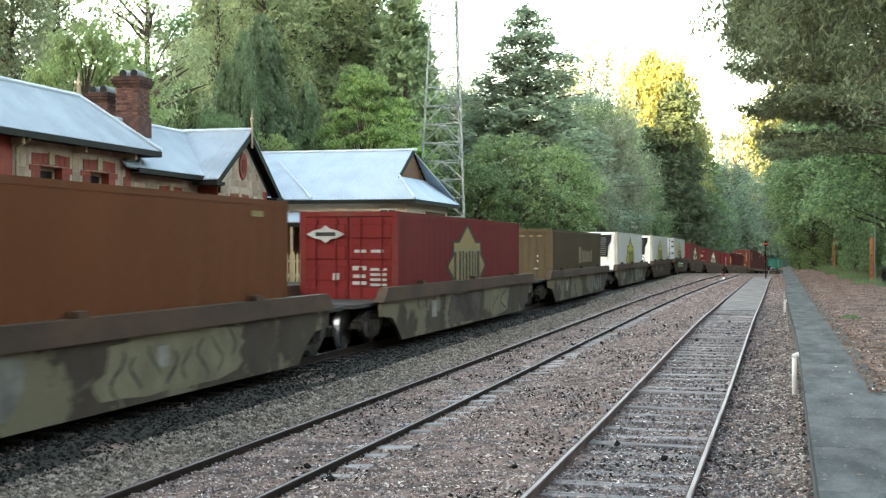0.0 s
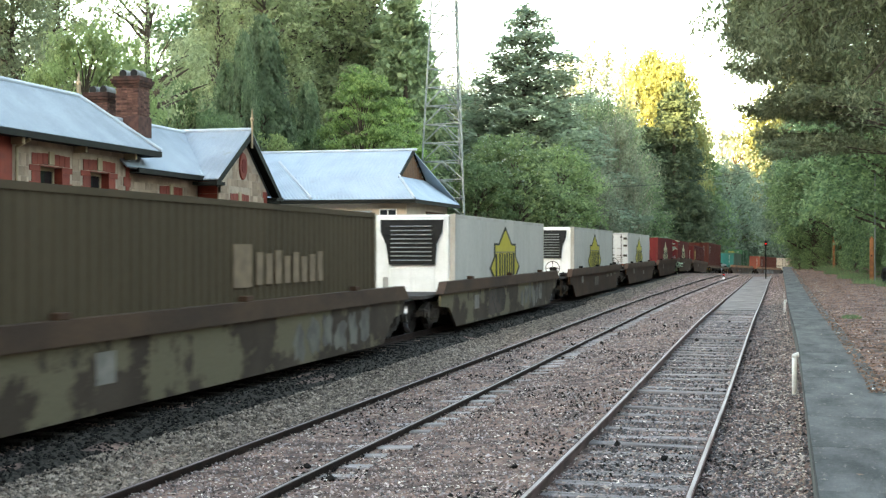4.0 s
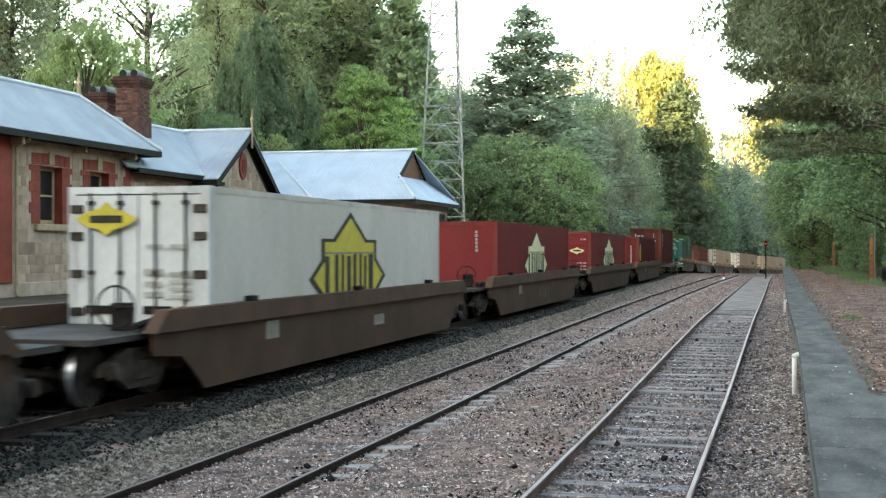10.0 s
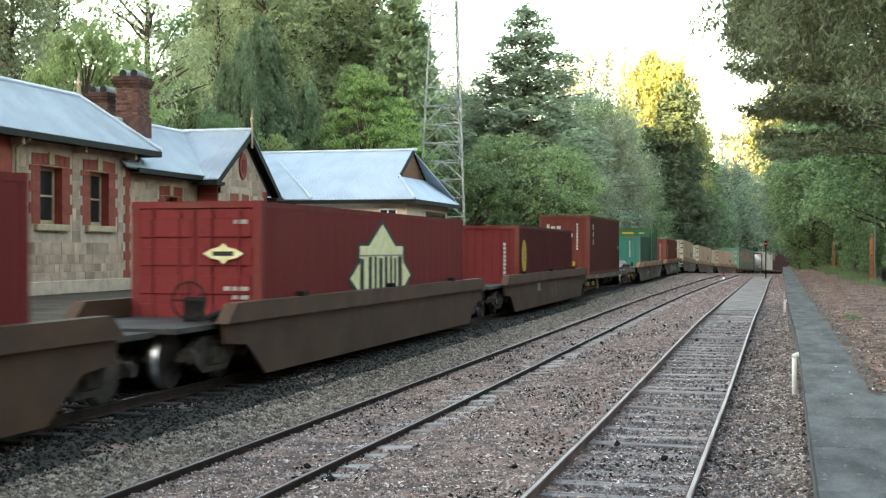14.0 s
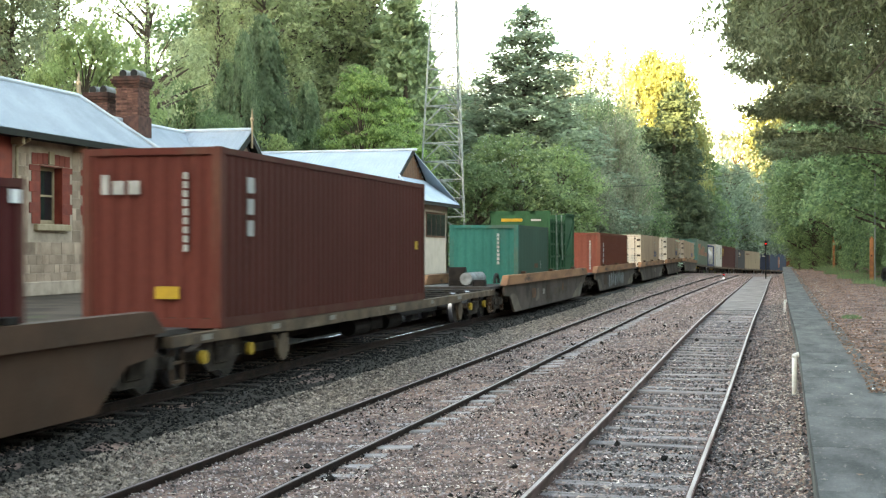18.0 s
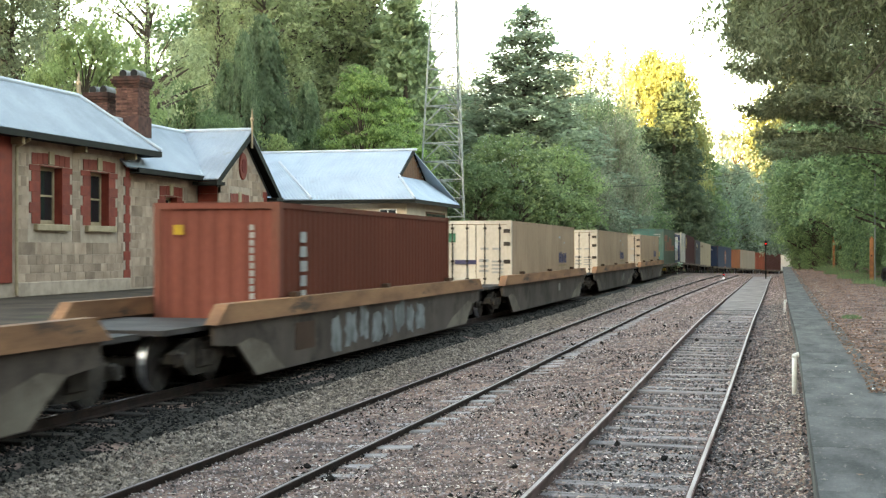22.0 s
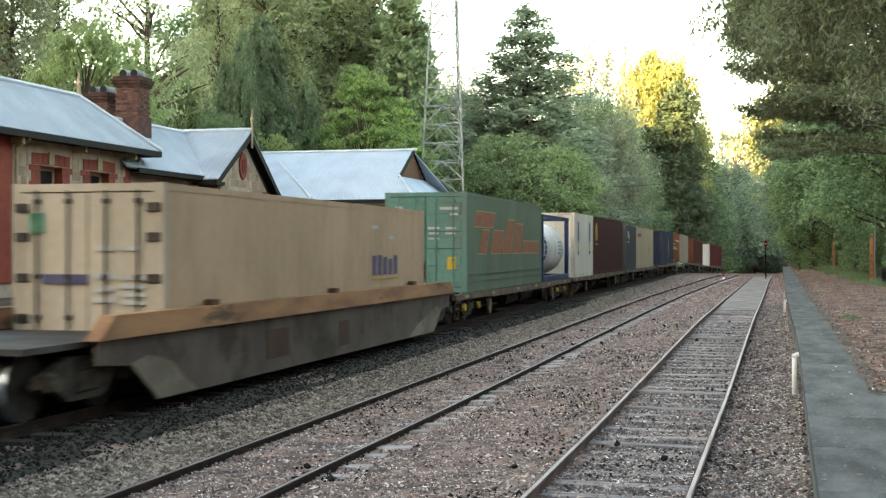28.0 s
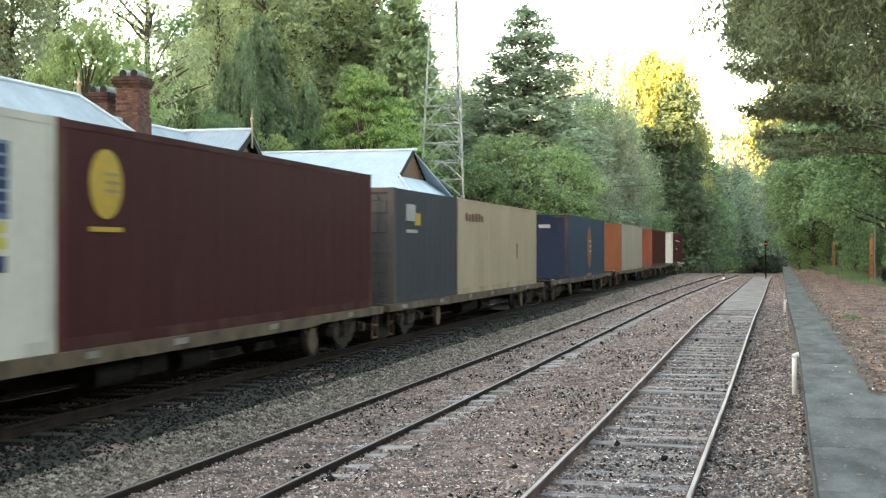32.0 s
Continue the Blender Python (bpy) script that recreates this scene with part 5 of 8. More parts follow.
def frame_rack(s):
    """Green open-sided rack with a high solid end wall, braced posts and a solid far end."""
    t = tagged(empty("container_rack"), "tall green open-sided container rack with braced posts", "container", group="freight containers")
    p = paint((0.042, 0.115, 0.058))
    p2 = paint((0.052, 0.140, 0.068))
    L, H, w = 6.2, 3.26, 1.22
    h = L / 2
    bm = bmesh.new()
    end_sheet(bm, -w, w, 0.1, H, -h, 0.02, pitch=0.8, out=-1)
    box(bm, -w, w, -h, -h + 0.06, H - 0.14, H)
    part("end_wall", bm, p2, t, "green end wall with a yellow label")
    part("end_marking", B(-0.75, 0.1, -h - 0.02, -h - 0.006, H - 0.42, H - 0.30), "gold", t)
    part("end_marking", B(0.45, 0.85, -h - 0.02, -h - 0.006, H - 0.40, H - 0.33), "off_white", t)
    part("end_wall", B(-w, w, h - 0.06, h, 0.0, H), p, t)
    part("rack_floor", B(-w, w, -h, h, 0.0, 0.16), p, t)
    part("back_wall", B(-w, -w + 0.05, -h, h, 0.1, H), p, t)
    for y, q in ((-h + 0.10, 0.09), (-2.35, 0.07), (-1.75, 0.11), (-1.05, 0.07), (-0.45, 0.10), (0.15, 0.06), (0.7, 0.09), (h - 0.12, 0.08)):
        part("post", B(w - 0.14, w, y - q, y + q, 0.1, H - (0.1 if y > 0.5 else 0.3), bevel=0.01), p, t)
    part("gate_panel", B(w - 0.06, w - 0.03, 0.7, h, 0.16, H - 0.05), p2, t)
    for z in (0.45, 0.95, 1.45, 1.95, 2.45, 2.85):
        part("shelf_bar", B(w - 0.42, w - 0.02, -h + 0.1, 0.62, z - 0.045, z + 0.045, bevel=0.01), p, t)
    for y0, y1, z0, z1 in ((0.75, h - 0.1, 0.2, 1.4), (0.75, h - 0.1, 1.5, 2.95), (-1.75, -0.45, 0.2, 1.45), (-1.75, -0.45, 2.85, 1.5)):
        bm = bmesh.new()
        rod(bm, (w, y0, z0), (w, y1, z1), 0.04, 6)
        part("brace", bm, p, t)
    for z in (1.44, H - 0.05):
        part("rail", B(w - 0.03, w + 0.02, 0.7, h, z - 0.045, z + 0.045), p, t)
    for y, z in ((-1.5, 0.5), (-0.2, 1.3)):
        bm = bmesh.new()
        rod(bm, (w + 0.02, y, z), (w + 0.02, y - 0.3, H - 0.1), 0.028, 6)
        part("strap", bm, "strap_grey", t, "grey-green lashing strap")
    place(t, s + h, 0.38)


def tank_container(s):
    """Tank in a blue open frame."""
    t = tagged(empty("tank_container"), "silver-white tank in a blue open container frame", "tank container", group="freight containers")
    L, H, w, h = 6.30, 2.59, 1.22, 3.15
    for sx in (-1, 1):
        for e in (-1, 1):
            part("corner_post", B(*sorted((sx * (w - 0.16), sx * w)), *sorted((e * (h - 0.17), e * h)), 0, H, bevel=0.01), "tank_blue", t)
        part("bottom_rail", B(*sorted((sx * (w - 0.12), sx * w)), -h, h, 0.0, 0.22, bevel=0.01), "tank_blue", t)
        part("top_rail", B(*sorted((sx * (w - 0.09), sx * w)), -h, h, H - 0.12, H, bevel=0.01), "tank_blue", t)
    for e in (-1, 1):
        y0, y1 = sorted((e * (h - 0.15), e * h))
        part("end_rail", B(-w, w, y0, y1, 0.0, 0.2), "tank_blue", t)
        part("end_rail", B(-w, w, y0, y1, H - 0.14, H), "tank_blue", t)
    bm = bmesh.new()
    n, prof = 36, [(-3.06, 0.02), (-3.04, 0.40), (-2.97, 0.75), (-2.84, 0.98), (-2.64, 1.08), (2.64, 1.08), (2.84, 0.98), (2.97, 0.75), (3.04, 0.40), (3.06, 0.02)]
    rings = [[bm.verts.new((r * math.cos(6.2832 * k / n), y, 1.27 + r * math.sin(6.2832 * k / n))) for k in range(n)] for y, r in prof]
    for a, b in zip(rings, rings[1:]):
        for k in range(n):
            bm.faces.new((a[k], a[(k + 1) % n], b[(k + 1) % n], b[k]))
    bmesh.ops.recalc_face_normals(bm, faces=bm.faces[:])
    shell = part("tank_shell", bm, "tank_shell", t, "off-white insulated tank shell", smooth=True)
    for y in (-2.2, -0.9, 0.6, 2.1):
        bm = bmesh.new()
        bmesh.ops.create_cone(bm, cap_ends=False, segments=36, radius1=1.092, radius2=1.092, depth=0.06, matrix=pose(0, y, 1.27, 90, 0, 0))
        part("band", bm, "galv", shell)
    bm = bmesh.new()
    for i in range(6):
        a = 0.62 - i * 0.19
        m = pose(0, 0, 1.27) @ Matrix.Rotation(-a, 4, "Y")
        bmesh.ops.create_cube(bm, size=1, matrix=m @ pose(1.097, -1.75, 0) @ Matrix.Diagonal((0.012, 0.42, 0.17, 1)))
    part("lettering", bm, "tank_blue", shell, "dark blue upright lettering bars")
    bm = bmesh.new()
    for i in range(4):
        a = 0.25 - i * 0.14
        m = pose(0, 0, 1.27) @ Matrix.Rotation(-a, 4, "Y")
        bmesh.ops.create_cube(bm, size=1, matrix=m @ pose(1.097, 1.6 - 0.1 * (i % 2), 0) @ Matrix.Diagonal((0.01, 0.8 - 0.2 * (i % 2), 0.05, 1)))
    part("lettering", bm, "cowl", shell, "faint grey lettering bars")
    bm = bmesh.new()
    box(bm, -0.3, 0.3, -2.4, 2.4, H - 0.24, H - 0.2)
    part("walkway", bm, "galv", t)
    place(t, s + h, 0.87)


frame_rack(229.3)
tank_container(339.4)


# ---- the old station cottage of cream stone with red brick quoins ----
ME_BLOCK = {}


def block_mesh(w, h, d, m):
    key = (round(w, 2), round(h, 2), round(d, 2), m)
    if key not in ME_BLOCK:
        bm = bmesh.new()
        box(bm, 0, key[2], 0, key[0], 0, key[1], bevel=min(0.012, key[2] * 0.4))
        me = bpy.data.meshes.new("stone")
        bm.to_mesh(me)
        bm.free()
        me.materials.append(M[m])
        ME_BLOCK[key] = me
    return ME_BLOCK[key]


def stone(parent, name, x, y, z, w, h, m, d=0.03):
    if w < 0.05 or h < 0.05:
        return
    o = new(name, block_mesh(w, h, d, m))
    o.parent = parent
    o.matrix_basis = pose(x + random.uniform(-0.006, 0.006), y, z)


def masonry(parent, X, y0, y1, z0, z1, holes, course=0.30, top=None):
    """Courses of dressed stone on a wall that faces +X, leaving the holes free. top(y): the wall's upper edge."""
    z, row = z0, 0
    while z < z1 - 0.06:
        tall = random.choice((0.8, 0.95, 1.0, 1.2)) * course
        hh = min(tall, z1 - z) - 0.010
        y = y0 + (0.0 if row % 2 else 0.22)
        edges = [y0] if row % 2 else [y0, y]
        while y < y1:
            y += random.choice((0.26, 0.36, 0.44, 0.55, 0.70))
            edges.append(min(y, y1))
        for a, b in zip(edges, edges[1:]):
            spans = [(a, b)]
            for (h0, h1, g0, g1) in holes:
                if z + hh > g0 + 0.02 and z < g1 - 0.02:
                    spans = [s for (p, q) in spans for s in ((p, min(q, h0)), (max(p, h1), q)) if s[1] - s[0] > 0.05]
            for p, q in spans:
                if top and (z + hh > top(p) or z + hh > top(q)):
                    continue
                stone(parent, "stone", X, p + 0.005, z, q - p - 0.010, hh, "cream_stone", 0.012)
        z += tall
        row += 1


def quoins(parent, X, y0, y1, z0, z1, both=True, h=0.30, tooth=0.13, left=True, right=True):
    """Red toothed brick dressing up a strip of wall."""
    z, i = z0, 0
    while z < z1 - 0.05:
        k = tooth if i % 2 else 0
        a = y0 - (k if left else 0)
        b = y1 + (k if right else 0)
        stone(parent, "quoin", X, a, z, b - a, min(h, z1 - z) - 0.004, "red_paint", 0.022)
        z += h
        i += 1


def sash_window(parent, X, y0, y1, z0, z1):
    """Deeply recessed timber sash window with its stone sill."""
    bm = bmesh.new()
    for a, b, c, d in ((y0, y0 + 0.10, z0, z1), (y1 - 0.10, y1, z0, z1), (y0, y1, z1 - 0.10, z1), (y0, y1, z0, z0 + 0.12), (y0, y1, (z0 + z1) / 2 - 0.03, (z0 + z1) / 2 + 0.03)):
        box(bm, X - 0.31, X - 0.24, a, b, c, d)
    w = part("window", bm, "tan_trim", parent, "tan timber sash window")
    part("pane", B(X - 0.29, X - 0.275, y0 + 0.10, y1 - 0.10, z0 + 0.12, (z0 + z1) / 2 - 0.03), "glass", w)
    part("pane", B(X - 0.29, X - 0.275, y0 + 0.10, y1 - 0.10, (z0 + z1) / 2 + 0.03, z1 - 0.10), "glass", w)
    part("window_sill", B(X - 0.30, X + 0.14, y0 - 0.30, y1 + 0.30, z0 - 0.20, z0 - 0.005, bevel=0.02), "tan_trim", parent, "painted stone window sill")


def window_dressing(parent, X, y0, y1, z0, z1):
    """Reveals and red toothed surround with a cream keystone."""
    for a in (y0 - 0.42, y1 + 0.02):
        quoins(parent, X, a, a + 0.40, z0, z1 + 0.02, left=a < y0, right=a > y0)
    n = 7
    for i in range(n):
        a = y0 - 0.42 + i * (y1 - y0 + 0.84) / n
        k = i == n // 2
        rise = 0.03 + 0.035 * (3 - abs(i - 3)) / 3
        stone(parent, "keystone" if k else "arch_brick", X, a, z1 + rise, (y1 - y0 + 0.84) / n - 0.004, 0.38 if k else 0.33, "tan_trim" if k else "red_paint", 0.05 if k else 0.022)
    for a in (y0 - 0.015, y1 - 0.012):
        part("reveal", B(X - 0.30, X + 0.02, a, a + 0.027, z0 + 0.004, z1 + 0.03), "red_paint", parent)
    part("reveal", B(X - 0.30, X + 0.01, y0 + 0.012, y1 - 0.012, z1 + 0.003, z1 + 0.028), "red_paint", parent)


def holed_wall(parent, X, y0, y1, z0, z1, holes, thick=0.35, m="mortar"):
    """Wall facing +X with openings cut through, as one joined mesh."""
    ys = sorted({y0, y1, *(h[0] for h in holes), *(h[1] for h in holes)})
    zs = sorted({z0, z1, *(h[2] for h in holes), *(h[3] for h in holes)})

    def solid(j, k):
        if not (0 <= j < len(ys) - 1 and 0 <= k < len(zs) - 1):
            return False
        y, z = (ys[j] + ys[j + 1]) / 2, (zs[k] + zs[k + 1]) / 2
        return not any(p < y < q and r < z < u for p, q, r, u in holes)

    bm, seen = bmesh.new(), {}

    def vert(j, k, x):
        if (j, k, x) not in seen:
            seen[(j, k, x)] = bm.verts.new((x, ys[j], zs[k]))
        return seen[(j, k, x)]

    for j in range(len(ys) - 1):
        for k in range(len(zs) - 1):
            if solid(j, k):
                ring = ((j, k), (j + 1, k), (j + 1, k + 1), (j, k + 1))
                for x in (X, X - thick):
                    bm.faces.new([vert(*q, x) for q in ring])
                for i, (dj, dk) in enumerate(((0, -1), (1, 0), (0, 1), (-1, 0))):
                    if not solid(j + dj, k + dk):
                        p, q = ring[i], ring[(i + 1) % 4]
                        bm.faces.new((vert(*p, X), vert(*q, X), vert(*q, X - thick), vert(*p, X - thick)))
    bmesh.ops.recalc_face_normals(bm, faces=bm.faces[:])
    return part("wall", bm, m, parent, "coursed cream stone wall")


def ribbed_roof(name, parent, a, b, c, d, rib=0.19, thick=0.05, m="iron_roof"):
    """Corrugated sheet: a-b along the eave, d-c along the top, ribs running up the slope."""
    a, b, c, d = (Vector(p) for p in (a, b, c, d))
    n = max(4, int((b - a).length / rib) * 2)
    nor = (b - a).cross(d - a).normalized()
    if nor.z < 0:
        nor = -nor
    v, f = [], []
    for i in range(n + 1):
        t = i / n
        k = 0.02 if i % 2 else 0.0
        v += [a.lerp(b, t) + nor * k, d.lerp(c, t) + nor * k, a.lerp(b, t) - nor * thick, d.lerp(c, t) - nor * thick]
    for i in range(n):
        q = i * 4
        f += [(q, q + 4, q + 5, q + 1), (q + 2, q + 3, q + 7, q + 6), (q, q + 2, q + 6, q + 4), (q + 1, q + 5, q + 7, q + 3)]
    f += [(0, 1, 3, 2), (n * 4, n * 4 + 2, n * 4 + 3, n * 4 + 1)]
    return bulk(name, [tuple(p) for p in v], f, m, parent)


def cap(parent, p, q, r=0.07, m="iron_cap", name="ridge_cap"):
    bm = bmesh.new()
    rod(bm, p, q, r, 8)
    return part(name, bm, m, parent)


def cottage():
    t = tagged(empty("cottage"), "old cream stone cottage with red quoins and pale iron roof", "house")
    F = 0.86
    # tall block
    X, holes = -20.2, [(32.05, 33.22, 2.85, 4.50), (34.80, 35.92, 2.85, 4.50), (27.2, 28.2, 2.85, 4.5)]
    holed_wall(t, X, 24.0, 37.2, F - 0.3, 5.32, holes)
    cut = [(a - 0.56, b + 0.56, c - 0.2, d + 0.42) for a, b, c, d in holes]
    masonry(t, X, 30.9, 37.2, F, 5.25, cut + [(36.85, 37.3, 0, 9)])
    for a, b, c, d in holes:
        sash_window(t, X, a, b, c, d)
        window_dressing(t, X, a, b, c, d)
    part("plinth", B(X - 0.02, X + 0.07, 30.9, 37.22, F - 0.06, F + 0.34, bevel=0.02), "mortar", t, "rendered plinth of the wall")
    quoins(t, X, 37.0, 37.24, F, 5.25, right=False)
    part("pilaster", B(X - 0.02, X + 0.06, 29.3, 30.62, F + 0.34, 5.2, bevel=0.01), "red_paint", t, "red painted pier at the corner of the wall")
    bm = bmesh.new()
    rod(bm, (X + 0.10, 30.76, F), (X + 0.10, 30.76, 4.95), 0.05, 10)
    rod(bm, (X + 0.10, 30.76, 4.95), (X + 0.52, 30.76, 5.15), 0.05, 10)
    part("downpipe", bm, "tan_trim", t, "tan painted downpipe", smooth=False)
    # solid black fill paints the darkness of the rooms behind the windows
    part("interior_shade_block", B(-24.2, -20.6, 24, 37.2, F - 0.3, 5.32), "black", t, "black block standing in for the unlit rooms")
    ribbed_roof("roof", t, (-19.62, 24.0, 5.36), (-19.62, 38.3, 5.36), (-21.54, 36.4, 7.02), (-21.54, 24.0, 7.02))
    ribbed_roof("roof", t, (-23.5, 38.3, 5.36), (-23.5, 24.0, 5.36), (-21.54, 24.0, 7.02), (-21.54, 36.4, 7.02))
    ribbed_roof("roof", t, (-19.62, 38.3, 5.36), (-23.5, 38.3, 5.36), (-21.56, 36.4, 7.02), (-21.52, 36.4, 7.02))
    cap(t, (-21.54, 24, 7.06), (-21.54, 36.4, 7.06))
    cap(t, (-21.54, 36.4, 7.06), (-19.60, 38.32, 5.40))
    part("fascia", B(-19.66, -19.58, 24, 38.34, 5.17, 5.35), "dark_trim", t, "dark gutter and fascia")
    part("soffit", B(-20.3, -19.66, 24, 38.3, 5.20, 5.25), "dark_trim", t)
    part("fascia", B(-23.5, -19.6, 38.26, 38.34, 5.17, 5.35), "dark_trim", t)
    bm = bmesh.new()
    rod(bm, (-21.54, 36.42, 6.95), (-21.54, 36.42, 7.50), 0.07, 8)
    rod(bm, (-21.54, 36.42, 7.50), (-21.54, 36.42, 7.85), 0.06, 8, 0.01)
    bmesh.ops.create_uvsphere(bm, u_segments=8, v_segments=6, radius=0.10, matrix=pose(-21.54, 36.42, 7.45))
    part("finial", bm, "tan_trim", t, "turned timber finial")
    for y in (30.6, 33.85, 36.9):
        part("bracket", B(-20.17, -19.75, y - 0.06, y + 0.06, 5.0, 5.2, bevel=0.02), "tan_trim", t)
    # link block
    X, holes = -20.4, [(40.15, 41.05, 2.05, 3.95)]
    holed_wall(t, X, 37.2, 43.0, F - 0.3, 4.74, holes)
    cut = [(a - 0.56, b + 0.56, c - 0.2, d + 0.42) for a, b, c, d in holes]
    masonry(t, X, 37.55, 42.6, F, 4.66, cut)
    for a, b, c, d in holes:
        sash_window(t, X, a, b, c, d)
        window_dressing(t, X, a, b, c, d)
    quoins(t, X, 37.26, 37.55, F, 4.66, left=False)
    # same black fill for the unlit rooms of the link and gable
    part("interior_shade_block", B(-24.0, -20.8, 37.3, 47.0, F - 0.3, 4.74), "black", t, "black block standing in for the unlit rooms")
    ribbed_roof("roof", t, (-19.9, 36.6, 4.78), (-19.9, 46.0, 4.78), (-22.05, 46.0, 6.62), (-22.05, 36.6, 6.62))
    ribbed_roof("roof", t, (-24.2, 46.0, 4.78), (-24.2, 36.6, 4.78), (-22.05, 36.6, 6.62), (-22.05, 46.0, 6.62))
    cap(t, (-22.05, 36.6, 6.66), (-22.05, 45.5, 6.66))
    part("fascia", B(-19.94, -19.86, 37.3, 42.6, 4.61, 4.77), "dark_trim", t, "dark gutter and fascia")
    part("soffit", B(-20.4, -19.94, 37.3, 42.6, 4.62, 4.66), "dark_trim", t)
    # gable
    X, yc, apex = -19.6, 45.1, 6.55
    holes = [(44.25, 45.15, 2.0, 3.85)]

    def rake(y):
        return apex - 0.30 - abs(y - yc) * 0.80

    bm = bmesh.new()
    prism(bm, [(42.75, F - 0.3), (44.25, F - 0.3), (44.25, rake(44.25)), (42.75, rake(42.75))], X - 0.35, X, "x")
    prism(bm, [(44.25, F - 0.3), (45.15, F - 0.3), (45.15, 2.0), (44.25, 2.0)], X - 0.35, X, "x")
    prism(bm, [(44.25, 3.85), (45.15, 3.85), (45.15, rake(45.15)), (45.1, rake(45.1)), (44.25, rake(44.25))], X - 0.35, X, "x")
    prism(bm, [(45.15, F - 0.3), (47.35, F - 0.3), (47.35, rake(47.35)), (45.15, rake(45.15))], X - 0.35, X, "x")
    part("gable_wall", bm, "mortar", t, "cream stone gable wall")
    cut = [(a - 0.56, b + 0.56, c - 0.2, d + 0.42) for a, b, c, d in holes] + [(44.6, 45.4, 4.75, 5.75)]
    masonry(t, X, 42.8, 47.0, F, apex, cut, top=rake)
    for a, b, c, d in holes:
        sash_window(t, X, a, b, c, d)
        window_dressing(t, X, a, b, c, d)
    quoins(t, X, 47.06, 47.38, F, 4.4, right=False)
    for z in np.arange(F, 4.6, 0.3):
        part("return_quoin", B(X - 0.78, X - 0.02, 42.71, 42.752, float(z), float(z) + 0.29), "red_paint", t)
    bm = bmesh.new()
    box(bm, X - 0.8, X, 42.752, 43.0, F - 0.3, 4.6)
    part("return_wall", bm, "mortar", t)
    bm = bmesh.new()
    bmesh.ops.create_cone(bm, cap_ends=True, segments=24, radius1=0.44, radius2=0.40, depth=0.07, matrix=pose(X + 0.02, 44.98, 5.30, 0, 90, 0) @ Matrix.Diagonal((1.25, 0.85, 1, 1)))
    v = part("round_vent", bm, "red_paint", t, "oval red gable vent")
    bm = bmesh.new()
    bmesh.ops.create_cone(bm, cap_ends=True, segments=20, radius1=0.22, radius2=0.22, depth=0.02, matrix=pose(X + 0.06, 44.98, 5.30, 0, 90, 0) @ Matrix.Diagonal((1.25, 0.85, 1, 1)))
    part("vent_hole", bm, mat("vent_red", (0.16, 0.03, 0.025), None, 0.8), v)
    e0, e1 = (yc - 3.05, 4.30), (yc + 3.05, 4.30)
    ribbed_roof("roof", t, (X - 3.2, e0[0], 4.66), (X + 0.32, e0[0], 4.66), (X + 0.32, yc, apex + 0.12), (X - 3.2, yc, apex + 0.12))
    ribbed_roof("roof", t, (X + 0.32, e1[0], 4.30), (X - 4.4, e1[0], 4.30), (X - 4.4, yc, apex + 0.12), (X + 0.32, yc, apex + 0.12))
    cap(t, (X - 3.0, yc, apex + 0.16), (X + 0.32, yc, apex + 0.16))
    cap(t, (-22.3, yc - 0.4, 6.58), (-19.95, 42.15, 4.80), 0.05)
    for sgn, ez in ((-1, 4.66), (1, 4.30)):
        bm = bmesh.new()
        prism(bm, [(yc, apex + 0.06), (yc + sgn * 3.08, ez - 0.04), (yc + sgn * 3.08, ez - 0.30), (yc, apex - 0.22)], X + 0.26, X + 0.33, "x")
        part("barge_board", bm, "dark_trim", t, "dark green barge board")
        bm = bmesh.new()
        prism(bm, [(yc, apex + 0.02), (yc + sgn * 3.0, ez - 0.10), (yc + sgn * 3.0, ez - 0.16), (yc, apex - 0.04)], X - 0.05, X + 0.26, "x")
        part("soffit", bm, "dark_trim", t)
        y0, y1 = sorted((yc + sgn * 2.5, yc + sgn * 3.2))
        part("gutter", B(X - 0.6, X + 0.36, y0, y1, ez - 0.22, ez - 0.10), "dark_trim", t)
    bm = bmesh.new()
    rod(bm, (X + 0.34, yc, apex - 0.55), (X + 0.34, yc, apex + 0.65), 0.045, 8)
    rod(bm, (X + 0.34, yc, apex + 0.65), (X + 0.34, yc, apex + 0.98), 0.05, 8, 0.008)
    bmesh.ops.create_uvsphere(bm, u_segments=8, v_segments=6, radius=0.085, matrix=pose(X + 0.34, yc, apex + 0.55))
    part("finial", bm, "tan_trim", t, "turned timber finial")
    return t


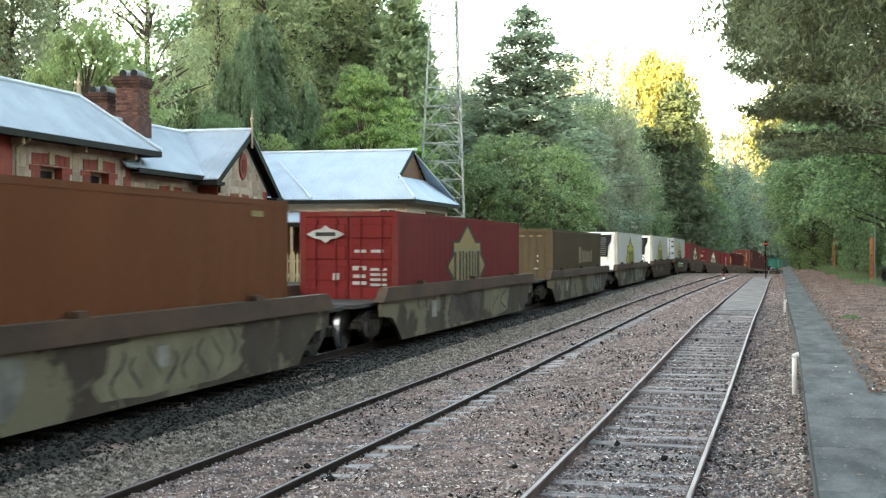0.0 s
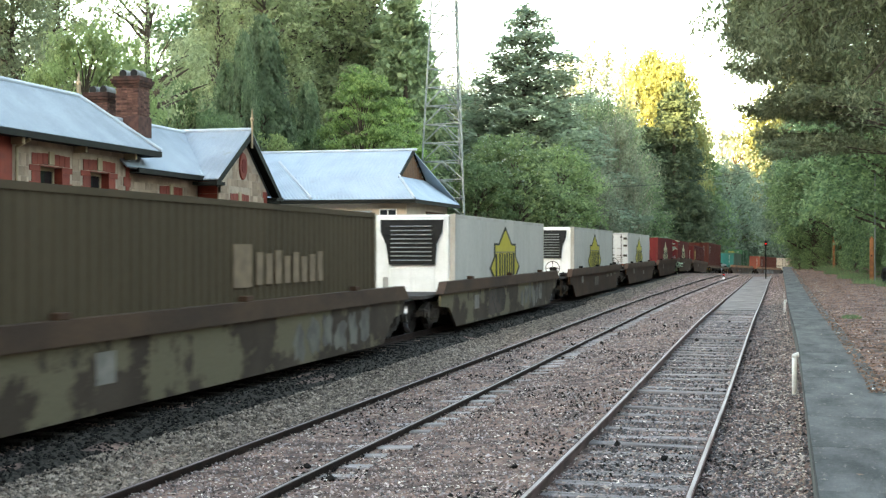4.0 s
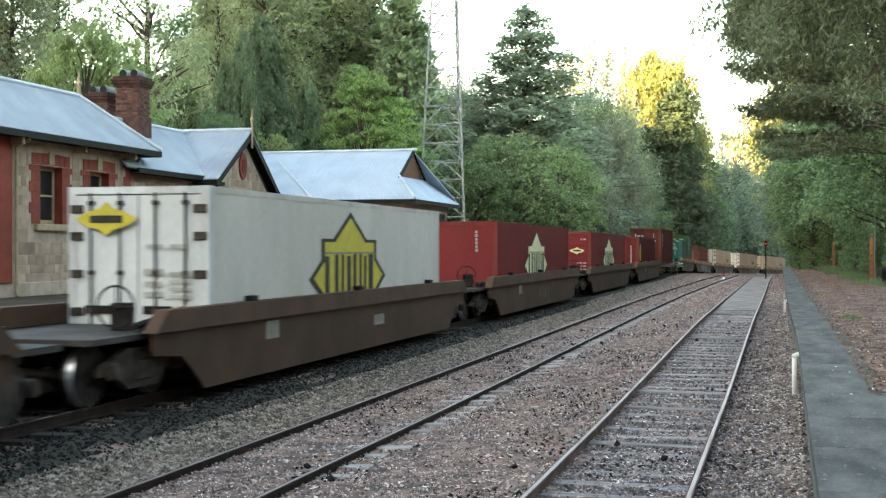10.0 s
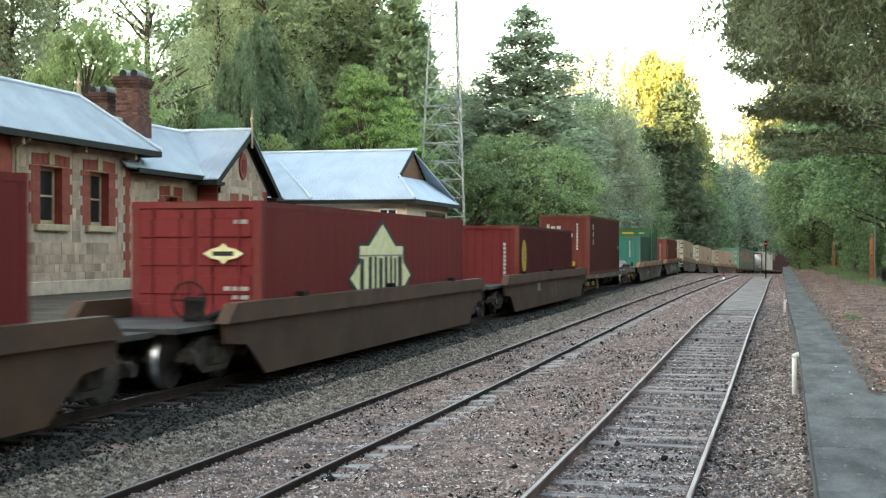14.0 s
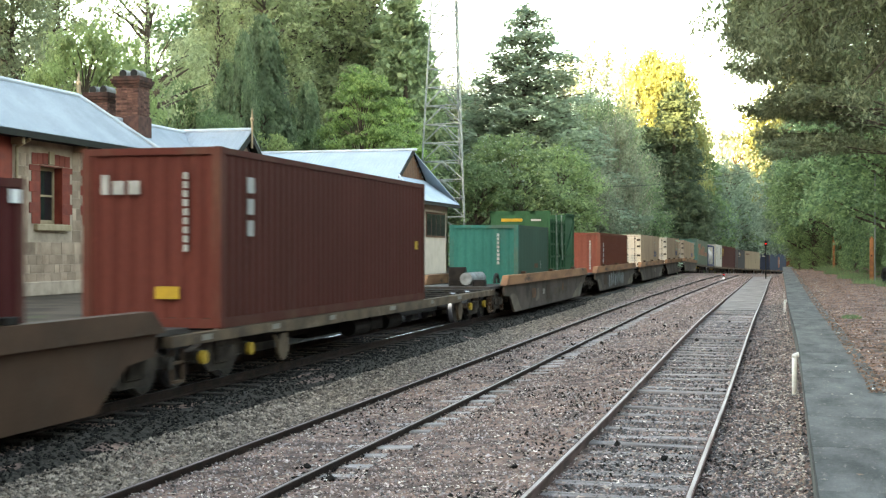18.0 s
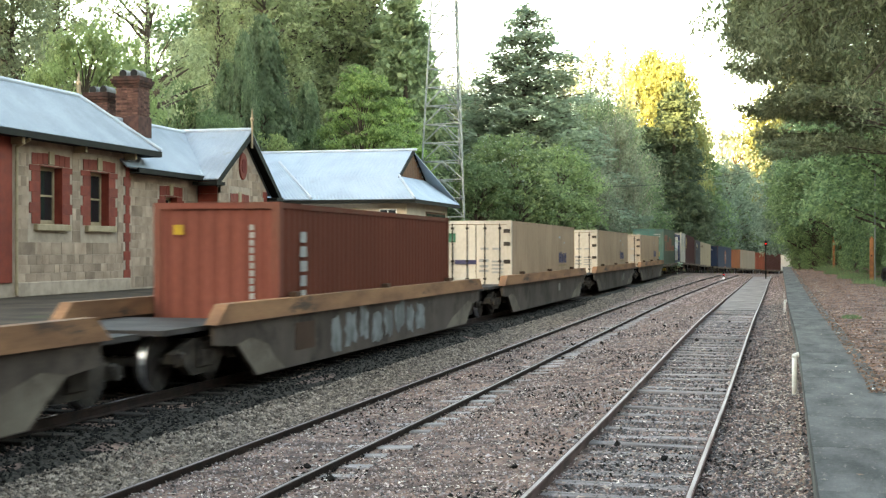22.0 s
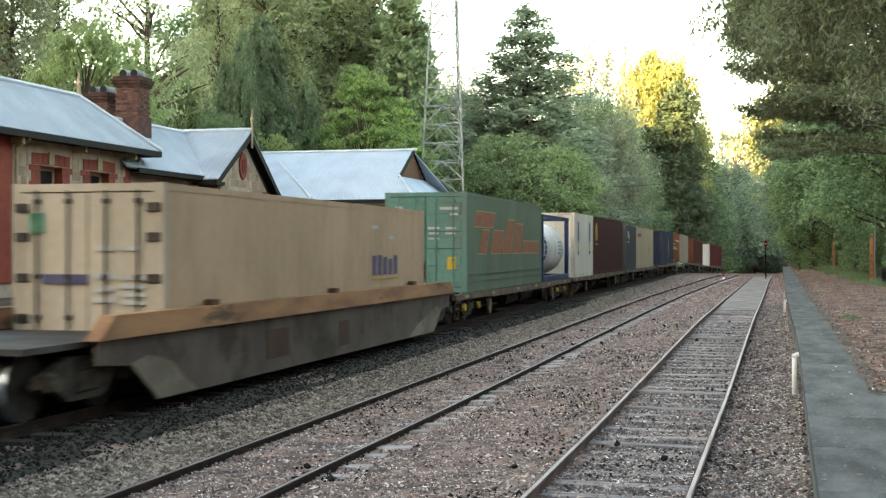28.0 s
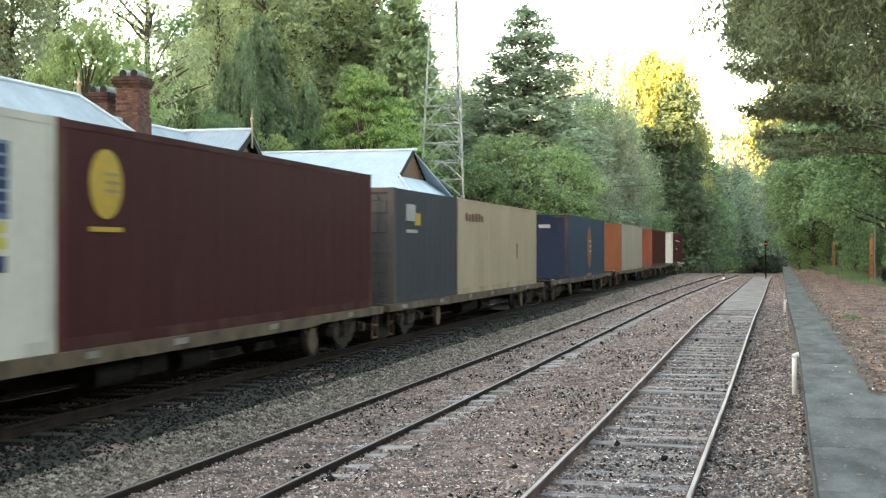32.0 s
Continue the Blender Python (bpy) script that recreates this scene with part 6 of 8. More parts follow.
def chimney(x, y, z0, z1, w, label):
    t = tagged(empty("chimney", pose(x, y, z0)), label, "chimney", group="chimneys")
    h = z1 - z0
    part("core", B(-w / 2 + 0.03, w / 2 - 0.03, -w / 2 + 0.03, w / 2 - 0.03, 0, h - 0.1), "mortar_sooty", t)
    z, i = 0.0, 0
    while z < h - 0.35:
        for k in range(4):
            a = -w / 2 + k * w / 4
            stone(t, "brick", w / 2 - 0.03, a + (0.03 if i % 2 else 0), z, w / 4 - 0.012, 0.075, "brick", 0.03)
            q = new("brick", block_mesh(w / 4 - 0.012, 0.075, 0.03, "brick"))
            q.parent = t
            q.matrix_basis = pose(a + (0.03 if i % 2 else 0), -w / 2 + 0.03, z, 0, 0, -90)
        z += 0.085
        i += 1
    part("plinth", B(-w / 2 - 0.05, w / 2 + 0.05, -w / 2 - 0.05, w / 2 + 0.05, 0, h * 0.36, bevel=0.02), "brick", t, "broader brick base of the chimney")
    bm = bmesh.new()
    for k, (d, zz) in enumerate(((0.05, h - 0.36), (0.10, h - 0.27), (0.13, h - 0.18), (0.07, h - 0.09))):
        box(bm, -w / 2 - d, w / 2 + d, -w / 2 - d, w / 2 + d, zz, zz + 0.085, 0.01)
    part("corbel", bm, "brick_sooty", t, "corbelled brick chimney cap")
    for x2 in (-0.21, 0.21):
        bm = bmesh.new()
        rod(bm, (x2, -0.30, h + 0.10), (x2, 0.34, h + 0.10), 0.15, 16)
        part("cowl", bm, "cowl", t, "grey half-round chimney cowl")
        # black disc paints the dark hollow onto the solid cowl
        bm = bmesh.new()
        rod(bm, (x2, -0.315, h + 0.10), (x2, -0.295, h + 0.10), 0.132, 16)
        part("cowl_mouth", bm, "black", t)


cottage()
chimney(-21.88, 40.6, 6.0, 8.2, 0.88, "tall red brick chimney with twin cowls")
chimney(-23.3, 41.0, 6.0, 7.72, 0.86, "lower red brick chimney with twin cowls")


def station_house():
    t = tagged(empty("station_house"), "cream station house with a broad pale iron roof and verandah", "house")
    E, R, F = 4.60, 7.35, 0.86
    y0, y1, ym = 60.0, 69.3, 64.6
    xr = -17.0
    holes_y = (61.2, 68.6)
    wall = part("wall", B(-34, -17.6, 60.6, 60.9, F - 0.4, E), "cream_wall", t, "cream rendered wall")
    part("wall", B(-17.9, -17.6, 60.9, 68.8, F - 0.4, E), "cream_wall", t)
    part("wall", B(-34, -17.6, 68.5, 68.8, F - 0.4, E), "cream_wall", t)
    ribbed_roof("roof", t, (-36, y0, E), (xr, y0, E), (-18.4, ym - 2.6, 5.85), (-36, ym - 2.6, 5.85), m="iron_roof_new")
    ribbed_roof("roof", t, (-36, ym - 2.6, 5.85), (-18.4, ym - 2.6, 5.85), (-18.4, ym, R), (-36, ym, R), m="iron_roof_new")
    ribbed_roof("roof", t, (xr, y1, E), (-36, y1, E), (-36, ym, R), (-18.4, ym, R), m="iron_roof_new")
    ribbed_roof("roof", t, (xr, y0, E), (xr, y1, E), (-18.4, ym + 2.6, 5.85), (-18.4, ym - 2.6, 5.85), m="iron_roof_new")
    cap(t, (-36, ym, R + 0.05), (-18.2, ym, R + 0.05))
    cap(t, (xr, y0, E + 0.05), (-18.4, ym - 2.6, 5.9), 0.06)
    bm = bmesh.new()
    for i in range(10):
        a = ym - 2.3 + i * 0.46
        za = 5.85 + 0.0
        zb = R - 0.15 - abs(a + 0.23 - ym) * 0.58
        if zb > za + 0.1:
            box(bm, -18.48, -18.42, a, a + 0.43, za, zb)
    part("gablet_boards", bm, "brown_wood", t, "brown vertical boards of the gablet")
    for sgn in (-1, 1):
        bm = bmesh.new()
        prism(bm, [(ym, R + 0.03), (ym + sgn * 2.75, 5.80), (ym + sgn * 2.75, 5.62), (ym, R - 0.15)], -18.42, -18.34, "x")
        part("barge_board", bm, "dark_trim", t)
    part("fascia", B(-36, xr, y0 - 0.04, y0 + 0.04, E - 0.2, E - 0.01), "dark_trim", t, "dark gutter")
    part("fascia", B(xr - 0.04, xr + 0.04, y0, y1, E - 0.2, E - 0.01), "dark_trim", t)
    part("soffit", B(-36, xr, y0 + 0.04, 60.6, E - 0.2, E - 0.16), "cream_wall", t)
    w = part("window", B(-17.62, -17.56, 64.2, 68.2, 2.75, 4.10), "brown_wood", t, "brown timber window in four lights")
    for k in range(4):
        y = 64.3 + k * 0.97
        part("pane", B(-17.57, -17.552, y, y + 0.88, 2.85, 4.0), "glass", w)
    ribbed_roof("roof", t, (-31, 59.95, E + 0.04), (-22.4, 59.95, E + 0.04), (-25.5, 63.4, 6.74), (-31, 63.4, 6.74), m="iron_roof_new")
    cap(t, (-22.4, 59.95, E + 0.09), (-25.5, 63.4, 6.80), 0.06)
    w = part("window", B(-19.0, -18.1, 60.54, 60.62, 2.6, 4.15), "white", t, "white framed window")
    part("pane", B(-18.95, -18.58, 60.53, 60.55, 2.68, 4.08), "glass", w)
    part("pane", B(-18.52, -18.15, 60.53, 60.55, 2.68, 4.08), "glass", w)
    # verandah
    ribbed_roof("verandah_roof", t, (-33, 57.7, 3.45), (-19.4, 57.7, 3.45), (-19.4, 60.6, 4.05), (-33, 60.6, 4.05))
    part("verandah_beam", B(-33, -19.4, 57.72, 57.82, 3.22, 3.42), "dark_trim", t, "dark verandah beam")
    for x in (-19.6, -21.0, -22.6, -24.4, -26.4):
        bm = bmesh.new()
        box(bm, x - 0.06, x + 0.06, 57.74, 57.86, F - 0.1, 3.25, 0.01)
        box(bm, x - 0.09, x + 0.09, 57.71, 57.89, 2.9, 2.98)
        part("verandah_post", bm, "tan_trim", t, "tan verandah post")
    part("verandah_back", B(-33, -19.5, 60.52, 60.6, F, 3.4), "brown_wood", t, "shaded dark timber front")
    return t


station_house()

# picket fence in front of the verandah
fence = tagged(empty("picket_fence"), "tan timber picket fence beside the station house", "fence")
for z in (0.98, 1.60):
    part("rail", B(-20.6, -17.1, 48.25, 48.30, z, z + 0.07), "picket", fence)
bm = bmesh.new()
prism(bm, [(0, 0), (0.085, 0), (0.085, 1.10), (0.0425, 1.20), (0, 1.10)], 0, 0.022, "y")
me_picket = bpy.data.meshes.new("picket")
bm.to_mesh(me_picket)
bm.free()
me_picket.materials.append(M["picket"])
for i in range(24):
    o = new("picket", me_picket)
    o.parent = fence
    o.matrix_basis = pose(-20.55 + i * 0.145, 48.22, 0.76 + random.uniform(-0.01, 0.01))
for x in (-20.6, -18.85, -17.05):
    part("post", B(x - 0.05, x + 0.05, 48.26, 48.36, 0.4, 2.02, bevel=0.01), "picket", fence)
part("board_panel", B(-17.0, -16.2, 48.26, 48.31, 0.76, 1.95), "picket", fence, "boarded end panel of the fence")

# station platform on the far side of the main line
fp = tagged(empty("far_platform"), "paved station platform beyond the main line", "platform", kind="structure")
part("paving", B(-34.0, -12.1, -20, 105, 0.30, 0.80), "paving", fp)
part("coping", B(-12.1, -11.45, -20, 105, 0.66, 0.84), "concrete", fp)
part("platform_wall", B(-11.95, -11.62, -20, 105, -0.5, 0.66), "concrete_dark", fp)


# ---- lattice mast ----
def mast():
    t = tagged(empty("lattice_mast"), "tall galvanised three-legged lattice radio mast", "mast")
    cx, cy, z0, z1 = -21.45, 84.0, 0.5, 19.5
    def leg(k, z):
        r = 2.2 - (z - z0) / (z1 - z0) * 1.1
        a = radians((196, 318, 76)[k])
        return Vector((cx + r * math.cos(a), cy + r * math.sin(a), z))
    n = 15
    zs = [z0 + (z1 - z0) * i / n for i in range(n + 1)]
    for k in range(3):
        bm = bmesh.new()
        rod(bm, leg(k, z0), leg(k, z1), 0.062, 8)
        part("leg", bm, "mast_steel", t)
    for i in range(n + 1):
        for k in range(3):
            a, b = leg(k, zs[i]), leg((k + 1) % 3, zs[i])
            bm = bmesh.new()
            rod(bm, a, b, 0.042, 6)
            part("cross_bar", bm, "mast_steel", t)
            if i < n:
                mid = (leg(k, zs[i + 1]) + leg((k + 1) % 3, zs[i + 1])) / 2
                bm = bmesh.new()
                rod(bm, a, mid, 0.036, 6)
                rod(bm, b, mid, 0.036, 6)
                part("brace", bm, "mast_steel", t)
    for k, dz in ((0, 0.2), (1, 1.0), (2, 1.6)):
        bm = bmesh.new()
        rod(bm, leg(k, z1), leg(k, z1) + Vector((0, 0, dz)), 0.03, 6)
        part("aerial", bm, "mast_steel", t)


mast()


# ---- signals, marker and posts ----
def signal():
    t = tagged(empty("signal", pose(-0.42, 101.5, -0.25)), "colour light signal showing red on a grey post", "railway signal")
    bm = bmesh.new()
    rod(bm, (0, 0, 0), (0, 0, 2.75), 0.045, 10)
    part("post", bm, "dark_trim", t)
    part("head", B(-0.11, 0.11, -0.12, 0.06, 2.62, 3.0, bevel=0.03), "black", t)
    bm = bmesh.new()
    rod(bm, (0, -0.135, 2.80), (0, -0.12, 2.80), 0.072, 16)
    part("lens", bm, "red_light", t, "glowing red lamp lens")
    bm = bmesh.new()
    rod(bm, (0, -0.28, 2.93), (0, -0.10, 2.93), 0.12, 12)
    part("hood", bm, "black", t)


signal()
dw = tagged(empty("point_indicator", pose(-3.5, 98, -0.30)), "low point indicator with a red lamp and white base", "railway signal")
bm = bmesh.new()
rod(bm, (0, 0, 0), (0, 0, 0.35), 0.17, 10, 0.06)
part("base", bm, "white", dw, "white cone-shaped base")
part("lamp_case", B(-0.07, 0.07, -0.08, 0.08, 0.33, 0.62, bevel=0.02), "black", dw)
bm = bmesh.new()
rod(bm, (0, -0.095, 0.5), (0, -0.08, 0.5), 0.045, 10)
part("lens", bm, "red_light", dw)

for x, y, h in ((4.75, 104, 2.6), (5.4, 108, 2.3), (4.55, 62.5, 2.2)):
    p = tagged(empty("fence_post", pose(x, y, 0.45)), "rusty weathered steel fence post", "post", group="bank posts")
    bm = bmesh.new()
    box(bm, -0.09, 0.09, -0.09, 0.09, 0, h, 0.015)
    part("post", bm, "rust_post", p)
    part("wire_bracket", B(-0.02, 0.02, -0.13, -0.09, h * 0.6, h * 0.64), "undergear", p)
    bm = bmesh.new()
    rod(bm, (0, 0, h * 0.98), (0, 0, h * 1.03), 0.05, 6)
    part("cap", bm, "rust_post", p)


# ---- trees ----
LEAF = {
    "light": leaf_mat("leaf_light", (0.40, 0.47, 0.21), (0.23, 0.30, 0.12), 0.6),
    "fresh": leaf_mat("leaf_fresh", (0.29, 0.365, 0.17), (0.135, 0.195, 0.09), 0.55),
    "bright": leaf_mat("leaf_bright", (0.27, 0.37, 0.13), (0.135, 0.215, 0.075), 0.5),
    # far trees: the haze of distance is put into this paler, bluer colour
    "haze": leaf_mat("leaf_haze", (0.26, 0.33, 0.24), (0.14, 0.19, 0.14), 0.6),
    "mid": leaf_mat("leaf_mid", (0.21, 0.29, 0.14), (0.105, 0.165, 0.08), 0.55),
    "dark": leaf_mat("leaf_dark", (0.11, 0.15, 0.09), (0.056, 0.085, 0.055), 0.45),
    "cedar": leaf_mat("leaf_cedar", (0.32, 0.385, 0.27), (0.175, 0.225, 0.155), 0.6),
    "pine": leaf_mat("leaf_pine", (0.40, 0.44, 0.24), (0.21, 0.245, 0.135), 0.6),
    # darker copy of the pine leaves, with shade put into the colour
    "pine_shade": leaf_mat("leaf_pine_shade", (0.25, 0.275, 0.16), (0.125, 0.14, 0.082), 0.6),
    "weep": leaf_mat("leaf_weep", (0.20, 0.262, 0.15), (0.10, 0.146, 0.08), 0.55),
    "fir": leaf_mat("leaf_fir", (0.28, 0.35, 0.20), (0.145, 0.20, 0.11), 0.55),
    "willow": leaf_mat("leaf_willow", (0.34, 0.365, 0.25), (0.17, 0.20, 0.13), 0.5),
    # bleached leaves: sun glare and haze on the far poplars put into the colour
    "poplar": leaf_mat("leaf_poplar_sunlit", (0.44, 0.45, 0.33), (0.30, 0.32, 0.22), 0.6),
    "gum": leaf_mat("leaf_gum", (0.33, 0.36, 0.215), (0.125, 0.142, 0.08), 0.6),
    "ivy": leaf_mat("leaf_ivy", (0.255, 0.355, 0.172), (0.09, 0.152, 0.074), 0.5),
    # green leaves yellowed: the low sun's light is painted into them
    "gold": leaf_mat("leaf_sunlit", (0.285, 0.295, 0.125), (0.18, 0.195, 0.085), 0.55),
}


def leaf_cloud(rng, pts, per, spread, size, droop=0.0, flat=1.0, long=1.7, facing=None, up=0.6, loose=0.55):
    """Many small leaves round the given points, turned outwards from their clump and upwards to the sky."""
    pts = np.repeat(np.asarray(pts, float), per, 0)
    n = len(pts)
    c = pts + rng.normal(0, 1, (n, 3)) * np.array([spread, spread, spread * flat])
    q = rng.normal(0, loose, (n, 3))
    q[:, 2] += up
    if facing is not None:
        q += np.repeat(np.asarray(facing, float), per, 0)
    q /= np.linalg.norm(q, axis=1)[:, None]
    d = rng.normal(0, 1, (n, 3))
    d[:, 2] = d[:, 2] * 0.6 - droop
    d -= q * np.sum(d * q, axis=1)[:, None]
    d /= np.linalg.norm(d, axis=1)[:, None] + 1e-6
    u = np.cross(d, q)
    s = size * rng.uniform(0.6, 1.35, n)[:, None]
    a, b = c - d * s * long / 2, c + d * s * long / 2
    w = u * s * 0.42
    v = np.stack([a, c + w, b, c - w], 1).reshape(-1, 3)
    f = np.arange(n * 4).reshape(-1, 4)
    return v, f


def limbs(bm, pts, r0, r1, seg=7):
    """A bent tapering limb through the points."""
    n = len(pts) - 1
    for i in range(n):
        a, b = r0 + (r1 - r0) * i / n, r0 + (r1 - r0) * (i + 1) / n
        rod(bm, pts[i], pts[i + 1], a, seg, b)


PROTO = {}


def grow(kind, seed, coarse=False):
    """A tree of 20 m (scaled by plant): trunk, limbs and crown points by kind."""
    rng = np.random.default_rng(seed)
    H = 20.0
    bm = bmesh.new()
    pts, face = [], []

    def dome(c, r, flat, m, low=-0.25):
        """Points over the upper shell of one clump of leaves."""
        sub = rng.normal(0, 1, (m, 3))
        sub /= np.linalg.norm(sub, axis=1)[:, None]
        sub[:, 2] = np.abs(sub[:, 2]) * (1 - low) + low
        for q in sub:
            pts.append(tuple(np.asarray(c) + q * np.array([r, r, r * flat])))
            face.append(tuple(q))

    if kind in ("broad", "ivied", "shrub"):
        R = {"broad": 7.2, "ivied": 7.2, "shrub": 11.0}[kind]
        low = {"broad": 0.12, "ivied": 0.12, "shrub": 0.02}[kind] * H
        lean = rng.normal(0, 0.5, 2)
        limbs(bm, [(0, 0, -1), (lean[0] * 0.4, lean[1] * 0.4, 6), (lean[0], lean[1], 13)], 0.42, 0.16)
        for i in range(120):
            a = rng.uniform(0, 6.28)
            q = rng.uniform(0.03, 0.95) ** 0.85
            z = low + (H - low) * q
            rr = R * (math.sin(math.pi * min(0.97, 0.20 + 0.76 * q)) ** 0.7) * rng.uniform(0.3, 1.0) ** 0.55
            c = np.array([rr * math.cos(a), rr * math.sin(a), z])
            if i % 2:
                limbs(bm, [(lean[0] * q, lean[1] * q, max(2, z - 4.0)), tuple(c * np.array([0.55, 0.55, 1]) - np.array([0, 0, 1.1])), tuple(c)], 0.12, 0.03, 5)
            dome(c, rng.uniform(1.1, 2.3), 0.75, 22)
        spec = {"broad": (8, 0.32, 0.27, 0.25, 0.8, 0.6, 0.6), "ivied": (15, 0.34, 0.175, 0.5, 0.9, 0.5, 0.6), "shrub": (11, 0.36, 0.36, 0.5, 0.9, 0.45, 0.6)}[kind]
    elif kind == "maple":
        limbs(bm, [(0, 0, -1), (0.3, 0, 5), (0.2, 0.2, 13)], 0.42, 0.16)
        for i in range(190):
            a = rng.uniform(0, 6.28)
            q = rng.uniform(0.03, 0.97)
            z = 2.5 + 17.0 * q
            rr = 8.4 * (1 - q ** 2.2) ** 0.6 * rng.uniform(0.35, 1.0) ** 0.5
            c = np.array([rr * math.cos(a), rr * math.sin(a), z - 0.10 * rr])
            if i % 3 == 0:
                limbs(bm, [(0.2, 0.1, max(2, z - 5.0)), tuple(c * np.array([0.5, 0.5, 1]) - np.array([0, 0, 0.9])), tuple(c)], 0.12, 0.03, 5)
            dome(c, rng.uniform(1.2, 2.1), 0.28, 20, low=0.0)
        spec = (12, 0.28, 0.21, 0.35, 0.35, 0.9, 0.55)
    elif kind == "willow":
        limbs(bm, [(0, 0, -1), (0.2, 0.1, 6), (0.4, -0.2, 13)], 0.40, 0.14)
        for i in range(110):
            a = rng.uniform(0, 6.28)
            q = rng.uniform(0.0, 1.0)
            rr = 5.8 * math.sin(math.pi * (0.16 + 0.74 * q)) ** 0.8 * rng.uniform(0.35, 1.0) ** 0.6
            top = np.array([rr * math.cos(a), rr * math.sin(a), 2.4 + 17.0 * q])
            root = np.array([top[0] * 0.35, top[1] * 0.35, max(0.5, top[2] - 5.5)])
            limbs(bm, [tuple(root), tuple(root * 0.4 + top * 0.6 + np.array([0.1, 0.2, 0])), tuple(top)], 0.07, 0.012, 4)
            for j in range(26):
                f = 0.25 + 0.75 * rng.random()
                p = root + (top - root) * f + rng.normal(0, 1, 3) * np.array([0.5, 0.5, 0.35])
                pts.append(tuple(p))
                face.append((math.cos(a), math.sin(a), 0.2))
        spec = (9, 0.28, 0.19, -0.7, 1.4, 0.5, 0.7)
    elif kind == "cedar":
        limbs(bm, [(0, 0, -1), (0.1, 0, 10), (0, 0, H)], 0.42, 0.03)
        tiers = 27
        for k in range(tiers):
            q = (k + 0.35 * rng.random()) / tiers
            z = 0.03 * H + q * 0.965 * H
            R = 6.9 * (1 - q) ** 0.78 * (0.86 + 0.2 * (k % 2)) + 0.35
            n = int(13 - 7 * q)
            turn = rng.uniform(0, 6.28)
            for i in range(n):
                a = turn + 6.2832 * i / n + rng.normal(0, 0.16)
                r = R * rng.uniform(0.72, 1.08)
                zt = z + rng.normal(0, 0.16) + 0.10 * r * (q - 0.25)
                tip = (r * math.cos(a), r * math.sin(a), zt)
                limbs(bm, [(0, 0, z - 0.25), (tip[0] * 0.6, tip[1] * 0.6, zt - 0.12), tip], 0.06, 0.012, 4)
                for j in range(max(4, int(r * 6.5))):
                    f = 0.05 + 0.95 * rng.random() ** 0.75
                    side = rng.normal(0, 0.17 * r * (1.18 - f) + 0.08)
                    pts.append((tip[0] * f - math.sin(a) * side, tip[1] * f + math.cos(a) * side, z + (zt - z) * f - 0.35 * abs(side) - abs(rng.normal(0, 0.22))))
                    face.append((0.35 * math.cos(a), 0.35 * math.sin(a), 0.6))
        pts += [(0, 0, H - 0.2 * i) for i in range(6)]
        face += [(0, 0, 1)] * 6
        spec = (19, 0.22, 0.15, 0.1, 0.7, 0.45, 0.6)
    elif kind == "fir":
        limbs(bm, [(0, 0, -1), (0.1, 0, 10), (0, 0, H)], 0.4, 0.03)
        for i in range(420):
            q = rng.random() ** 1.1
            a = rng.uniform(0, 6.28)
            wave = 0.86 + 0.16 * math.sin(3 * a + q * 11) * math.sin(q * 23 + a)
            rr = (4.5 * (1 - q) ** 0.66 + 0.25) * wave * rng.uniform(0.45, 1.0) ** 0.45
            dome((rr * math.cos(a), rr * math.sin(a), 0.02 * H + q * 0.965 * H), 0.35 + 0.62 * (1 - q), 0.6, 9, low=-0.5)
        spec = (7, 0.22, 0.22, 0.5, 0.7, 0.3, 0.6)
    elif kind == "weeping":
        limbs(bm, [(0, 0, -1), (0.2, 0, 10), (0, 0, H)], 0.4, 0.05)
        for i in range(230):
            q = rng.random() ** 0.8
            z = 2.2 + q * (H - 2.4)
            rr = 4.9 * (1 - q) ** 0.62 * rng.uniform(0.45, 1.0) ** 0.6 + 0.25
            a = rng.uniform(0, 6.28)
            limbs(bm, [(0, 0, z - 0.6), (rr * 0.6 * math.cos(a), rr * 0.6 * math.sin(a), z + 0.25), (rr * math.cos(a), rr * math.sin(a), z)], 0.05, 0.012, 4)
            for k in range(3):
                b = a + rng.normal(0, 0.10)
                ro = rr * rng.uniform(0.72, 1.03)
                drop = rng.uniform(1.3, 3.2)
                for j in range(8):
                    pts.append((ro * math.cos(b) + rng.normal(0, 0.05), ro * math.sin(b) + rng.normal(0, 0.05), z - drop * j / 8))
                    face.append((math.cos(b), math.sin(b), 0.25))
        spec = (5, 0.16, 0.24, 1.8, 1.6, 0.1, 0.5)
    elif kind in ("pine", "open_pine"):
        bare = kind == "open_pine"
        limbs(bm, [(0, 0, -1), (0.25, 0.1, 8), (-0.1, 0.2, 15), (0, 0, H)], 0.55 if bare else 0.40, 0.07)
        for i in range(26 if bare else 62):
            q = rng.uniform(0.45 if bare else 0.28, 1.0)
            z = q * H
            a = rng.uniform(0, 6.28)
            rr = rng.uniform(2.4, 5.4) * (1.25 - 0.6 * q) if bare else rng.uniform(1.0, 4.8) * (1.25 - 0.75 * q)
            c = np.array([rr * math.cos(a), rr * math.sin(a), min(H, z + 0.25 * rr)])
            limbs(bm, [(0, 0, z - 0.6), tuple(c * np.array([0.5, 0.5, 1]) - np.array([0, 0, 0.7])), tuple(c)], 0.17 if bare else 0.10, 0.025, 5)
            for k in range(2 if bare else 3):
                dome(c + rng.normal(0, 1, 3) * np.array([0.8, 0.8, 0.45]), rng.uniform(0.7, 1.3), 0.6, 8, low=-0.3)
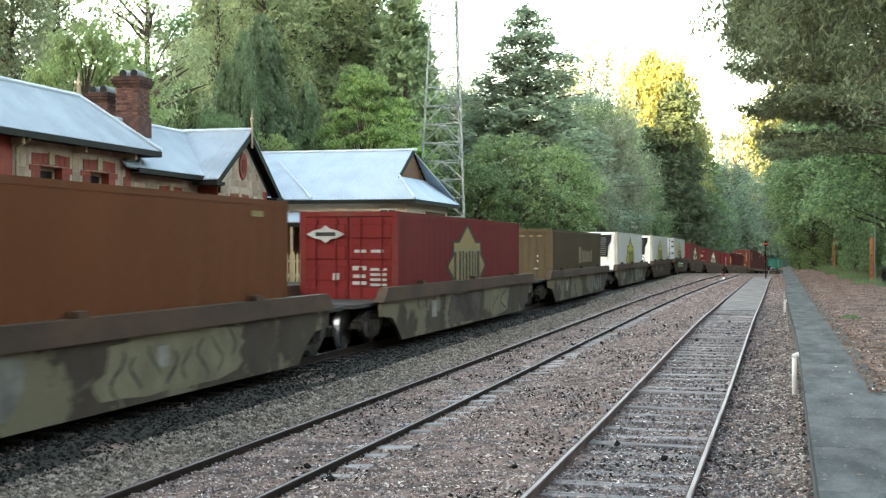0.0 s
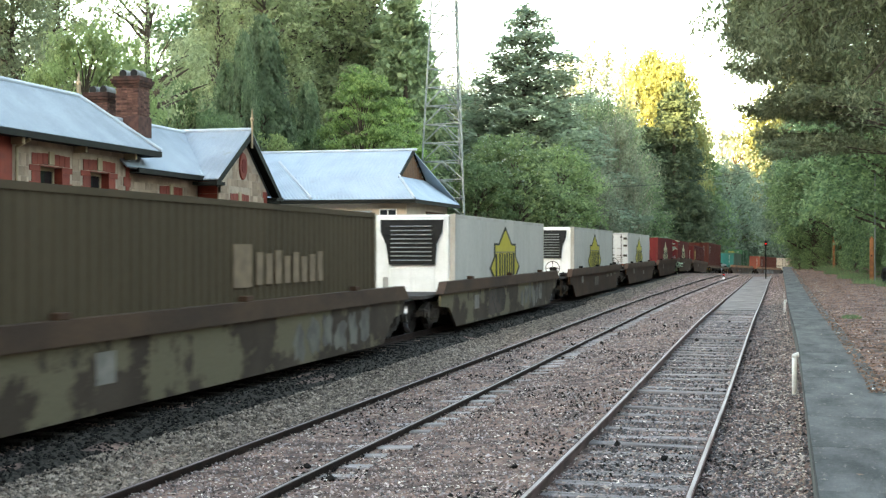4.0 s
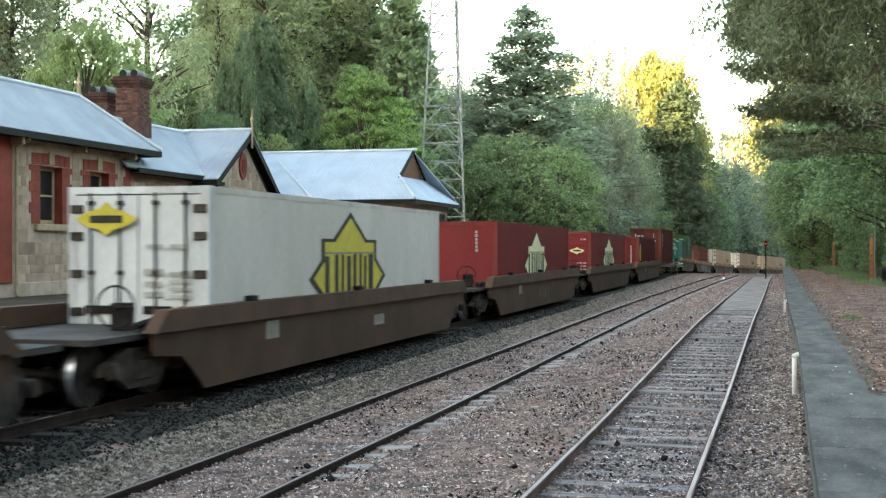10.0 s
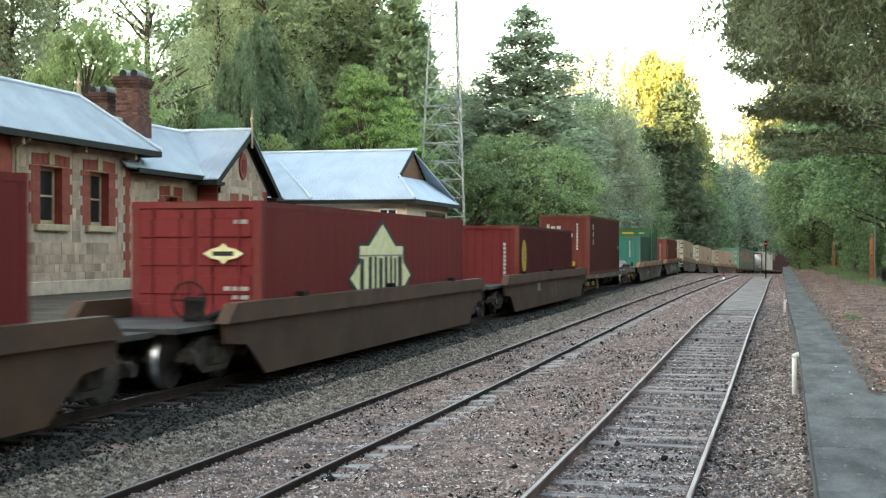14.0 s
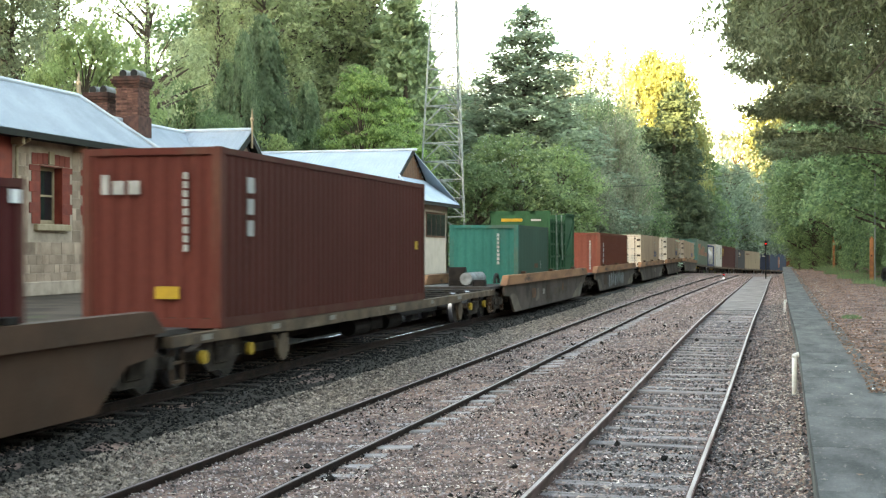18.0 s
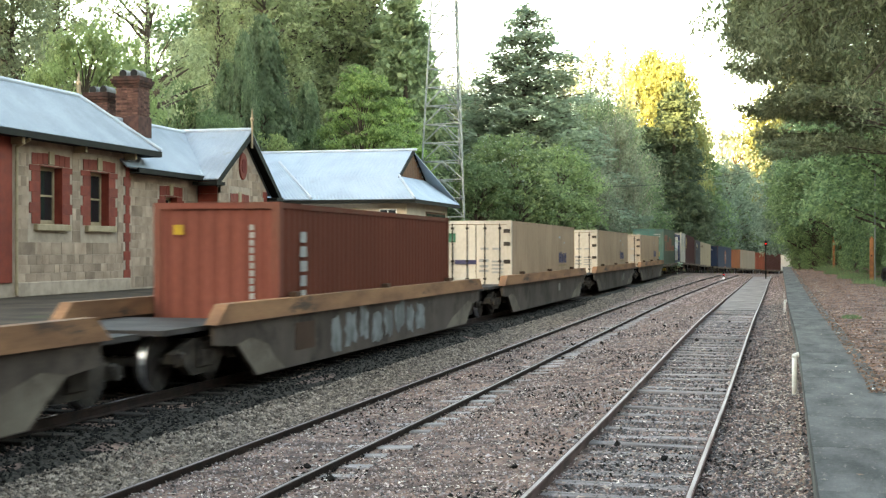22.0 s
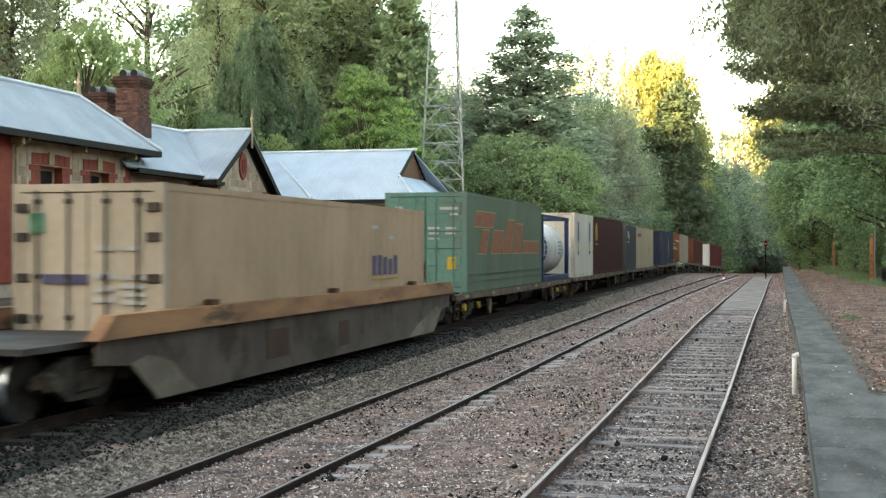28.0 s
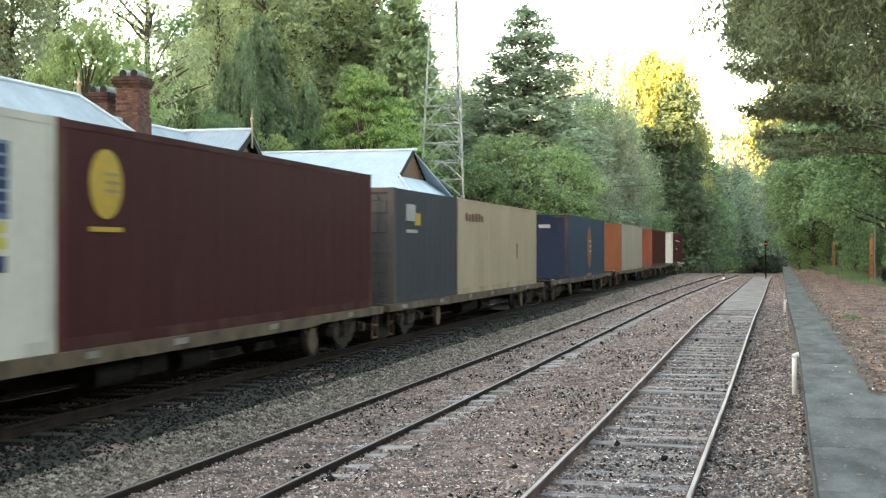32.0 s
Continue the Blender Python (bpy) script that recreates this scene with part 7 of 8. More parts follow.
        if bare:
            for i in range(6):
                a, z = rng.uniform(0, 6.28), rng.uniform(7, 17)
                e = np.array([3.4 * math.cos(a), 3.4 * math.sin(a), z + rng.uniform(0.5, 3.5)])
                limbs(bm, [(0, 0, z), tuple(e * np.array([0.5, 0.5, 1]) - np.array([0, 0, 0.8])), tuple(e)], 0.08, 0.02, 5)
                limbs(bm, [tuple(e * np.array([0.5, 0.5, 1]) - np.array([0, 0, 0.8])), tuple(e + np.array([0.5, -0.6, 1.0]))], 0.06, 0.015, 5)
        spec = (13, 0.30, 0.17, -0.25, 0.7, 0.5, 0.7)
    elif kind == "poplar":
        limbs(bm, [(0, 0, -1), (0, 0, H)], 0.3, 0.03)
        for i in range(150):
            q = rng.random()
            z = 1.0 + q * (H - 1.2)
            rr = 1.9 * math.sin(math.pi * min(0.98, 0.12 + 0.86 * q)) ** 0.8 * rng.uniform(0.3, 1.0)
            a = rng.uniform(0, 6.28)
            pts += [(rr * math.cos(a), rr * math.sin(a), z + 0.3 * j) for j in range(3)]
            face += [(math.cos(a), math.sin(a), 0.1)] * 3
        spec = (14, 0.30, 0.16, -0.6, 1.3, 0.2, 0.7)
    per, spread, size, droop, flat, up, loose = spec
    if coarse:
        per, size = max(1, per // 3), size * 1.5
    elif per > 6:
        per, size = int(per * 0.68), size * 1.19
    v, f = leaf_cloud(rng, pts, per, spread, size, droop, flat, facing=face, up=up, loose=loose)
    me_c = bpy.data.meshes.new("crown")
    me_c.from_pydata(v.tolist(), [], f.tolist())
    me_t = bpy.data.meshes.new("trunk")
    bm.to_mesh(me_t)
    bm.free()
    return me_t, me_c


TREE_WORDS = {"broad": "broadleaf tree with a full green crown", "ivied": "tree smothered in bright green ivy", "maple": "bright green spreading tree with layered foliage", "shrub": "dense green ivy and shrub thicket", "willow": "grey-green willow tree with fine twigs", "cedar": "tall blue-green cedar with tiered boughs", "fir": "dark dense conifer with drooping boughs", "weeping": "tall weeping cypress with hanging foliage", "pine": "tall pine with an open crown", "open_pine": "tall pine with a bare dark trunk and sparse limbs", "poplar": "slender pale poplar in evening sun"}


def plant(kind, x, y, h, w, leaf, z=None, seed=1, words=""):
    """A tree h metres high; w stretches its crown sideways."""
    coarse = y > (235 if kind in ("fir", "broad") and leaf in ("dark", "gold") else 165) or y < 5 or x > 15 or (kind == "shrub" and (y > 100 or h < 2.5))
    key = (kind, seed % 2, leaf, coarse)
    if key not in PROTO:
        me_t, me_c = grow(kind, 11 + seed % 2, coarse)
        me_t.materials.append(M["bark_pale" if kind in ("willow", "poplar") else "bark"])
        me_c.materials.append(LEAF[leaf])
        PROTO[key] = (me_t, me_c)
    me_t, me_c = PROTO[key]
    z = ground_z(x, y) - 0.2 if z is None else z
    t = tagged(empty("shrub" if kind == "shrub" else "tree"), words or TREE_WORDS[kind], "shrub" if kind == "shrub" else "tree", group="valley trees")
    t.matrix_basis = pose(x, y, z, 0, 0, seed * 67.0) @ Matrix.Diagonal((w * h / 20, w * h / 20, h / 20, 1))
    a, b = new("trunk", me_t), new("crown", me_c)
    a.parent = b.parent = t
    return t


def ridge():
    """Unseen wooded ridge added behind to shade the yard; low sun comes over it."""
    v, f = [], []
    xs = list(range(-700, 701, 20))
    prof = ((-130, 4.0), (-170, 36), (-220, 80), (-262, 106), (-340, 92), (-520, 8))
    for x in xs:
        for (y, z) in prof:
            k = 1.0 + 0.03 * noise.noise((x * 0.02, y * 0.02, 3)) + 0.025 * noise.noise((x * 0.11, y * 0.1, 7))
            v.append((x, y, z * k if z > 5 else z))
    n = len(prof)
    for i in range(len(xs) - 1):
        f += [(i * n + j, (i + 1) * n + j, (i + 1) * n + j + 1, i * n + j + 1) for j in range(n - 1)]
    ob = bulk("ridge", v, f, mat("ridge_woods", (0.05, 0.07, 0.03), (0.03, 0.045, 0.02), 0.95, scale=0.1, fine=0.8, bump=1.0))
    tagged(ob, "unseen wooded ridge added behind the yard for shade", "hill", kind="structure")


ridge()
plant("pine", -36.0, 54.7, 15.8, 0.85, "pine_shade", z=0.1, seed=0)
plant("broad", -29.3, 50.3, 12.3, 0.64, "light", z=-0.3, seed=1)
plant("open_pine", -35.2, 67.3, 19.1, 0.75, "pine", z=-0.0, seed=2)
plant("broad", -32.7, 51.4, 10.0, 0.59, "mid", z=-0.3, seed=3)
plant("pine", -39.0, 84.9, 21.9, 0.58, "pine", z=0.8, seed=4)
plant("weeping", -33.5, 80.2, 18.2, 0.89, "weep", z=-0.3, seed=5)
plant("weeping", -35.0, 77.7, 14.6, 0.72, "weep", z=-0.1, seed=6)
plant("pine", -42.0, 96.5, 25.3, 1.06, "pine", z=1.5, seed=7)
plant("pine", -39.4, 101.3, 26.4, 1.06, "pine", z=0.9, seed=8)
plant("pine", -37.0, 106.1, 27.3, 0.98, "pine", z=0.4, seed=9)
plant("pine", -35.3, 110.7, 28.1, 0.90, "pine", z=-0.0, seed=10)
plant("fir", -29.2, 99.9, 23.8, 1.02, "fir", z=-0.3, seed=11)
plant("fir", -32.1, 105.3, 23.1, 1.11, "fir", z=-0.3, seed=12)
plant("fir", -31.6, 113.7, 22.0, 0.83, "fir", z=-0.3, seed=13)
plant("maple", -26.3, 80.0, 15.0, 0.56, "bright", z=-0.3, seed=14)
plant("maple", -26.4, 88.2, 13.8, 0.52, "bright", z=-0.3, seed=15)
plant("weeping", -32.6, 86.6, 14.4, 0.80, "weep", z=-0.3, seed=16)
plant("broad", -30.6, 83.0, 10.7, 0.63, "mid", z=-0.3, seed=17)
plant("broad", -30.6, 74.7, 9.6, 0.64, "light", z=-0.3, seed=18)
plant("cedar", -21.7, 114.2, 25.0, 1.45, "cedar", z=-0.3, seed=19)
plant("broad", -18.3, 90.3, 10.7, 1.04, "fresh", z=-0.3, seed=20)
plant("broad", -16.1, 97.1, 10.3, 0.97, "fresh", z=-0.3, seed=21)
plant("broad", -19.8, 85.8, 8.4, 0.94, "mid", z=-0.3, seed=22)
plant("willow", -16.3, 138.3, 17.9, 0.81, "willow", z=-0.6, seed=23)
plant("willow", -17.1, 169.1, 16.7, 0.98, "willow", z=-1.2, seed=24)
plant("willow", -14.4, 105.8, 9.6, 1.08, "willow", z=-0.3, seed=25)
plant("broad", -19.2, 226.8, 39.4, 0.58, "gold", z=-2.2, seed=26)
plant("fir", -19.0, 205.8, 23.7, 1.51, "dark", z=-1.9, seed=27)
plant("fir", -15.3, 207.8, 29.7, 1.14, "dark", z=-1.9, seed=28)
plant("fir", -13.9, 239.2, 28.3, 1.21, "mid", z=-2.5, seed=29)
plant("broad", -15.4, 225.4, 16.3, 1.04, "dark", z=-2.2, seed=30)
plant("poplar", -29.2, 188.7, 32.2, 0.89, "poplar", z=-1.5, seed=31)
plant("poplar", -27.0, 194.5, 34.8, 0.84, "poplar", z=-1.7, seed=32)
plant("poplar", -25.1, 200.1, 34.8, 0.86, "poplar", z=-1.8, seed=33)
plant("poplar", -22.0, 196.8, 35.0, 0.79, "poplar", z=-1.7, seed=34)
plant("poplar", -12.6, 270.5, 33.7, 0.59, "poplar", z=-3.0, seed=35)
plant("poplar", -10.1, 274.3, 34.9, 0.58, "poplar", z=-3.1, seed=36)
plant("broad", -9.3, 338.5, 38.2, 0.66, "willow", z=-4.2, seed=37)
plant("broad", -2.9, 345.3, 42.5, 0.70, "gold", z=-4.4, seed=38)
plant("broad", 5.1, 352.6, 50.8, 0.77, "gold", z=-4.5, seed=39)
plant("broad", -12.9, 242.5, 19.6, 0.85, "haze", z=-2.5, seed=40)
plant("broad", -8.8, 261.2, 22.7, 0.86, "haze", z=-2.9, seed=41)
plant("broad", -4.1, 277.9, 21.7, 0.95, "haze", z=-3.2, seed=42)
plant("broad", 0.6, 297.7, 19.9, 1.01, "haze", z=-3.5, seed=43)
plant("broad", -11.0, 251.3, 14.8, 0.95, "mid", z=-2.7, seed=44)
plant("broad", -6.2, 267.0, 13.3, 1.12, "mid", z=-3.0, seed=45)
plant("broad", -1.8, 284.7, 12.9, 1.23, "mid", z=-3.3, seed=46)
plant("broad", 3.4, 306.7, 13.9, 1.23, "mid", z=-3.7, seed=47)
plant("fir", -11.3, 267.7, 21.6, 1.41, "mid", z=-3.0, seed=48)
plant("fir", -7.2, 285.3, 20.4, 1.58, "mid", z=-3.3, seed=49)
plant("broad", -20.5, 129.0, 10.8, 1.38, "mid", z=-0.5, seed=50)
plant("broad", -17.1, 166.0, 12.2, 1.04, "mid", z=-1.1, seed=51)
plant("broad", -31.6, 120.9, 12.5, 1.02, "mid", z=-0.3, seed=52)
plant("broad", -35.1, 125.2, 14.2, 0.93, "mid", z=-0.4, seed=53)
plant("ivied", 7.6, 69.6, 10.3, 0.90, "ivy", z=0.4, seed=54)
plant("ivied", 7.1, 63.8, 14.3, 1.07, "ivy", z=1.2, seed=55)
plant("shrub", 3.9, 128.5, 5.7, 0.71, "ivy", z=-0.5, seed=56)
plant("shrub", 4.4, 116.4, 7.3, 0.75, "ivy", z=0.4, seed=57)
plant("shrub", 8.0, 108.0, 8.3, 0.76, "ivy", z=0.4, seed=58)
plant("shrub", 7.5, 88.1, 8.1, 0.80, "ivy", z=0.4, seed=59)
plant("shrub", 7.6, 73.9, 7.7, 0.73, "ivy", z=0.7, seed=60)
plant("shrub", 7.5, 61.4, 4.4, 0.96, "ivy", z=0.6, seed=61)
plant("shrub", 5.4, 108.2, 3.2, 0.80, "ivy", z=0.4, seed=62)
plant("shrub", 6.2, 100.4, 2.6, 1.01, "ivy", z=0.4, seed=63)
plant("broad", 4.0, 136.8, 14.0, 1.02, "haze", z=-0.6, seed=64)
plant("broad", 6.2, 125.1, 16.0, 1.05, "mid", z=-0.4, seed=65)
plant("ivied", 6.7, 105.0, 15.0, 1.27, "ivy", z=1.0, seed=66)
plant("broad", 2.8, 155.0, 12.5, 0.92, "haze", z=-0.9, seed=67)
plant("ivied", 7.4, 84.6, 14.4, 1.21, "ivy", z=1.4, seed=68)
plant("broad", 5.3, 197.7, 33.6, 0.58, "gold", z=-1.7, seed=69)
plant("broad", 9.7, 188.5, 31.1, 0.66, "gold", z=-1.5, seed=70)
plant("broad", -29.8, 48.1, 10.4, 0.46, "light", z=-0.3, seed=71)
plant("broad", -34.3, 63.4, 10.2, 0.53, "mid", z=-0.2, seed=72)
plant("broad", -33.2, 72.0, 10.8, 0.55, "mid", z=-0.3, seed=73)
plant("pine", -49.2, 80.2, 19.2, 0.84, "pine", z=3.0, seed=74)
plant("fir", -41.1, 111.3, 20.9, 0.87, "fir", z=1.3, seed=75)
plant("fir", -38.9, 118.0, 26.9, 0.81, "fir", z=0.8, seed=76)
plant("poplar", -30.5, 186.3, 30.6, 0.87, "poplar", z=-1.5, seed=77)
plant("poplar", -27.8, 191.1, 32.9, 0.82, "poplar", z=-1.6, seed=78)
plant("shrub", 5.6, 91.9, 1.6, 1.18, "ivy", z=0.4, seed=79)
plant("shrub", 6.1, 81.8, 1.3, 1.41, "ivy", z=0.4, seed=80)
plant("shrub", 6.4, 73.7, 1.1, 1.70, "ivy", z=0.4, seed=81)
plant("shrub", 3.4, 108.3, 1.9, 1.17, "ivy", z=0.4, seed=82)
plant("shrub", 6.5, 65.5, 1.1, 1.67, "ivy", z=0.5, seed=83)
plant("shrub", 6.3, 96.4, 2.2, 1.10, "ivy", z=0.4, seed=84)
plant("shrub", 6.9, 84.2, 2.0, 1.28, "ivy", z=0.7, seed=85)
plant("shrub", 2.4, 116.3, 1.8, 1.12, "ivy", z=0.4, seed=86)
plant("shrub", 6.9, 76.0, 2.8, 1.06, "ivy", z=0.7, seed=87)
plant("broad", -40.6, 82.4, 12.7, 0.54, "mid", z=1.2, seed=88)
plant("broad", -43.1, 83.9, 11.5, 0.61, "light", z=1.7, seed=89)
plant("fir", -15.3, 217.1, 32.9, 0.76, "dark", z=-2.1, seed=90)
plant("broad", -30.6, 126.4, 11.9, 0.98, "mid", z=-0.4, seed=91)
plant("broad", -30.1, 54.2, 12.4, 0.53, "light", z=-0.3, seed=92)
plant("pine", -38.7, 93.3, 22.9, 0.78, "pine", z=0.7, seed=93)
plant("weeping", -33.1, 76.1, 16.4, 0.54, "weep", z=-0.3, seed=94)
plant("shrub", -3.3, 259.5, 5.6, 2.18, "dark", z=-2.8, seed=95)
plant("shrub", -8.1, 254.1, 4.4, 2.28, "dark", z=-2.7, seed=96)
plant("shrub", 1.4, 266.9, 5.8, 1.63, "dark", z=-3.0, seed=97)
plant("shrub", -12.2, 251.0, 3.8, 2.36, "dark", z=-2.7, seed=98)
plant("broad", -33.5, 136.0, 16.0, 0.67, "mid", z=-0.6, seed=99)
plant("ivied", 3.6, 116.6, 12.3, 0.81, "ivy", z=0.4, seed=100)
plant("ivied", 8.4, 112.0, 9.9, 0.87, "ivy", z=0.4, seed=101)
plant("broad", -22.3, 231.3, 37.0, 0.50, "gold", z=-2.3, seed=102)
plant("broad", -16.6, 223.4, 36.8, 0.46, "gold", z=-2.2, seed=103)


def woods_on_slope():
    """Closed woods on the slope behind the station, by bearing (degrees left of the line), distance and height."""
    rng = random.Random(91)
    rows = ((34.2, 92, 16), (33.0, 108, 11), (31.8, 90, 9), (30.4, 112, 8), (29.0, 96, 7), (27.6, 112, 8), (26.2, 98, 10), (24.6, 124, 22), (23.6, 130, 26), (22.4, 118, 26), (20.8, 130, 27), (19.0, 138, 25), (17.4, 142, 22), (15.6, 148, 20), (14.0, 149, 18))
    for i, (b, d, h) in enumerate(rows):
        x, y = -d * math.sin(radians(b)), d * math.cos(radians(b))
        kind = ("fir", "broad", "pine")[i % 3]
        plant(kind, x, y, h, rng.uniform(0.95, 1.2), {"fir": "fir", "broad": "mid", "pine": "pine"}[kind], seed=i)
        if i % 3 == 0:
            plant("shrub", x + 3, y - 5, 6.5, 1.1, "mid", seed=i)
    for i, (b, d, h, leaf) in enumerate(((13.7, 150, 25, "poplar"), (12.7, 156, 23, "willow"), (11.7, 146, 17, "mid"), (9.2, 148, 19, "haze"), (8.2, 157, 23, "fir"), (7.4, 160, 24, "weep"), (6.6, 158, 22, "fir"), (10.2, 150, 18, "mid"))):
        plant("willow", -d * math.sin(radians(b)), d * math.cos(radians(b)), h, 0.78, leaf, seed=i)


woods_on_slope()


def overhang():
    """Gum tree on the bank beside the platform, its drooping leaves hanging over the platform."""
    rng = np.random.default_rng(77)
    t = tagged(empty("gum_tree", pose(7.35, 24.0, 1.4)), "gum tree with long drooping leaves over the bank", "tree")
    bm = bmesh.new()
    limbs(bm, [(0, 0, -1), (-0.6, 0.4, 5), (-1.2, 1.2, 10), (-1.0, 2.0, 14)], 0.34, 0.12, 9)
    pts = []
    for i in range(150):
        q = rng.random()
        tip = np.array([-3.0 - 4.7 * rng.random() ** 0.62, rng.uniform(-2.0, 3.5), 0])
        # the skirt of the crown lifts towards the yard
        if i % 5 < 2:
            tip[0], tip[1] = rng.uniform(-8.2, -7.1), rng.uniform(0.4, 2.6)
        low = float(np.interp(tip[0], (-8.1, -7.1, -6.6, -5.7), (4.45, 4.4, 4.2, 3.2))) + 0.15 * (tip[1] + 2)
        tip[2] = low + (7.2 - low) * rng.random() ** 1.6
        root = np.array([-0.9, 0.8, 5 + 4 * q])
        mid = root * 0.45 + tip * 0.55 + np.array([0, 0, 0.9])
        limbs(bm, [tuple(root), tuple(mid), tuple(tip)], 0.06, 0.01, 5)
        for j in range(20):
            f = rng.uniform(0.35, 1.05)
            b = mid + (tip - mid) * (f - 0.35) / 0.65
            pts.append(tuple(b + rng.normal(0, 1, 3) * np.array([0.26, 0.26, 0.28])))
    part("trunk", bm, "bark", t)
    v, f = leaf_cloud(rng, pts, 56, 0.15, 0.043, 1.6, 1.2, long=3.0, up=0.1, loose=1.0)
    bulk("crown", v.tolist(), f.tolist(), LEAF["gum"], t)


overhang()


def long_bough_conifer():
    """Old conifer on the bank whose level boughs reach out over the siding."""
    rng = np.random.default_rng(5)
    t = tagged(empty("conifer", pose(4.6, 47.0, 0.4)), "dark conifer with long level boughs over the siding", "tree")
    bm = bmesh.new()
    limbs(bm, [(0, 0, -1), (0.1, 0, 8), (0, 0, 17)], 0.30, 0.08, 9)
    pts = []
    for k in range(15):
        for i in range(6):
            z = 5.05 + 0.70 * k + (rng.normal(0, 0.13) if k > 2 else abs(rng.normal(0, 0.55)))
            out = i < 4
            a = math.pi + rng.normal(0, 0.42) if out else rng.uniform(0, 6.28)
            r = (rng.uniform(5.0, 6.1) if out else rng.uniform(2.5, 4.0)) * (1.0 if k == 0 else 0.92 if k < 3 else 1.04 if k < 9 else 0.88)
            tip = np.array([r * math.cos(a), r * math.sin(a), z + rng.uniform(-0.35, 0.45)])
            limbs(bm, [(0, 0, z - 0.5), tuple(tip * np.array([0.5, 0.5, 1]) - np.array([0, 0, rng.uniform(0.0, 0.3)])), tuple(tip)], 0.032, 0.008, 5)
            for j in range(int(r * 10.5)):
                f = 0.25 + 0.75 * rng.random() ** 0.7
                sp = 0.12 * r * (1.12 - f)
                pts.append((tip[0] * f + rng.normal(0, sp), tip[1] * f + rng.normal(0, sp), z + (tip[2] - z) * f - 0.1 + 0.25 * (f - 0.5) ** 2 + rng.normal(0, 0.10)))
    part("trunk", bm, "bark", t)
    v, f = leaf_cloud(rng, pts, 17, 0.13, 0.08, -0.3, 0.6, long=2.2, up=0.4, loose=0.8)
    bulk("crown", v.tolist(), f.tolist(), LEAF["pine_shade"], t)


long_bough_conifer()


def blossoms():
    """Small white flowers over the climber-covered shrubs beyond the station house."""
    rng = np.random.default_rng(31)
    pts = np.array([(-18.4, 86.4, 9.1), (-16.2, 87.0, 9.2), (-17.3, 86.6, 7.6), (-19.2, 86.2, 6.8)])
    v, f = leaf_cloud(rng, pts, 70, 1.25, 0.075, 0.0, 0.8, long=1.0)
    tagged(bulk("blossoms", v.tolist(), f.tolist(), "white"), "small white blossoms over the green shrubs", "flowers", kind="stuff")


blossoms()

tyre = tagged(empty("old_tyre", pose(5.05, 60.5, 0.62, 0, 0, 20)), "old black rubber tyre lying against the bank", "tyre")
bm = bmesh.new()
prof_ = [(0.20, -0.10), (0.33, -0.11), (0.38, -0.06), (0.38, 0.06), (0.33, 0.11), (0.20, 0.10)]
ring_ = [[bm.verts.new((z, r * math.cos(6.2832 * k / 20), 0.32 + r * math.sin(6.2832 * k / 20))) for r, z in prof_] for k in range(20)]
for k in range(20):
    for i in range(6):
        bm.faces.new((ring_[k][i], ring_[k][(i + 1) % 6], ring_[(k + 1) % 20][(i + 1) % 6], ring_[(k + 1) % 20][i]))
bmesh.ops.recalc_face_normals(bm, faces=bm.faces[:])
part("tread", bm, "black", tyre)

pole = tagged(empty("pole", pose(4.75, 63.2, 0.45)), "thin grey steel pole on the bank with a slack cable", "pole")
bm = bmesh.new()
rod(bm, (0, 0, -0.3), (0, 0, 6.9), 0.035, 8)
part("shaft", bm, "galv", pole)
bm = bmesh.new()
limbs(bm, [(0, 0, 6.8), (0.35, -0.3, 6.1), (0.8, -0.7, 5.5), (1.4, -1.2, 5.1)], 0.028, 0.028, 6)
part("cable", bm, "white_pipe", pole, "pale slack cable")


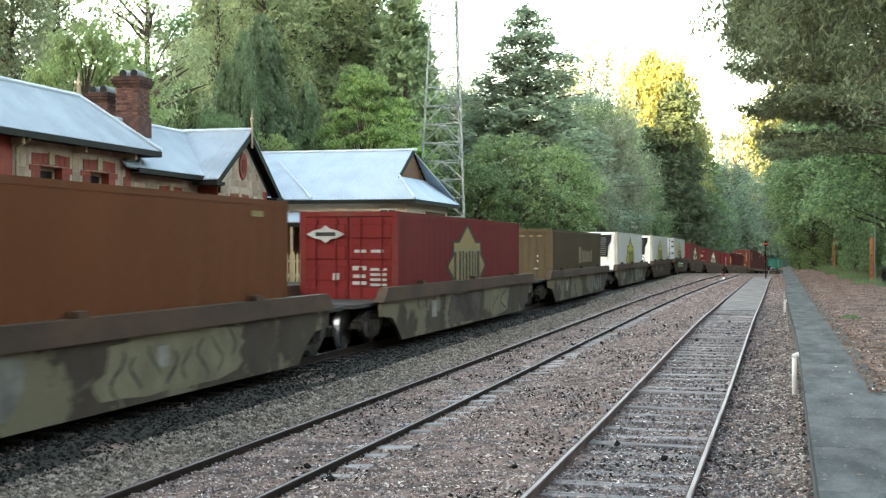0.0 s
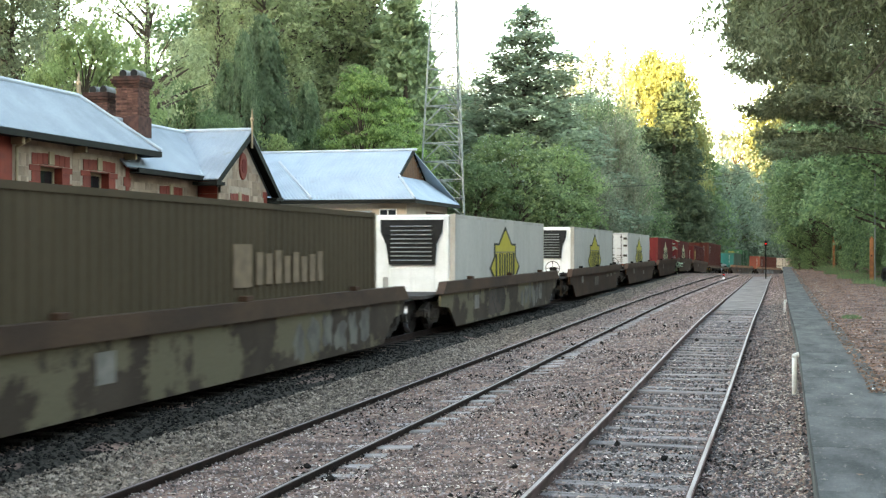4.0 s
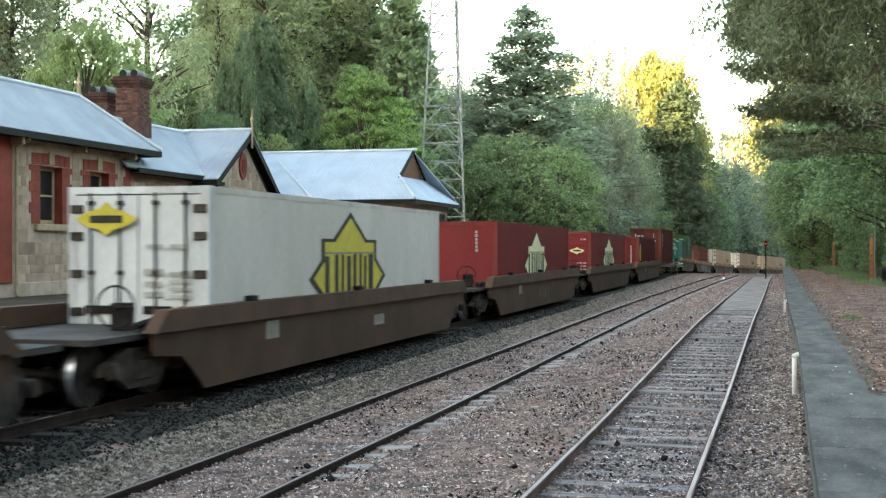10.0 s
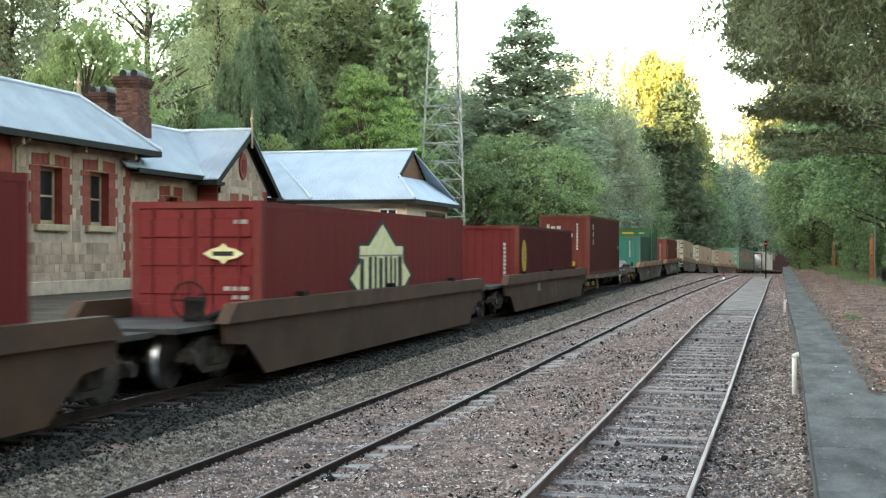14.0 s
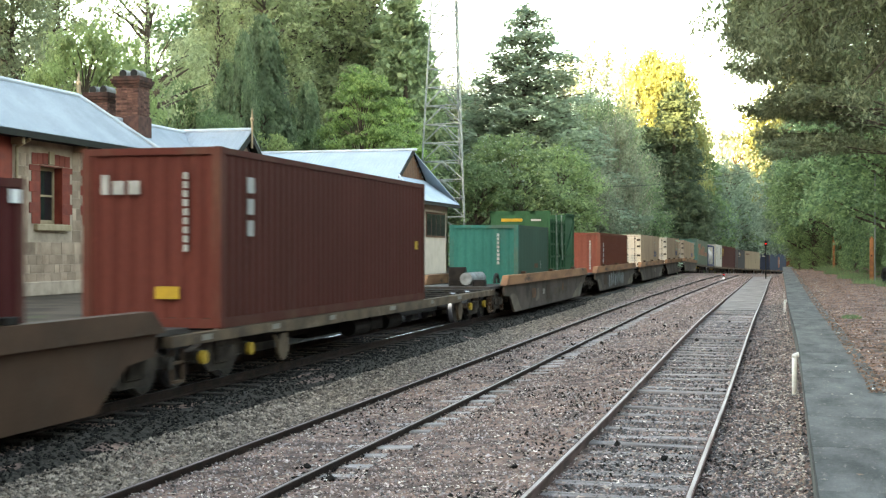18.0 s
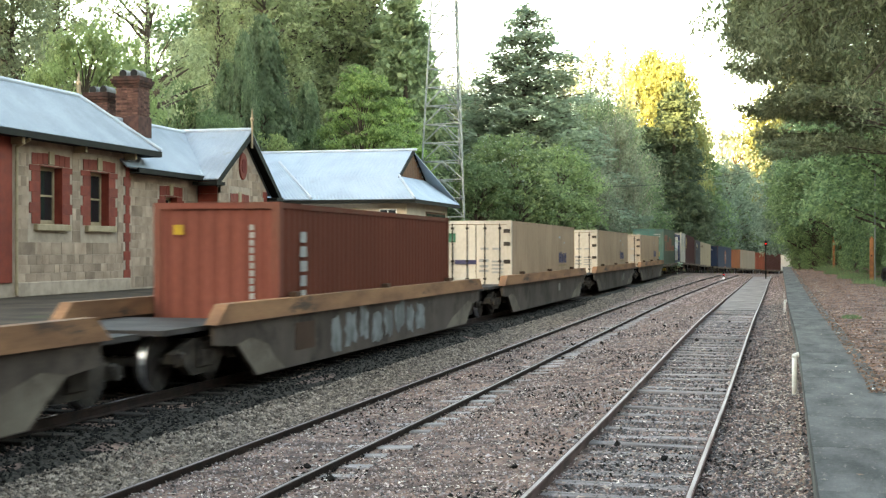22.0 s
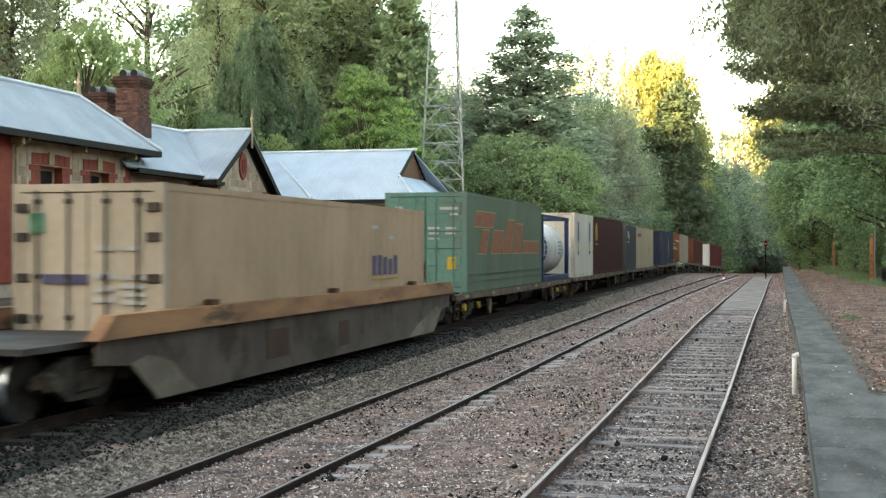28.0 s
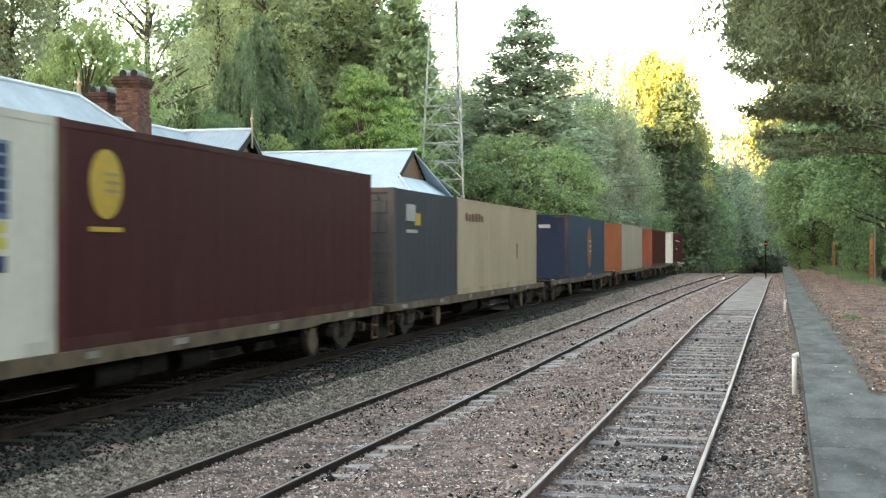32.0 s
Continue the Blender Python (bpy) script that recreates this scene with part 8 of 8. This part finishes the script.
wire = tagged(empty("overhead_cable"), "thin dark overhead cable slung across the yard from the mast", "cable")
bm = bmesh.new()
limbs(bm, [(-20.0 + 18.0 * k / 12, 84 + 41.0 * k / 12, 7.0 + 2.6 * k / 12 - 1.0 * math.sin(math.pi * k / 12)) for k in range(13)], 0.022, 0.022, 5)
part("cable", bm, "black", wire)


def tuft(x, y, h, n, seed, words="low green grass tuft on the platform dirt"):
    """Grass blades fanning out of the dirt."""
    rng = np.random.default_rng(seed)
    v, f = [], []
    z = max(ground_z(x, y), 0.56)
    for i in range(n):
        a, r, l = rng.uniform(0, 6.3), rng.random() ** 0.7 * h * 2.2, h * rng.uniform(0.4, 1.1)
        bx, by, k = x + r * math.cos(a), y + r * math.sin(a), len(v)
        tx, ty = bx + rng.normal(0, 0.35) * l, by + rng.normal(0, 0.35) * l
        v += [(bx - 0.008, by, z - 0.02), (bx + 0.008, by, z - 0.02), (tx, ty, z + l)]
        f.append((k, k + 1, k + 2))
    tagged(bulk("grass_tuft", v, f, LEAF["mid"]), words, "grass", group="grass tufts")


tuft(1.75, 30.0, 0.10, 260, 1)
for k, (x, y, h) in enumerate(((4.2, 60, 0.3), (4.6, 64, 0.4), (4.1, 70, 0.35), (4.5, 75, 0.4), (3.9, 82, 0.35), (4.3, 88, 0.4), (3.8, 95, 0.4), (4.9, 56, 0.3), (4.4, 100, 0.45))):
    tuft(x, y, h, 320, k + 3, "clump of bright green weeds along the bank")


# unseen woods added behind and beside the yard to hold back low sky light
for i, (x, y, h) in enumerate(((-46, -30, 20), (-34, -36, 18), (-22, -30, 19), (-13, -42, 17), (-3, -34, 18), (7, -30, 17), (16, -26, 19), (26, -20, 20), (20, -6, 16), (24, 12, 17), (-40, -8, 20), (38, -30, 20))):
    plant(("broad", "fir", "broad")[i % 3], x, y, h, 1.1, "mid", z=ground_z(x, y) - 0.2, seed=i)


def motions():
    """Everything that moves: the train runs down the main line, and its wheels turn."""
    times = [i * 0.5 for i in range(65)]
    for thing, s, z in MOVING:
        walk(thing, [(t, rail_pose(s - run(t), z)) for t in times])
    fine = [i / 30 for i in range(961)]
    for wheel in WHEELS:
        y = wheel.location.y
        walk(wheel, [(t, pose(0, y, 0.43) @ Matrix.Rotation(run(t) / 0.43, 4, "X")) for t in fine])


motions()
